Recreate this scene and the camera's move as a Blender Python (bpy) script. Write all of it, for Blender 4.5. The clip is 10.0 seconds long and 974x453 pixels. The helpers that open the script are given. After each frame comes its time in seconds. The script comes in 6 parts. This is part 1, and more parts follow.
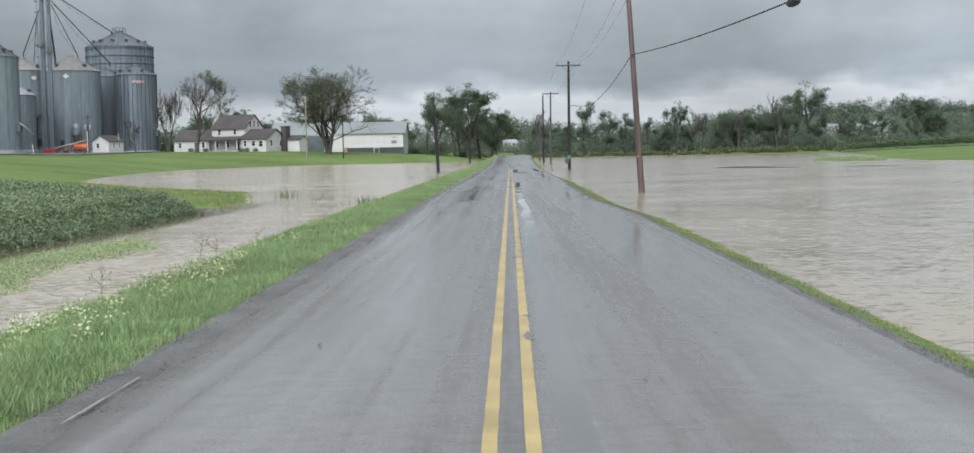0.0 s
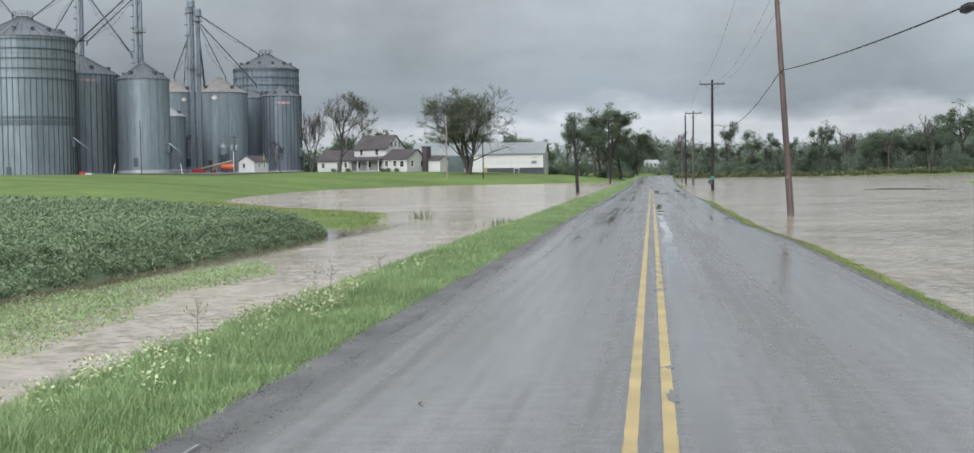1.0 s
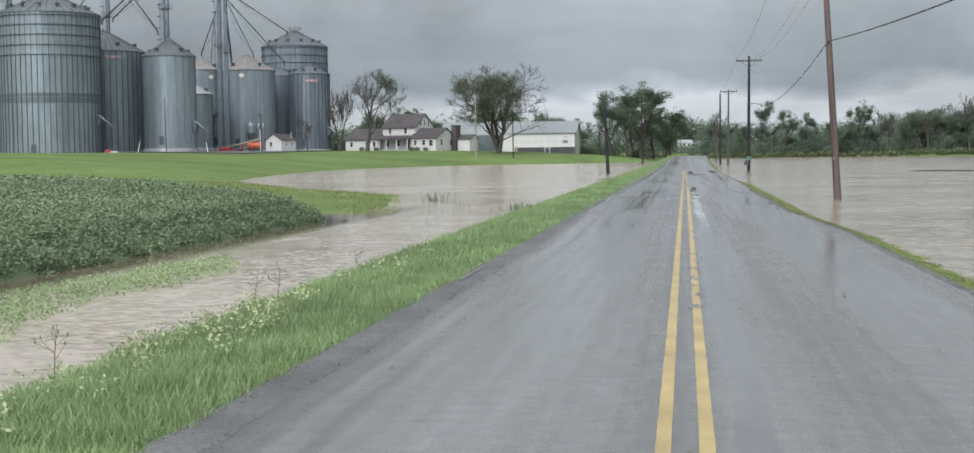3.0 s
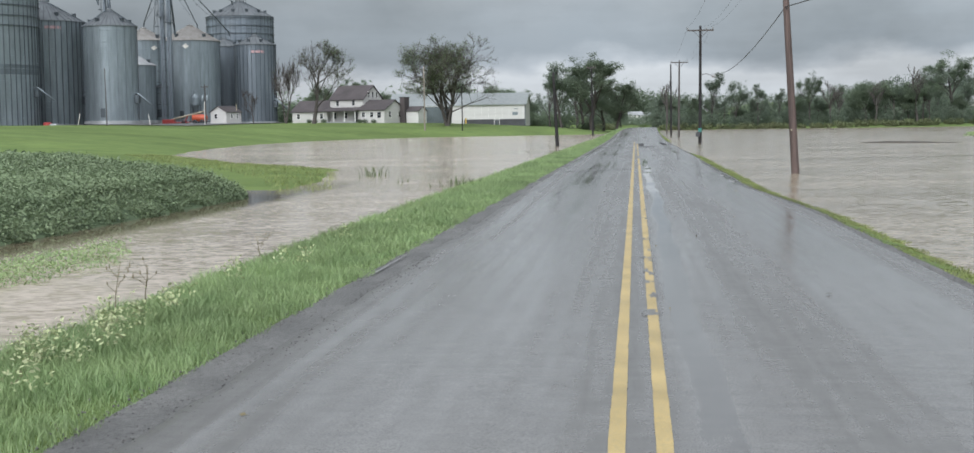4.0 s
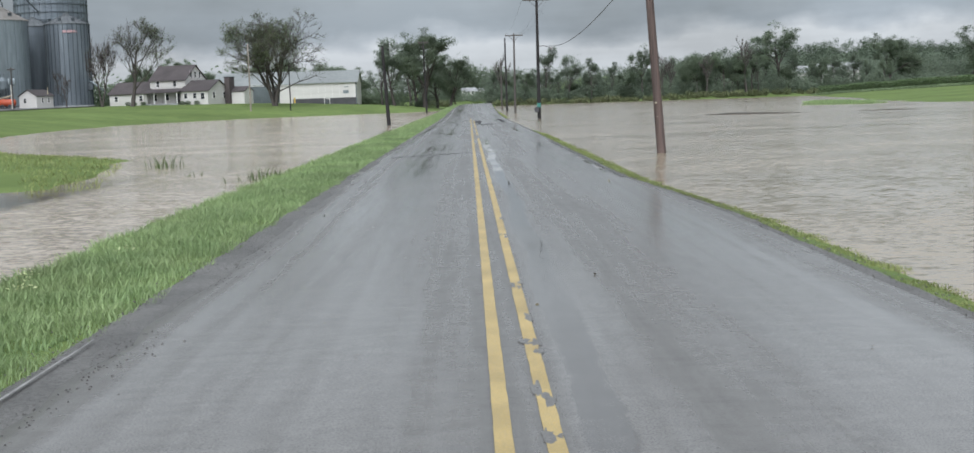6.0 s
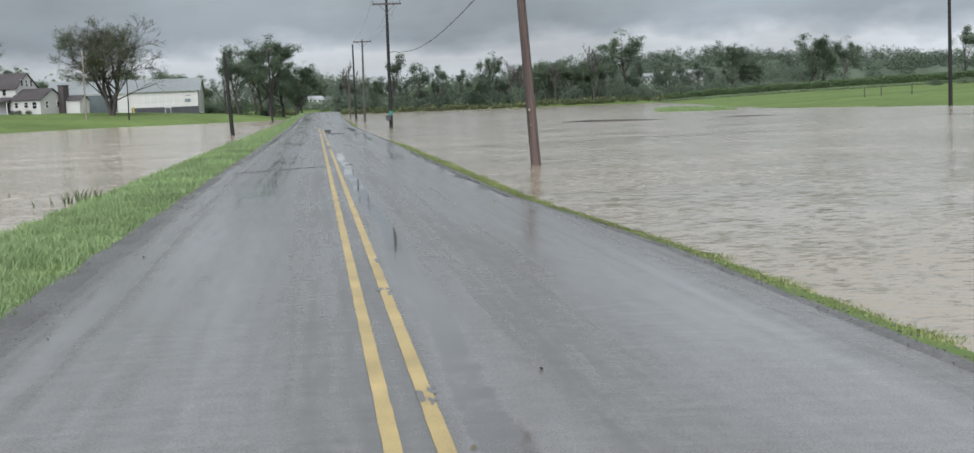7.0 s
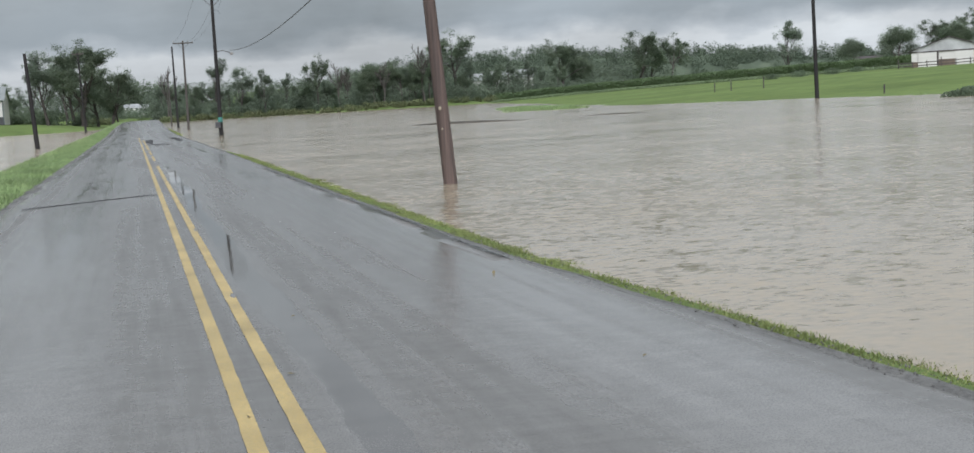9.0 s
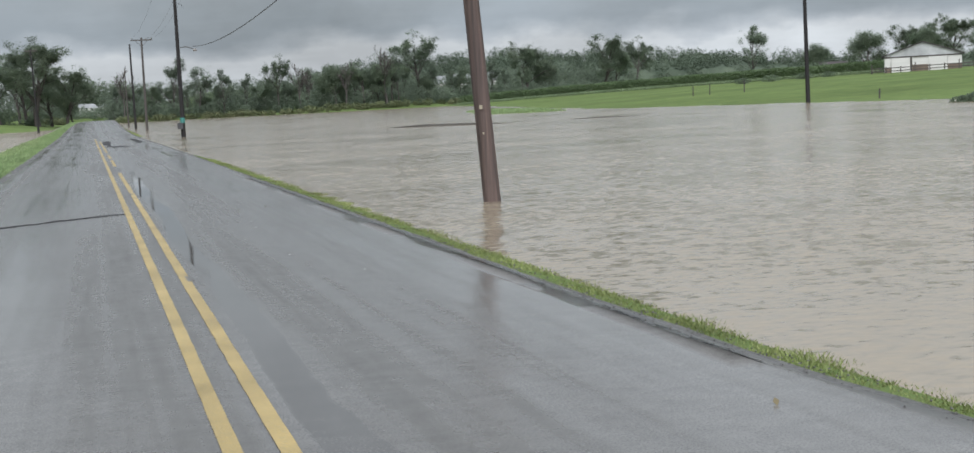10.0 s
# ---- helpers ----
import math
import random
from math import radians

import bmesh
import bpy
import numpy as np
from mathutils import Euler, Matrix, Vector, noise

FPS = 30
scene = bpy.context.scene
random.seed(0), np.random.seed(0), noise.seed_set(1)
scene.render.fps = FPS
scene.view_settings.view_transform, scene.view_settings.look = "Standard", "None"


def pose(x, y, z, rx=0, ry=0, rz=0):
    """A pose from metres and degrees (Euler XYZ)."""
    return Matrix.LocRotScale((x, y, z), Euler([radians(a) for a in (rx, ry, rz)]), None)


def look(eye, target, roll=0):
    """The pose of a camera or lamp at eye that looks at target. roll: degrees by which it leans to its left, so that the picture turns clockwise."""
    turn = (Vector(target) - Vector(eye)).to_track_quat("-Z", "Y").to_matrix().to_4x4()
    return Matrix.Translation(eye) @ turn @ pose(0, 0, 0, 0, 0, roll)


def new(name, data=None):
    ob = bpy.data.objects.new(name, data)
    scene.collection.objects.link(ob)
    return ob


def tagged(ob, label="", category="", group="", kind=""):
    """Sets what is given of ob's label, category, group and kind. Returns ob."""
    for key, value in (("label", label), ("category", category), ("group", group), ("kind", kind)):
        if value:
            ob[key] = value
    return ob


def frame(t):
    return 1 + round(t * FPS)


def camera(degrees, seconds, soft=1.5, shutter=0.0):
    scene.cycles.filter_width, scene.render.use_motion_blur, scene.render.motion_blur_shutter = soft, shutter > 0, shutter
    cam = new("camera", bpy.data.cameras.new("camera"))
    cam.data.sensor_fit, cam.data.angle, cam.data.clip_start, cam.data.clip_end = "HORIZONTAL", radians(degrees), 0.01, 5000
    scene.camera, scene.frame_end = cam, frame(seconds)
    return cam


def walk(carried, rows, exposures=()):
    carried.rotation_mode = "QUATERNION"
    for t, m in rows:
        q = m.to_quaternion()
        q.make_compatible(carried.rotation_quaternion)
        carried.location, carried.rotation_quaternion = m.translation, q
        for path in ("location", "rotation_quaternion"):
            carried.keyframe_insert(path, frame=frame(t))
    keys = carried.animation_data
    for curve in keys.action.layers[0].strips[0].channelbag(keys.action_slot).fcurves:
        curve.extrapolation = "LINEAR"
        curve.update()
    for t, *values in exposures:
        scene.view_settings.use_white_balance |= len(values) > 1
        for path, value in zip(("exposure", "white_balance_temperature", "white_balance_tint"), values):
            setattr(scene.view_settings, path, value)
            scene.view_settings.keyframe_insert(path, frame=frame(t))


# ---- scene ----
# ---- the camera and its drive along the road ----
cam = camera(40.29, 10.0)
PATH = [
    (0, (0.020, -2.820, 1.663), (-0.017, -0.823, 1.553), -0.98),
    (0.5, (0.020, -1.808, 1.669), (-0.149, 0.183, 1.582), -0.92),
    (1, (0.023, -0.813, 1.671), (-0.224, 1.170, 1.595), -0.87),
    (1.5, (0.026, 0.213, 1.674), (-0.273, 2.189, 1.600), -0.84),
    (2, (0.006, 1.316, 1.681), (-0.318, 3.288, 1.602), -0.87),
    (3.5, (0.004, 5.019, 1.672), (-0.259, 6.997, 1.545), -0.62),
    (4, (-0.019, 6.536, 1.666), (-0.242, 8.518, 1.517), -0.77),
    (4.5, (-0.054, 8.226, 1.658), (-0.236, 10.210, 1.490), -1.12),
    (5, (-0.101, 10.023, 1.651), (-0.235, 12.009, 1.462), -1.49),
    (6.5, (-0.327, 16.591, 1.640), (-0.198, 18.578, 1.453), -2.03),
    (7, (-0.415, 18.729, 1.633), (-0.167, 20.705, 1.449), -2.16),
    (7.5, (-0.463, 21.088, 1.627), (-0.120, 23.050, 1.441), -2.49),
    (8, (-0.520, 23.708, 1.616), (-0.110, 25.656, 1.423), -3.05),
    (8.5, (-0.544, 26.542, 1.598), (-0.082, 28.478, 1.401), -3.29),
    (9, (-0.564, 29.388, 1.568), (-0.061, 31.314, 1.376), -3.39),
    (9.5, (-0.599, 32.327, 1.550), (-0.061, 34.244, 1.359), -3.19),
    (10, (-0.650, 35.268, 1.549), (-0.085, 37.177, 1.358), -2.93),
]
walk(cam, [(t, look(e, g, r)) for t, e, g, r in PATH], exposures=[(0.0, 1.6, 6000, 11), (5.0, 1.55, 6000, 11), (10.0, 1.40, 6050, 11)])

# ---- overcast sky and one soft sun ----
world = bpy.data.worlds.new("overcast_sky")
scene.world = world
world.use_nodes = True
wn, wl = world.node_tree.nodes, world.node_tree.links
wn.clear()


def wnode(kind, **values):
    n = wn.new(kind)
    for k, v in values.items():
        n.inputs[int(k[1:])].default_value = v
    return n


def wmath(op, a, b=0.0):
    n = wn.new("ShaderNodeMath")
    n.operation = op
    for i, v in enumerate((a, b)):
        if isinstance(v, (int, float)):
            n.inputs[i].default_value = v
        else:
            wl.new(v, n.inputs[i])
    return n.outputs[0]


sky = wn.new("ShaderNodeTexSky")
sky.sky_type = "NISHITA"
sky.sun_disc = False
sky.sun_elevation, sky.sun_rotation = radians(42), radians(197)
sky.air_density, sky.dust_density = 1.5, 3.0
coord = wn.new("ShaderNodeTexCoord")
split = wn.new("ShaderNodeSeparateXYZ")
wl.new(coord.outputs["Generated"], split.inputs[0])
up = wmath("MAXIMUM", split.outputs[2], 0.0)
# the cloud deck: a flat layer seen in perspective
lift = wmath("ADD", up, 0.07)
deck = wn.new("ShaderNodeCombineXYZ")
wl.new(wmath("DIVIDE", split.outputs[0], lift), deck.inputs[0])
wl.new(wmath("DIVIDE", split.outputs[1], lift), deck.inputs[1])
big = wn.new("ShaderNodeTexNoise")
big.inputs["Scale"].default_value, big.inputs["Detail"].default_value, big.inputs["Roughness"].default_value = 0.55, 7.0, 0.52
big.inputs["Distortion"].default_value = 0.35
wl.new(deck.outputs[0], big.inputs["Vector"])
fine = wn.new("ShaderNodeTexNoise")
fine.inputs["Scale"].default_value, fine.inputs["Detail"].default_value = 2.1, 6.0
wl.new(deck.outputs[0], fine.inputs["Vector"])
lumps = wn.new("ShaderNodeMapRange")
lumps.inputs[1].default_value, lumps.inputs[2].default_value = 0.38, 0.62
lumps.inputs[3].default_value, lumps.inputs[4].default_value = 0.80, 1.20
bank = wn.new("ShaderNodeTexNoise")
bank.inputs["Scale"].default_value, bank.inputs["Detail"].default_value, bank.inputs["Roughness"].default_value = 5.5, 8.0, 0.56
squash = wn.new("ShaderNodeMapping")
squash.inputs["Scale"].default_value = (1.0, 1.0, 1.5)
squash.inputs["Location"].default_value = (0.3, 1.7, 0.2)
wl.new(coord.outputs["Generated"], squash.inputs[0])
wl.new(squash.outputs[0], bank.inputs["Vector"])
wl.new(wmath("ADD", wmath("MULTIPLY", bank.outputs[0], 0.72), wmath("ADD", wmath("MULTIPLY", big.outputs[0], 0.2), wmath("MULTIPLY", fine.outputs[0], 0.08))), lumps.inputs[0])
# brightness of the overcast by height, with a torn bright gap over the horizon
edge_noise = wn.new("ShaderNodeTexNoise")
edge_noise.inputs["Scale"].default_value, edge_noise.inputs["Detail"].default_value = 15.0, 8.0
stretch = wn.new("ShaderNodeMapping")
stretch.inputs["Scale"].default_value = (1.0, 1.0, 1.8)
wl.new(coord.outputs["Generated"], stretch.inputs[0])
wl.new(stretch.outputs[0], edge_noise.inputs["Vector"])
height = wmath("ADD", up, wmath("MULTIPLY", wmath("SUBTRACT", edge_noise.outputs[0], 0.5), 0.05))
tone = wn.new("ShaderNodeValToRGB")
ramp = tone.color_ramp
ramp.elements[0].position, ramp.elements[0].color = 0.0, (0.46, 0.475, 0.47, 1)
ramp.elements[1].position, ramp.elements[1].color = 1.0, (0.46, 0.475, 0.475, 1)
for at, c in ((0.039, (0.50, 0.515, 0.51)), (0.045, (0.375, 0.40, 0.412)), (0.056, (0.258, 0.287, 0.306)), (0.08, (0.280, 0.305, 0.319)), (0.11, (0.330, 0.348, 0.354)), (0.15, (0.392, 0.406, 0.406)), (0.3, (0.43, 0.445, 0.445))):
    e = ramp.elements.new(at)
    e.color = (*c, 1)
wl.new(height, tone.inputs[0])
cloud = wn.new("ShaderNodeMixRGB")
cloud.blend_type = "MULTIPLY"
cloud.inputs[0].default_value = 1.0
wl.new(tone.outputs[0], cloud.inputs[1])
# the deck is thinner towards the east
wl.new(wmath("MULTIPLY", lumps.outputs[0], wmath("ADD", wmath("MULTIPLY", split.outputs[0], 0.42), 1.0)), cloud.inputs[2])
bg_cloud, bg_sky, both, out = wn.new("ShaderNodeBackground"), wn.new("ShaderNodeBackground"), wn.new("ShaderNodeAddShader"), wn.new("ShaderNodeOutputWorld")
wl.new(cloud.outputs[0], bg_cloud.inputs[0])
wl.new(sky.outputs[0], bg_sky.inputs[0])
bg_cloud.inputs[1].default_value, bg_sky.inputs[1].default_value = 0.39, 0.004
wl.new(bg_cloud.outputs[0], both.inputs[0])
wl.new(bg_sky.outputs[0], both.inputs[1])
wl.new(both.outputs[0], out.inputs[0])

sun = bpy.data.lights.new("sun", "SUN")
sun.energy, sun.angle, sun.color = 1.5, radians(70), (1.0, 0.98, 0.95)
sun_ob = new("sun", sun)
sun_ob.matrix_world = look((0, 0, 60), (20, 64, 0))

# ---- small building kit ----
rng = np.random.default_rng(7)


class Kit:
    """Gathers faces for one mesh."""

    def __init__(self):
        self.v, self.f = [], []

    def add(self, verts, faces):
        n = len(self.v)
        self.v += [tuple(p) for p in verts]
        self.f += [tuple(n + i for i in f) for f in faces]
        return self

    def box(self, x0, x1, y0, y1, z0, z1, c=0.0):
        """A box; c cuts its upright edges and top rim."""
        if c <= 0:
            p = [(x, y, z) for z in (z0, z1) for y in (y0, y1) for x in (x0, x1)]
            return self.add(p, [(0, 2, 3, 1), (4, 5, 7, 6), (0, 1, 5, 4), (2, 6, 7, 3), (0, 4, 6, 2), (1, 3, 7, 5)])
        ring = lambda k: [(x0 + c + k, y0 + k), (x1 - c - k, y0 + k), (x1 - k, y0 + c + k), (x1 - k, y1 - c - k), (x1 - c - k, y1 - k), (x0 + c + k, y1 - k), (x0 + k, y1 - c - k), (x0 + k, y0 + c + k)]
        p = [(*q, z0) for q in ring(0)] + [(*q, z1 - c) for q in ring(0)] + [(*q, z1) for q in ring(c * 0.6)]
        f = [tuple(range(7, -1, -1)), tuple(range(16, 24))]
        for k in (0, 8):
            f += [(k + i, k + (i + 1) % 8, k + 8 + (i + 1) % 8, k + 8 + i) for i in range(8)]
        return self.add(p, f)

    def tube(self, a, b, r0, r1, n=8, caps=True):
        a, b = Vector(a), Vector(b)
        d = (b - a).normalized()
        u = d.orthogonal().normalized()
        w = d.cross(u)
        p = []
        for c, r in ((a, r0), (b, r1)):
            p += [c + (u * math.cos(6.28319 * i / n) + w * math.sin(6.28319 * i / n)) * r for i in range(n)]
        f = [(i, (i + 1) % n, n + (i + 1) % n, n + i) for i in range(n)]
        if caps:
            f += [tuple(range(n - 1, -1, -1)), tuple(range(n, 2 * n))]
        return self.add(p, f)

    def path(self, pts, radii, n=6):
        """A tube along a bent line."""
        rings = []
        for i, q in enumerate(pts):
            q = Vector(q)
            d = (Vector(pts[min(i + 1, len(pts) - 1)]) - Vector(pts[max(i - 1, 0)])).normalized()
            u = d.cross(Vector((0.13, 0.21, 0.97)))
            u = (u if u.length > 1e-3 else d.orthogonal()).normalized()
            w = d.cross(u)
            rings.append([q + (u * math.cos(6.28319 * k / n) + w * math.sin(6.28319 * k / n)) * radii[i] for k in range(n)])
        f = [(i * n + k, i * n + (k + 1) % n, (i + 1) * n + (k + 1) % n, (i + 1) * n + k) for i in range(len(pts) - 1) for k in range(n)]
        m = (len(pts) - 1) * n
        f += [tuple(range(n - 1, -1, -1)), tuple(range(m, m + n))]
        return self.add([q for r in rings for q in r], f)

    def lathe(self, profile, n=48, closed=False):
        """Turns (radius, z) pairs about the z axis."""
        p = [(r * math.cos(6.28319 * i / n), r * math.sin(6.28319 * i / n), z) for r, z in profile for i in range(n)]
        f = [(k * n + i, k * n + (i + 1) % n, (k + 1) * n + (i + 1) % n, (k + 1) * n + i) for k in range(len(profile) - 1) for i in range(n)]
        if closed:
            f += [tuple(range(n - 1, -1, -1)), tuple(range((len(profile) - 1) * n, len(profile) * n))]
        return self.add(p, f)

    def mesh(self, name, material, smooth=False):
        me = bpy.data.meshes.new(name)
        me.from_pydata(self.v, [], self.f)
        me.materials.append(material)
        if smooth:
            me.polygons.foreach_set("use_smooth", [True] * len(me.polygons))
        me.update()
        return me


def part(name, kit, material, parent=None, label="", smooth=False):
    ob = new(name, kit.mesh(name, material, smooth) if isinstance(kit, Kit) else kit)
    ob.parent = parent
    return tagged(ob, label)


def thing(name, x, y, z, label, category, group="", turn=0.0):
    ob = new(name)
    ob.empty_display_size = 0.3
    ob.matrix_world = pose(x, y, z, 0, 0, turn)
    return tagged(ob, label, category, group)


def bulk(name, verts, faces, material, smooth=False):
    """A mesh from arrays: verts n x 3, faces m x 3 or m x 4."""
    verts, faces = np.asarray(verts, dtype=np.float32), np.asarray(faces, dtype=np.int32)
    me = bpy.data.meshes.new(name)
    m, k = faces.shape
    me.vertices.add(len(verts))
    me.vertices.foreach_set("co", verts.ravel())
    me.loops.add(m * k)
    me.loops.foreach_set("vertex_index", faces.ravel())
    me.polygons.add(m)
    me.polygons.foreach_set("loop_start", np.arange(m, dtype=np.int32) * k)
    if smooth:
        me.polygons.foreach_set("use_smooth", np.ones(m, dtype=bool))
    me.update(calc_edges=True)
    me.materials.append(material)
    return me


def leaf_quads(centres, size, upright=0.0, r=rng):
    """One small folded-free leaf of four corners at each centre, turned at random."""
    n = len(centres)
    size = np.broadcast_to(np.asarray(size, dtype=float), (n,))[:, None]
    nrm = r.normal(size=(n, 3))
    nrm[:, 2] = np.abs(nrm[:, 2]) + upright
    nrm /= np.linalg.norm(nrm, axis=1)[:, None]
    t = np.cross(nrm, r.normal(size=(n, 3)))
    t /= np.linalg.norm(t, axis=1)[:, None] + 1e-9
    b = np.cross(nrm, t)
    wide = r.uniform(0.45, 0.75, (n, 1))
    v = np.stack([centres - t * size * 0.6, centres + b * size * wide * 0.5 - t * size * 0.05, centres + t * size * 0.6 - nrm * size * 0.12, centres - b * size * wide * 0.5 - t * size * 0.05], 1)
    return v.reshape(-1, 3), np.arange(4 * n).reshape(n, 4)


def blades(x, y, z, tall, wide, lean, r=rng):
    """Bent grass blades of five corners each (a quad and a tip)."""
    n = len(x)
    a = r.uniform(0, 6.283, n)
    w = np.stack([np.cos(a), np.sin(a), 0 * a], 1) * (wide * 0.5)[:, None]
    b = r.uniform(0, 6.283, n)
    bend = np.stack([np.cos(b), np.sin(b), 0 * b], 1) * (tall * lean)[:, None]
    base = np.stack([x, y, z], 1)
    upv = np.zeros((n, 3))
    upv[:, 2] = tall
    mid, tip = base + upv * 0.55 + bend * 0.3, base + upv * r.uniform(0.85, 1.0, (n, 1)) + bend
    v = np.stack([base - w, base + w, mid + w * 0.8, mid - w * 0.8, tip], 1).reshape(-1, 3)
    k = np.arange(n)[:, None] * 5
    f = np.concatenate([k + [0, 1, 2], k + [0, 2, 3], k + [3, 2, 4]])
    return v, f


# ---- materials ----
def material(name, c1, c2=None, rough=0.7, metal=0.0, scale=3.0, scale2=0.35, mix2=0.25, bump=0.0, bump_scale=40.0, island=0.0, per_object=0.0, translucent=0.0, stretch=(1, 1, 1), spec=0.5, rough2=None, sharp=0.0):
    """A rough or glossy surface whose colour drifts between c1 and c2 at two scales."""
    m = bpy.data.materials.new(name)
    m.use_nodes = True
    nt, ln = m.node_tree.nodes, m.node_tree.links
    b = nt["Principled BSDF"]
    b.inputs["Roughness"].default_value, b.inputs["Metallic"].default_value = rough, metal
    b.inputs["Specular IOR Level"].default_value = spec
    c2 = c2 or tuple(v * 0.7 for v in c1)
    co, mp = nt.new("ShaderNodeTexCoord"), nt.new("ShaderNodeMapping")
    mp.inputs["Scale"].default_value = stretch
    ln.new(co.outputs["Object"], mp.inputs[0])
    n1, n2 = nt.new("ShaderNodeTexNoise"), nt.new("ShaderNodeTexNoise")
    for n, s in ((n1, scale), (n2, scale2)):
        n.inputs["Scale"].default_value, n.inputs["Detail"].default_value = s, 6.0
        ln.new(mp.outputs[0], n.inputs["Vector"])
    r1 = nt.new("ShaderNodeMapRange")
    r1.inputs[1].default_value, r1.inputs[2].default_value = 0.32 + sharp, 0.68 - sharp
    ln.new(n1.outputs[0], r1.inputs[0])
    mixc = nt.new("ShaderNodeMixRGB")
    mixc.inputs[1].default_value, mixc.inputs[2].default_value = (*c1, 1), (*c2, 1)
    ln.new(r1.outputs[0], mixc.inputs[0])
    last = mixc.outputs[0]

    def scaled(source, lo, hi, f0=0.0, f1=1.0):
        nonlocal last
        r = nt.new("ShaderNodeMapRange")
        r.inputs[1].default_value, r.inputs[2].default_value, r.inputs[3].default_value, r.inputs[4].default_value = f0, f1, lo, hi
        ln.new(source, r.inputs[0])
        k = nt.new("ShaderNodeMixRGB")
        k.blend_type = "MULTIPLY"
        k.inputs[0].default_value = 1.0
        ln.new(last, k.inputs[1])
        ln.new(r.outputs[0], k.inputs[2])
        last = k.outputs[0]

    scaled(n2.outputs[0], 1 - mix2, 1 + mix2, 0.3, 0.7)
    if island:
        scaled(nt.new("ShaderNodeNewGeometry").outputs["Random Per Island"], 1 - island, 1 + island)
    if per_object:
        scaled(nt.new("ShaderNodeObjectInfo").outputs["Random"], 1 - per_object, 1 + per_object)
    ln.new(last, b.inputs["Base Color"])
    if rough2 is not None:
        rr = nt.new("ShaderNodeMapRange")
        rr.inputs[1].default_value, rr.inputs[2].default_value, rr.inputs[3].default_value, rr.inputs[4].default_value = 0.35, 0.65, rough, rough2
        ln.new(n2.outputs[0], rr.inputs[0])
        ln.new(rr.outputs[0], b.inputs["Roughness"])
    if bump:
        n3, bp = nt.new("ShaderNodeTexNoise"), nt.new("ShaderNodeBump")
        n3.inputs["Scale"].default_value, n3.inputs["Detail"].default_value = bump_scale, 4.0
        ln.new(mp.outputs[0], n3.inputs["Vector"])
        bp.inputs["Strength"].default_value, bp.inputs["Distance"].default_value = min(bump, 1.0), 0.02
        ln.new(n3.outputs[0], bp.inputs["Height"])
        ln.new(bp.outputs[0], b.inputs["Normal"])
    if translucent:
        tr, ms = nt.new("ShaderNodeBsdfTranslucent"), nt.new("ShaderNodeMixShader")
        ln.new(last, tr.inputs[0])
        ms.inputs[0].default_value = translucent
        ln.new(b.outputs[0], ms.inputs[1])
        ln.new(tr.outputs[0], ms.inputs[2])
        ln.new(ms.outputs[0], nt["Material Output"].inputs[0])
    return m


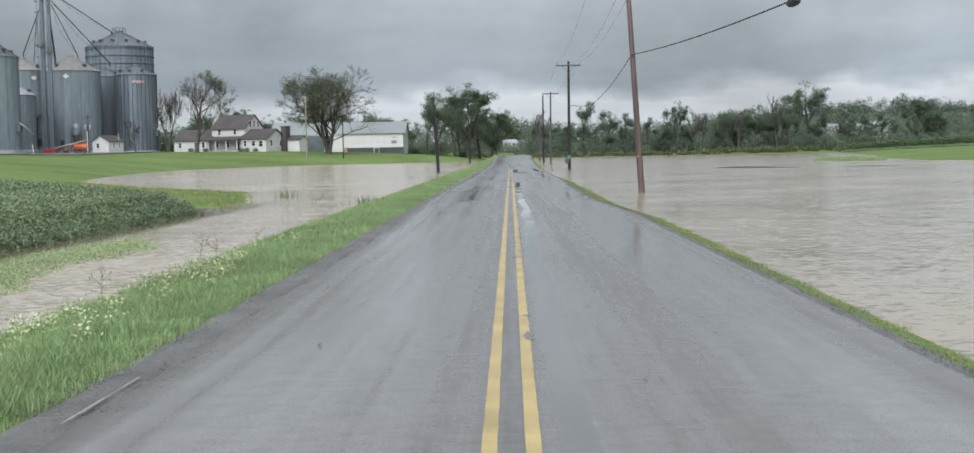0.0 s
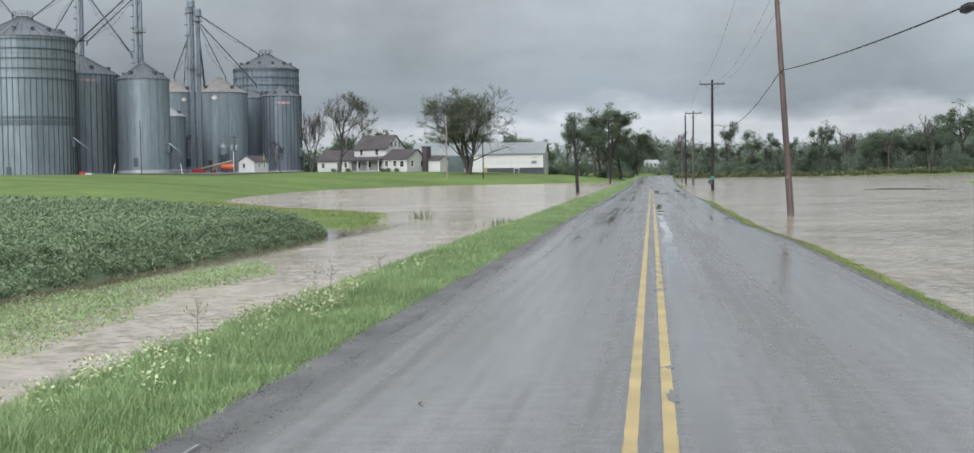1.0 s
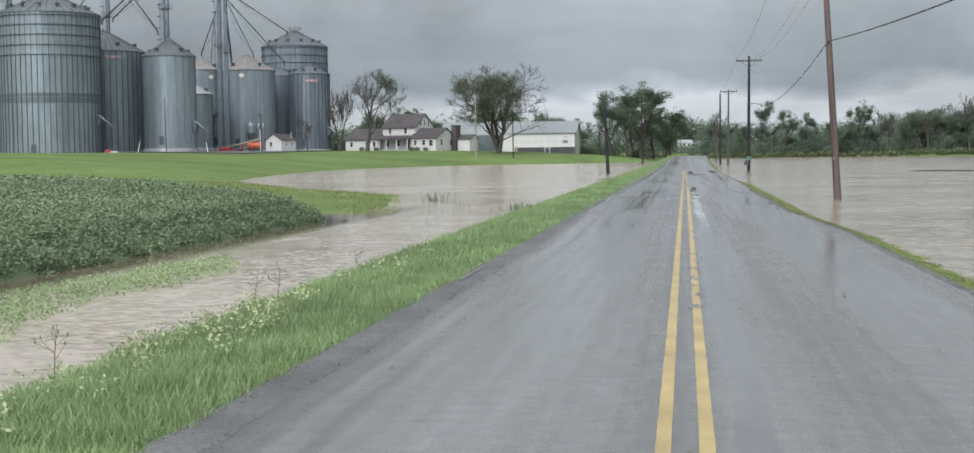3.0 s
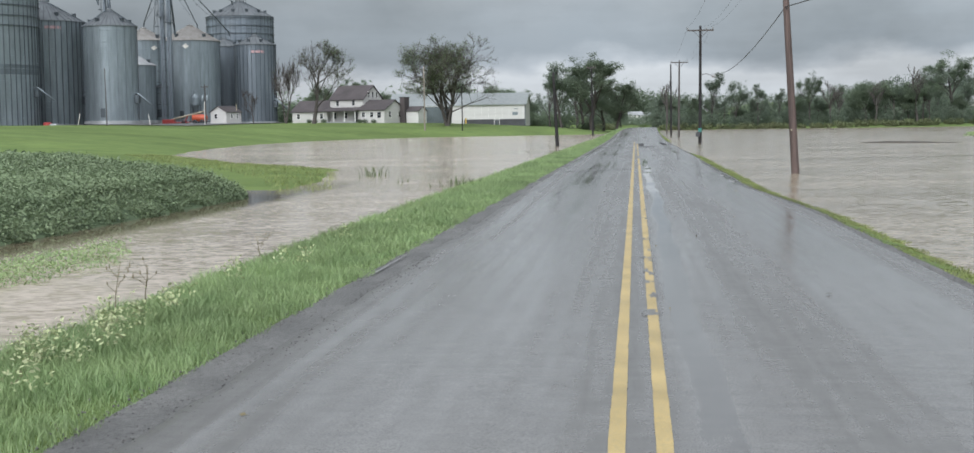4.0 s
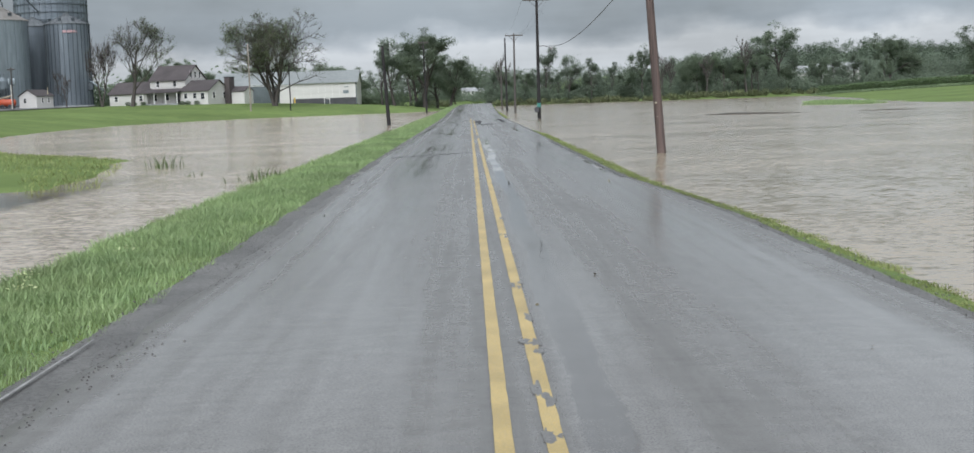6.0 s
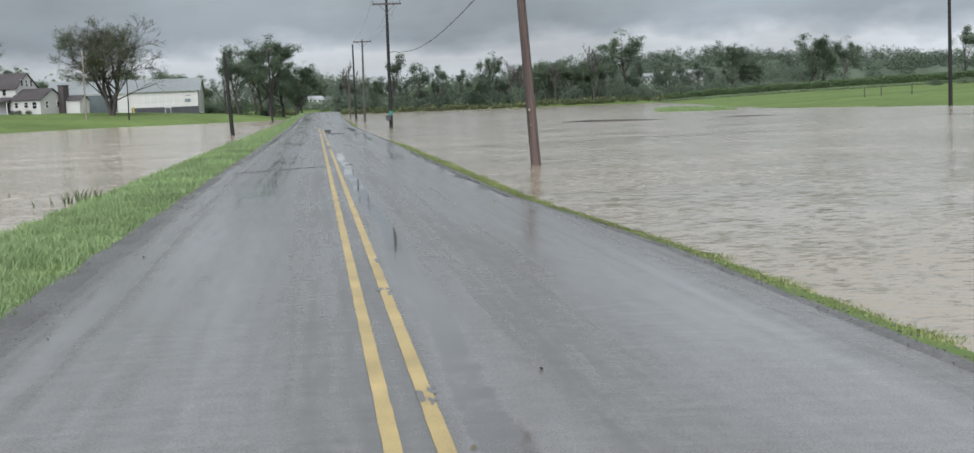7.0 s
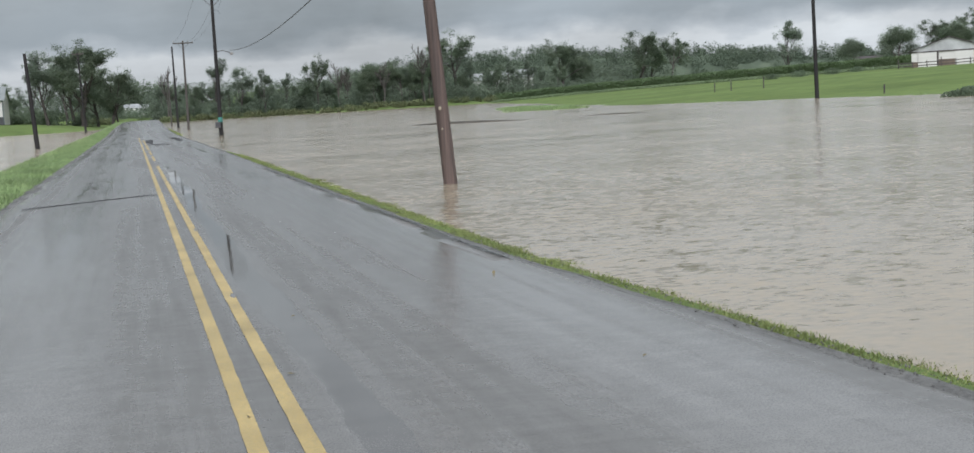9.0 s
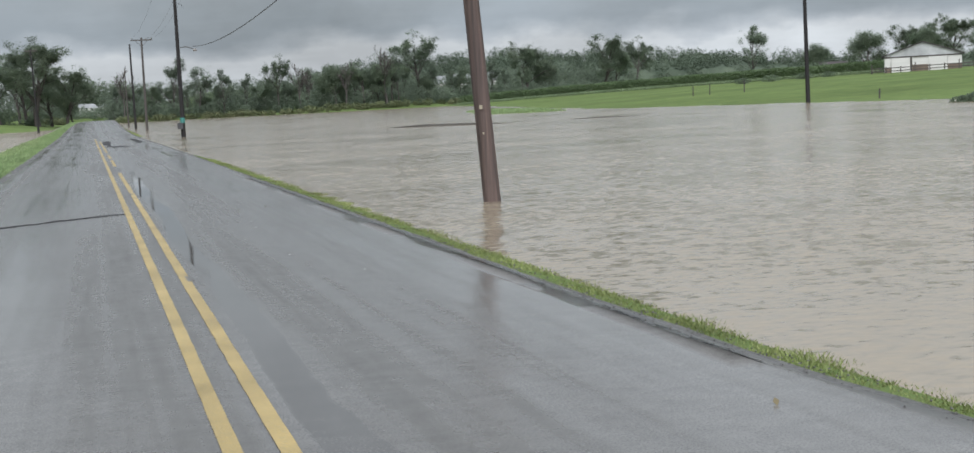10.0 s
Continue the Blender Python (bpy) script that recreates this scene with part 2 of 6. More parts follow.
def road_material(name, c1, c2, rough_lo, rough_hi):
    """Wet asphalt: streaks along the lane, fine stone grain, patches of standing film."""
    m = bpy.data.materials.new(name)
    m.use_nodes = True
    nt, ln = m.node_tree.nodes, m.node_tree.links
    b = nt["Principled BSDF"]
    co = nt.new("ShaderNodeTexCoord")

    def tex(scale, s, detail=6.0, kind="ShaderNodeTexNoise"):
        mp, n = nt.new("ShaderNodeMapping"), nt.new(kind)
        mp.inputs["Scale"].default_value = s
        ln.new(co.outputs["Object"], mp.inputs[0])
        n.inputs["Scale"].default_value = scale
        n.inputs["Detail"].default_value = detail
        ln.new(mp.outputs[0], n.inputs["Vector"])
        return n.outputs[0]

    def ranged(v, a, b_, lo, hi):
        r = nt.new("ShaderNodeMapRange")
        for i, q in enumerate((a, b_, lo, hi)):
            r.inputs[1 + i].default_value = q
        ln.new(v, r.inputs[0])
        return r.outputs[0]

    def calc(op, a, q):
        n = nt.new("ShaderNodeMath")
        n.operation = op
        ln.new(a, n.inputs[0])
        if isinstance(q, float):
            n.inputs[1].default_value = q
        else:
            ln.new(q, n.inputs[1])
        return n.outputs[0]

    lanes, patches, grain, rips = tex(1.0, (1.5, 0.035, 1)), tex(0.5, (1, 0.22, 1)), tex(90.0, (1, 1, 1), 2.0), tex(3.0, (0.7, 2.6, 1))
    # water lies in the worn wheel tracks; the crown and lane middles are rough bare stone
    sep, track = nt.new("ShaderNodeSeparateXYZ"), nt.new("ShaderNodeValToRGB")
    ln.new(co.outputs["Object"], sep.inputs[0])
    drift = calc("ADD", sep.outputs[0], calc("MULTIPLY", calc("SUBTRACT", tex(0.6, (1, 0.25, 1), 5.0), 0.5), 0.5))
    rim = calc("MULTIPLY", ranged(sep.outputs[1], 26.0, 48.0, 0.5, 0.0), ranged(drift, -2.5, -1.9, 1.0, 0.0))
    ln.new(ranged(calc("SUBTRACT", drift, rim), -3.2, 3.4, 0.0, 1.0), track.inputs[0])
    levels = ((-3.18, 0.0), (-3.05, 0.25), (-2.9, 0.85), (-2.72, 0.75), (-2.5, 0.35), (-2.2, 0.8), (-1.2, 0.85), (-0.55, 0.42), (0.15, 0.3), (0.32, 0.75), (0.55, 0.7), (0.95, 0.42), (1.4, 0.4), (1.9, 0.75), (2.8, 0.9), (3.2, 0.3))
    rmp = track.color_ramp
    while len(rmp.elements) < len(levels):
        rmp.elements.new(0.5)
    for e, (x_, v_) in zip(rmp.elements, levels):
        e.position = (x_ + 3.2) / 6.6
        e.color = (v_, v_, v_, 1)
    wet = calc("ADD", calc("MULTIPLY", track.outputs[0], 0.6), calc("ADD", calc("MULTIPLY", calc("SUBTRACT", lanes, 0.3), 0.6), calc("MULTIPLY", calc("SUBTRACT", patches, 0.3), 0.6)))
    scuff = calc("ADD", calc("MULTIPLY", tex(5.0, (2.2, 0.22, 1), 9.0), 0.5), calc("MULTIPLY", tex(5.0, (0.9, 2.0, 1), 9.0), 0.42))
    wet = calc("ADD", wet, calc("ADD", calc("MULTIPLY", calc("SUBTRACT", scuff, 0.5), 0.75), calc("MULTIPLY", calc("SUBTRACT", tex(1.0, (7.0, 0.07, 1), 7.0), 0.5), 0.55)))
    # shallow standing water in the rut beside the centre line
    rut = nt.new("ShaderNodeValToRGB")
    ln.new(ranged(drift, -3.2, 3.4, 0.0, 1.0), rut.inputs[0])
    bed = ((0.0, 0.0), (0.20, 0.0), (0.32, 1.0), (0.50, 1.0), (0.68, 0.0), (1.9, 0.0), (2.2, 0.45), (2.6, 0.45), (2.9, 0.0))
    while len(rut.color_ramp.elements) < len(bed):
        rut.color_ramp.elements.new(0.5)
    for e, (x_, v_) in zip(rut.color_ramp.elements, bed):
        e.position = (x_ + 3.2) / 6.6
        e.color = (v_, v_, v_, 1)
    pool = ranged(calc("ADD", calc("MULTIPLY", rut.outputs[0], 0.5), calc("ADD", calc("MULTIPLY", tex(0.9, (1.2, 0.16, 1), 5.0), 0.7), calc("MULTIPLY", tex(4.0, (1, 0.5, 1), 5.0), 0.3))), 0.86, 0.98, 0.0, 1.0)
    pool = calc("MULTIPLY", pool, ranged(sep.outputs[1], 68.0, 78.0, 1.0, 0.0))
    # wetter asphalt gets a paler base colour, so its sky sheen is painted in
    mixc = nt.new("ShaderNodeMixRGB")
    mixc.inputs[1].default_value, mixc.inputs[2].default_value = (*c1, 1), (*c2, 1)
    ln.new(calc("SUBTRACT", ranged(wet, 0.15, 0.95, 0.0, 1.0), calc("MULTIPLY", pool, 0.9)), mixc.inputs[0])
    k = nt.new("ShaderNodeMixRGB")
    k.blend_type = "MULTIPLY"
    k.inputs[0].default_value = 1.0
    ln.new(mixc.outputs[0], k.inputs[1])
    ln.new(ranged(grain, 0.3, 0.7, 0.7, 1.3), k.inputs[2])
    k2 = nt.new("ShaderNodeMixRGB")
    k2.blend_type = "MULTIPLY"
    k2.inputs[0].default_value = 1.0
    ln.new(k.outputs[0], k2.inputs[1])
    ln.new(ranged(tex(2.0, (1.6, 3.2, 1), 6.0), 0.36, 0.64, 0.91, 1.07), k2.inputs[2])
    ln.new(k2.outputs[0], b.inputs["Base Color"])
    dry = ranged(pool, 0.0, 1.0, 1.0, 0.0)
    ln.new(calc("MAXIMUM", calc("MULTIPLY", ranged(wet, 0.2, 1.0, rough_hi, rough_lo), dry), 0.012), b.inputs["Roughness"])
    b.inputs["Specular IOR Level"].default_value = 0.6
    bp = nt.new("ShaderNodeBump")
    bp.inputs["Distance"].default_value = 0.006
    ln.new(calc("MULTIPLY", ranged(wet, 0.0, 1.05, 0.5, 0.03), ranged(pool, 0.0, 1.0, 1.0, 0.08)), bp.inputs["Strength"])
    ln.new(calc("ADD", calc("MULTIPLY", grain, 0.8), calc("MULTIPLY", rips, 0.2)), bp.inputs["Height"])
    ln.new(bp.outputs[0], b.inputs["Normal"])
    return m


def water_material(name, c1, c2, rough=(0.09, 0.18), chop=1.0, calm=0.55, lee=False):
    """Silty flood water: wavelets of three sizes, calmer near the road's bank, with gusts and bands of silt."""
    m = bpy.data.materials.new(name)
    m.use_nodes = True
    nt, ln = m.node_tree.nodes, m.node_tree.links
    b = nt["Principled BSDF"]
    b.inputs["IOR"].default_value = 1.33
    b.inputs["Specular IOR Level"].default_value = 0.42
    co = nt.new("ShaderNodeTexCoord")

    def noise_at(scale, s, detail, distortion=0.6):
        mp, n = nt.new("ShaderNodeMapping"), nt.new("ShaderNodeTexNoise")
        mp.inputs["Scale"].default_value = s
        mp.inputs["Rotation"].default_value = (0, 0, 0.3)
        ln.new(co.outputs["Object"], mp.inputs[0])
        n.inputs["Scale"].default_value, n.inputs["Detail"].default_value, n.inputs["Distortion"].default_value = scale, detail, distortion
        ln.new(mp.outputs[0], n.inputs["Vector"])
        return n

    def vec(op, a, q):
        n = nt.new("ShaderNodeVectorMath")
        n.operation = op
        ln.new(a, n.inputs[0])
        if isinstance(q, tuple):
            n.inputs[1].default_value = q
        else:
            ln.new(q, n.inputs[3 if op == "SCALE" else 1])
        return n.outputs[0]

    def ranged(v, *values):
        r = nt.new("ShaderNodeMapRange")
        for i, q in enumerate(values):
            r.inputs[1 + i].default_value = q
        ln.new(v, r.inputs[0])
        return r.outputs[0]

    # slopes of the wavelets, added up and turned into a surface normal
    slope = None
    for scale, amount, s in ((0.45, 0.16, (1.0, 1.1, 1)), (2.6, 0.30, (0.8, 1.2, 1)), (7.5, 0.62, (0.8, 1.25, 1))):
        v = vec("MULTIPLY", vec("SUBTRACT", noise_at(scale, s, 2.0).outputs["Color"], (0.5, 0.5, 0.5)), (amount * 0.8, amount, 0.0))
        slope = v if slope is None else vec("ADD", slope, v)
    gust = noise_at(1.0, (0.11, 0.17, 1), 4.0, 0.5).outputs[0]
    place = nt.new("ShaderNodeSeparateXYZ")
    ln.new(co.outputs["Object"], place.inputs[0])
    force = nt.new("ShaderNodeMath")
    force.operation = "MULTIPLY"
    ln.new(ranged(gust, 0.34, 0.66, 0.6 * chop, 1.3 * chop), force.inputs[0])
    ln.new(ranged(place.outputs[1], 30.0, 85.0, calm, 1.0), force.inputs[1])
    power, gloss = force.outputs[0], ranged(gust, 0.3, 0.7, *rough)
    if lee:
        # still water in the lee of the bean field
        still = nt.new("ShaderNodeMath")
        still.operation = "MAXIMUM"
        ln.new(ranged(place.outputs[0], -10.0, -9.3, 0.1, 1.0), still.inputs[0])
        ln.new(ranged(place.outputs[1], 40.0, 56.0, 0.0, 1.0), still.inputs[1])
        for old in ("power", "gloss"):
            k = nt.new("ShaderNodeMath")
            k.operation = "MULTIPLY"
            ln.new(power if old == "power" else gloss, k.inputs[0])
            ln.new(still.outputs[0], k.inputs[1])
            if old == "power":
                power = k.outputs[0]
            else:
                gloss = k.outputs[0]
    tilt = vec("ADD", vec("SCALE", slope, power), (0.0, 0.0, 1.0))
    unit = nt.new("ShaderNodeVectorMath")
    unit.operation = "NORMALIZE"
    ln.new(tilt, unit.inputs[0])
    ln.new(unit.outputs[0], b.inputs["Normal"])
    ln.new(gloss, b.inputs["Roughness"])
    silt, mixc = noise_at(1.0, (0.03, 0.08, 1), 7.0, 0.0), nt.new("ShaderNodeMixRGB")
    tint = mixc.outputs[0]
    mixc.inputs[1].default_value, mixc.inputs[2].default_value = (*c1, 1), (*c2, 1)
    ln.new(silt.outputs[0], mixc.inputs[0])
    if lee:
        # clearer settled water there; its tint also paints the beans' dark reflection
        clear = nt.new("ShaderNodeMixRGB")
        clear.inputs[1].default_value = (0.15, 0.122, 0.082, 1)
        ln.new(tint, clear.inputs[2])
        ln.new(ranged(still.outputs[0], 0.1, 0.9, 0.0, 1.0), clear.inputs[0])
        tint = clear.outputs[0]
    ln.new(tint, b.inputs["Base Color"])
    return m


ASPHALT = road_material("wet_asphalt", (0.115, 0.111, 0.104), (0.194, 0.189, 0.178), 0.03, 0.39)
WATER = water_material("silty_water", (0.352, 0.300, 0.219), (0.283, 0.241, 0.175))
WATER_POND = water_material("silty_pond_water", (0.485, 0.415, 0.325), (0.41, 0.35, 0.272), calm=0.5, lee=True)
TAR = material("dark_tar", (0.025, 0.025, 0.028), (0.045, 0.045, 0.045), rough=0.7, scale=9, bump=0.3)
SILT = material("dark_silt", (0.05, 0.046, 0.04), (0.075, 0.068, 0.058), rough=0.8, scale=3)
GRAVEL = material("wet_gravel", (0.160, 0.158, 0.150), (0.088, 0.087, 0.083), rough=0.55, scale=28, scale2=1.2, bump=0.9, bump_scale=45)
YELLOW = material("worn_yellow_paint", (0.50, 0.37, 0.14), (0.37, 0.29, 0.13), rough=0.38, scale=45, scale2=1.6, mix2=0.22, bump=0.3, bump_scale=80)
GRASS_GROUND = material("lawn", (0.146, 0.198, 0.064), (0.107, 0.156, 0.052), rough=0.9, scale=0.6, scale2=0.06, mix2=0.2, bump=0.5, bump_scale=9, spec=0.1)
BLADE = material("grass_blade", (0.282, 0.366, 0.174), (0.208, 0.298, 0.134), rough=0.55, scale=1.5, scale2=0.25, mix2=0.25, island=0.25, translucent=0.3, spec=0.3)
BLADE_DULL = material("verge_blade", (0.25, 0.285, 0.11), (0.175, 0.215, 0.075), rough=0.6, scale=1.5, scale2=0.4, mix2=0.3, island=0.35, translucent=0.25, spec=0.3)
REED = material("dark_reed", (0.05, 0.085, 0.02), (0.07, 0.1, 0.03), rough=0.6, island=0.4, translucent=0.2)
BEAN = material("bean_leaf", (0.160, 0.214, 0.118), (0.20, 0.254, 0.142), rough=0.55, scale=0.8, scale2=0.12, mix2=0.2, island=0.28, translucent=0.25, spec=0.35)
# green darkened to stand for the shaded depth below the bean leaves
BEAN_DARK = material("bean_shade", (0.07, 0.105, 0.05), (0.085, 0.12, 0.06), rough=0.9, scale=3, bump=0.6, bump_scale=6)
FLOWER = material("pale_weed", (0.46, 0.49, 0.29), (0.35, 0.40, 0.20), rough=0.7, island=0.3, translucent=0.25)
DRY = material("dry_stalk", (0.16, 0.13, 0.07), (0.1, 0.09, 0.05), rough=0.8)
# the second and third tones are paled and greyed as painted haze
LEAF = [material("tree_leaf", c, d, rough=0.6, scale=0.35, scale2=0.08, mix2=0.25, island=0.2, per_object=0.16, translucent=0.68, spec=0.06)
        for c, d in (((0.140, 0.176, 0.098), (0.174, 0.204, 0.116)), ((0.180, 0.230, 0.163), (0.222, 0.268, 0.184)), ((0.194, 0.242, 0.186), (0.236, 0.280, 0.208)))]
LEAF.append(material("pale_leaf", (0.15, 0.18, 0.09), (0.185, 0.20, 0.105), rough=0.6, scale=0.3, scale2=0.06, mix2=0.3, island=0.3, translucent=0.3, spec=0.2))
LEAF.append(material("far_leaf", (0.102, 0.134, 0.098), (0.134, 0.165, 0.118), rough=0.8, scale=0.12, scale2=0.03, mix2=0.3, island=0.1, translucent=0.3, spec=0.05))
BARK = material("bark", (0.082, 0.072, 0.064), (0.05, 0.044, 0.04), rough=0.9, scale=4, bump=0.6, bump_scale=15, stretch=(1, 1, 0.3))
POLE_RED = material("creosoted_pole", (0.135, 0.094, 0.08), (0.05, 0.038, 0.035), rough=0.75, scale=7, scale2=1.4, mix2=0.5, bump=0.9, bump_scale=22, stretch=(3, 3, 0.09))
POLE_GREY = material("weathered_pole", (0.075, 0.066, 0.058), (0.05, 0.045, 0.042), rough=0.8, scale=5, bump=0.4, bump_scale=20, stretch=(3, 3, 0.2))
POLE_TAN = material("pale_pole", (0.26, 0.225, 0.185), (0.19, 0.165, 0.14), rough=0.8, scale=5, bump=0.3, bump_scale=20, stretch=(3, 3, 0.2))
POLE_DARK = material("dark_pole", (0.020, 0.020, 0.021), (0.030, 0.028, 0.027), rough=0.85, scale=5, stretch=(3, 3, 0.2), spec=0.2)
WIRE = material("cable_sheath", (0.03, 0.03, 0.032), rough=0.6)
PORCELAIN = material("insulator", (0.25, 0.24, 0.23), rough=0.3)
TEAL = material("teal_marker", (0.05, 0.22, 0.19), rough=0.5)
STEEL = material("galvanised_sheet", (0.225, 0.262, 0.28), (0.165, 0.196, 0.212), rough=0.5, metal=0.35, scale=0.9, scale2=0.14, mix2=0.26, bump=0.12, bump_scale=3, stretch=(2.0, 2.0, 0.3), per_object=0.06)
STEEL_DARK = material("stained_sheet", (0.18, 0.21, 0.236), (0.115, 0.138, 0.16), rough=0.5, metal=0.3, scale=0.35, scale2=0.1, mix2=0.25, stretch=(2.5, 2.5, 0.3), per_object=0.06)
STEEL_RIB = material("bin_stiffener", (0.082, 0.098, 0.11), (0.06, 0.072, 0.08), rough=0.5, metal=0.4, scale=2)
STEEL_ROOF = material("bin_roof", (0.185, 0.20, 0.208), (0.13, 0.142, 0.15), rough=0.45, metal=0.35, scale=0.7, scale2=0.2, mix2=0.2)
STEEL_ROOF_WARM = material("tan_bin_roof", (0.31, 0.30, 0.285), (0.20, 0.185, 0.165), rough=0.5, metal=0.2, scale=0.8, scale2=0.2, mix2=0.2)
BAND = material("grey_band", (0.115, 0.138, 0.155), (0.09, 0.11, 0.125), rough=0.5, metal=0.3)
SIGN_RED = material("faded_red_sign", (0.40, 0.22, 0.22), (0.42, 0.30, 0.31), rough=0.6)
SIGN_WHITE = material("white_sign", (0.75, 0.72, 0.66), rough=0.5)
SIDING = material("white_siding", (0.575, 0.565, 0.545), (0.51, 0.50, 0.48), rough=0.6, scale=1.2, scale2=0.15, mix2=0.08, bump=0.3, bump_scale=6, stretch=(0.2, 0.2, 5))
DULL_SIDING = material("dull_sheet_wall", (0.46, 0.45, 0.43), (0.38, 0.375, 0.36), rough=0.6, scale=0.8, scale2=0.1, mix2=0.2)
SHINGLE = material("brown_grey_shingle", (0.078, 0.068, 0.068), (0.058, 0.05, 0.052), rough=0.85, scale=6, scale2=0.4, mix2=0.2, bump=0.5, bump_scale=18)
ROOF_GREEN = material("pale_green_roof", (0.285, 0.305, 0.302), (0.235, 0.255, 0.25), rough=0.45, metal=0.2, scale=1.2, scale2=0.12, mix2=0.12)
ROOF_WHITE = material("pale_metal_roof", (0.40, 0.41, 0.415), (0.34, 0.35, 0.355), rough=0.45, metal=0.2, scale=1.0)
DARK_WALL = material("dark_plinth", (0.045, 0.047, 0.052), (0.06, 0.06, 0.065), rough=0.7)
DARK_DOOR = material("grey_green_door", (0.085, 0.105, 0.11), (0.065, 0.08, 0.085), rough=0.5)
BRICK_DARK = material("sooty_brick", (0.06, 0.052, 0.055), (0.085, 0.07, 0.066), rough=0.9, scale=7, bump=0.6)
GLASS = material("window_glass", (0.03, 0.035, 0.04), rough=0.06, spec=0.7)
EDGE_STRIP = material("pale_edge_strip", (0.34, 0.34, 0.33), (0.2, 0.2, 0.195), rough=0.5, scale=30, scale2=3.0, mix2=0.4)
TRIM = material("white_trim", (0.78, 0.77, 0.75), (0.7, 0.69, 0.67), rough=0.5)
TIMBER_BROWN = material("brown_planks", (0.16, 0.12, 0.09), (0.1, 0.075, 0.06), rough=0.85, scale=3, stretch=(3, 3, 0.3))
FENCE = material("dark_fence_board", (0.055, 0.048, 0.045), (0.08, 0.07, 0.065), rough=0.85, scale=4)
ORANGE = material("orange_paint", (0.55, 0.10, 0.035), (0.42, 0.08, 0.04), rough=0.45, scale=4)
RED = material("red_paint", (0.40, 0.05, 0.045), (0.3, 0.05, 0.045), rough=0.5, scale=4)
TAN_STEEL = material("tan_steel", (0.38, 0.33, 0.24), (0.3, 0.27, 0.2), rough=0.5, scale=3)
BOLLARD = material("yellow_bollard", (0.6, 0.42, 0.07), rough=0.5)

# ---- the lie of the land ----
ROAD_L, ROAD_R = -2.82, 3.22


def smooth(a, b, v):
    t = np.clip((np.asarray(v, dtype=float) - a) / (b - a), 0, 1)
    return t * t * (3 - 2 * t)


def water_z(y):
    return -0.26 + 0.001 * np.clip(y, -60, 420)


def road_z(y):
    """Level through the flood, then up to a low crest and down behind it."""
    y = np.asarray(y, dtype=float)
    return np.interp(y, [145, 165, 191, 232, 275, 305, 320, 340, 380, 430], [0.0, 0.06, 0.31, 0.74, 1.05, 1.15, 1.16, 1.13, 0.9, 0.45])


def bend(y):
    """How far the road swings to the right on its way up to the crest."""
    return 1.5 * (np.clip(np.asarray(y, dtype=float) - 130, 0, 300) / 180) ** 2


def edge_r(y):
    """How far the ragged right rim of the asphalt lies out from its mean line."""
    return np.interp(np.asarray(y, dtype=float), [34, 43, 66, 90], [0.25, -0.17, -0.13, 0.0])


def crown(x):
    return -0.06 * (np.asarray(x, dtype=float) / 3.2) ** 2


def inside(poly, x, y):
    """Signed distance to a closed shoreline, positive on land."""
    d, odd = np.full(x.shape, 1e9), np.zeros(x.shape, dtype=bool)
    for (ax, ay), (bx, by) in zip(poly, poly[1:] + poly[:1]):
        ex, ey = bx - ax, by - ay
        t = np.clip(((x - ax) * ex + (y - ay) * ey) / (ex * ex + ey * ey), 0, 1)
        d = np.minimum(d, np.hypot(x - ax - t * ex, y - ay - t * ey))
        cross = (ay > y) != (by > y)
        odd ^= cross & (x < ex * (y - ay) / (ey if ey else 1e-9) + ax)
    return np.where(odd, d, -d)


FARM = [(-10.6, -60), (-10.6, 42), (-10.2, 45), (-9.6, 48), (-12.2, 60), (-14, 67), (-17, 72), (-22, 79), (-29, 92), (-35, 102), (-42, 133), (-47, 168), (-48, 200), (-44, 228),
        (-37, 246), (-24, 258), (-10, 266), (-6.4, 272), (-6, 420), (-6, 700), (-900, 700), (-900, -60)]
BEANS = [(-10.7, 4), (-10.7, 42.5), (-11.5, 44.5), (-13.3, 48), (-16.5, 53), (-21, 60.5), (-28.5, 73.5), (-35.5, 82), (-44.5, 91.5), (-75, 110), (-95, 112), (-95, 4)]
ISLET = [(-8.8, 5), (-10.0, 12), (-10.0, 20), (-9.8, 25), (-9.0, 28.8), (-7.9, 26.8), (-7.4, 24.2), (-7.9, 21), (-7.4, 17.5), (-7.0, 14.5), (-6.9, 12), (-7.3, 8)]
PASTURE = [(62, 40), (60, 112), (58.6, 124), (57.8, 135), (54, 150), (52, 164), (58, 205), (69, 248), (82, 318), (98, 396), (140, 430), (900, 430), (900, 40)]
SPITS = [[(38, 168), (47, 164), (52, 180), (57, 215), (52, 222), (46, 196)]]
wob = lambda x, y, s: np.array([noise.noise((a * s, b * s, 3.1)) for a, b in zip(np.ravel(x), np.ravel(y))]).reshape(np.shape(x))


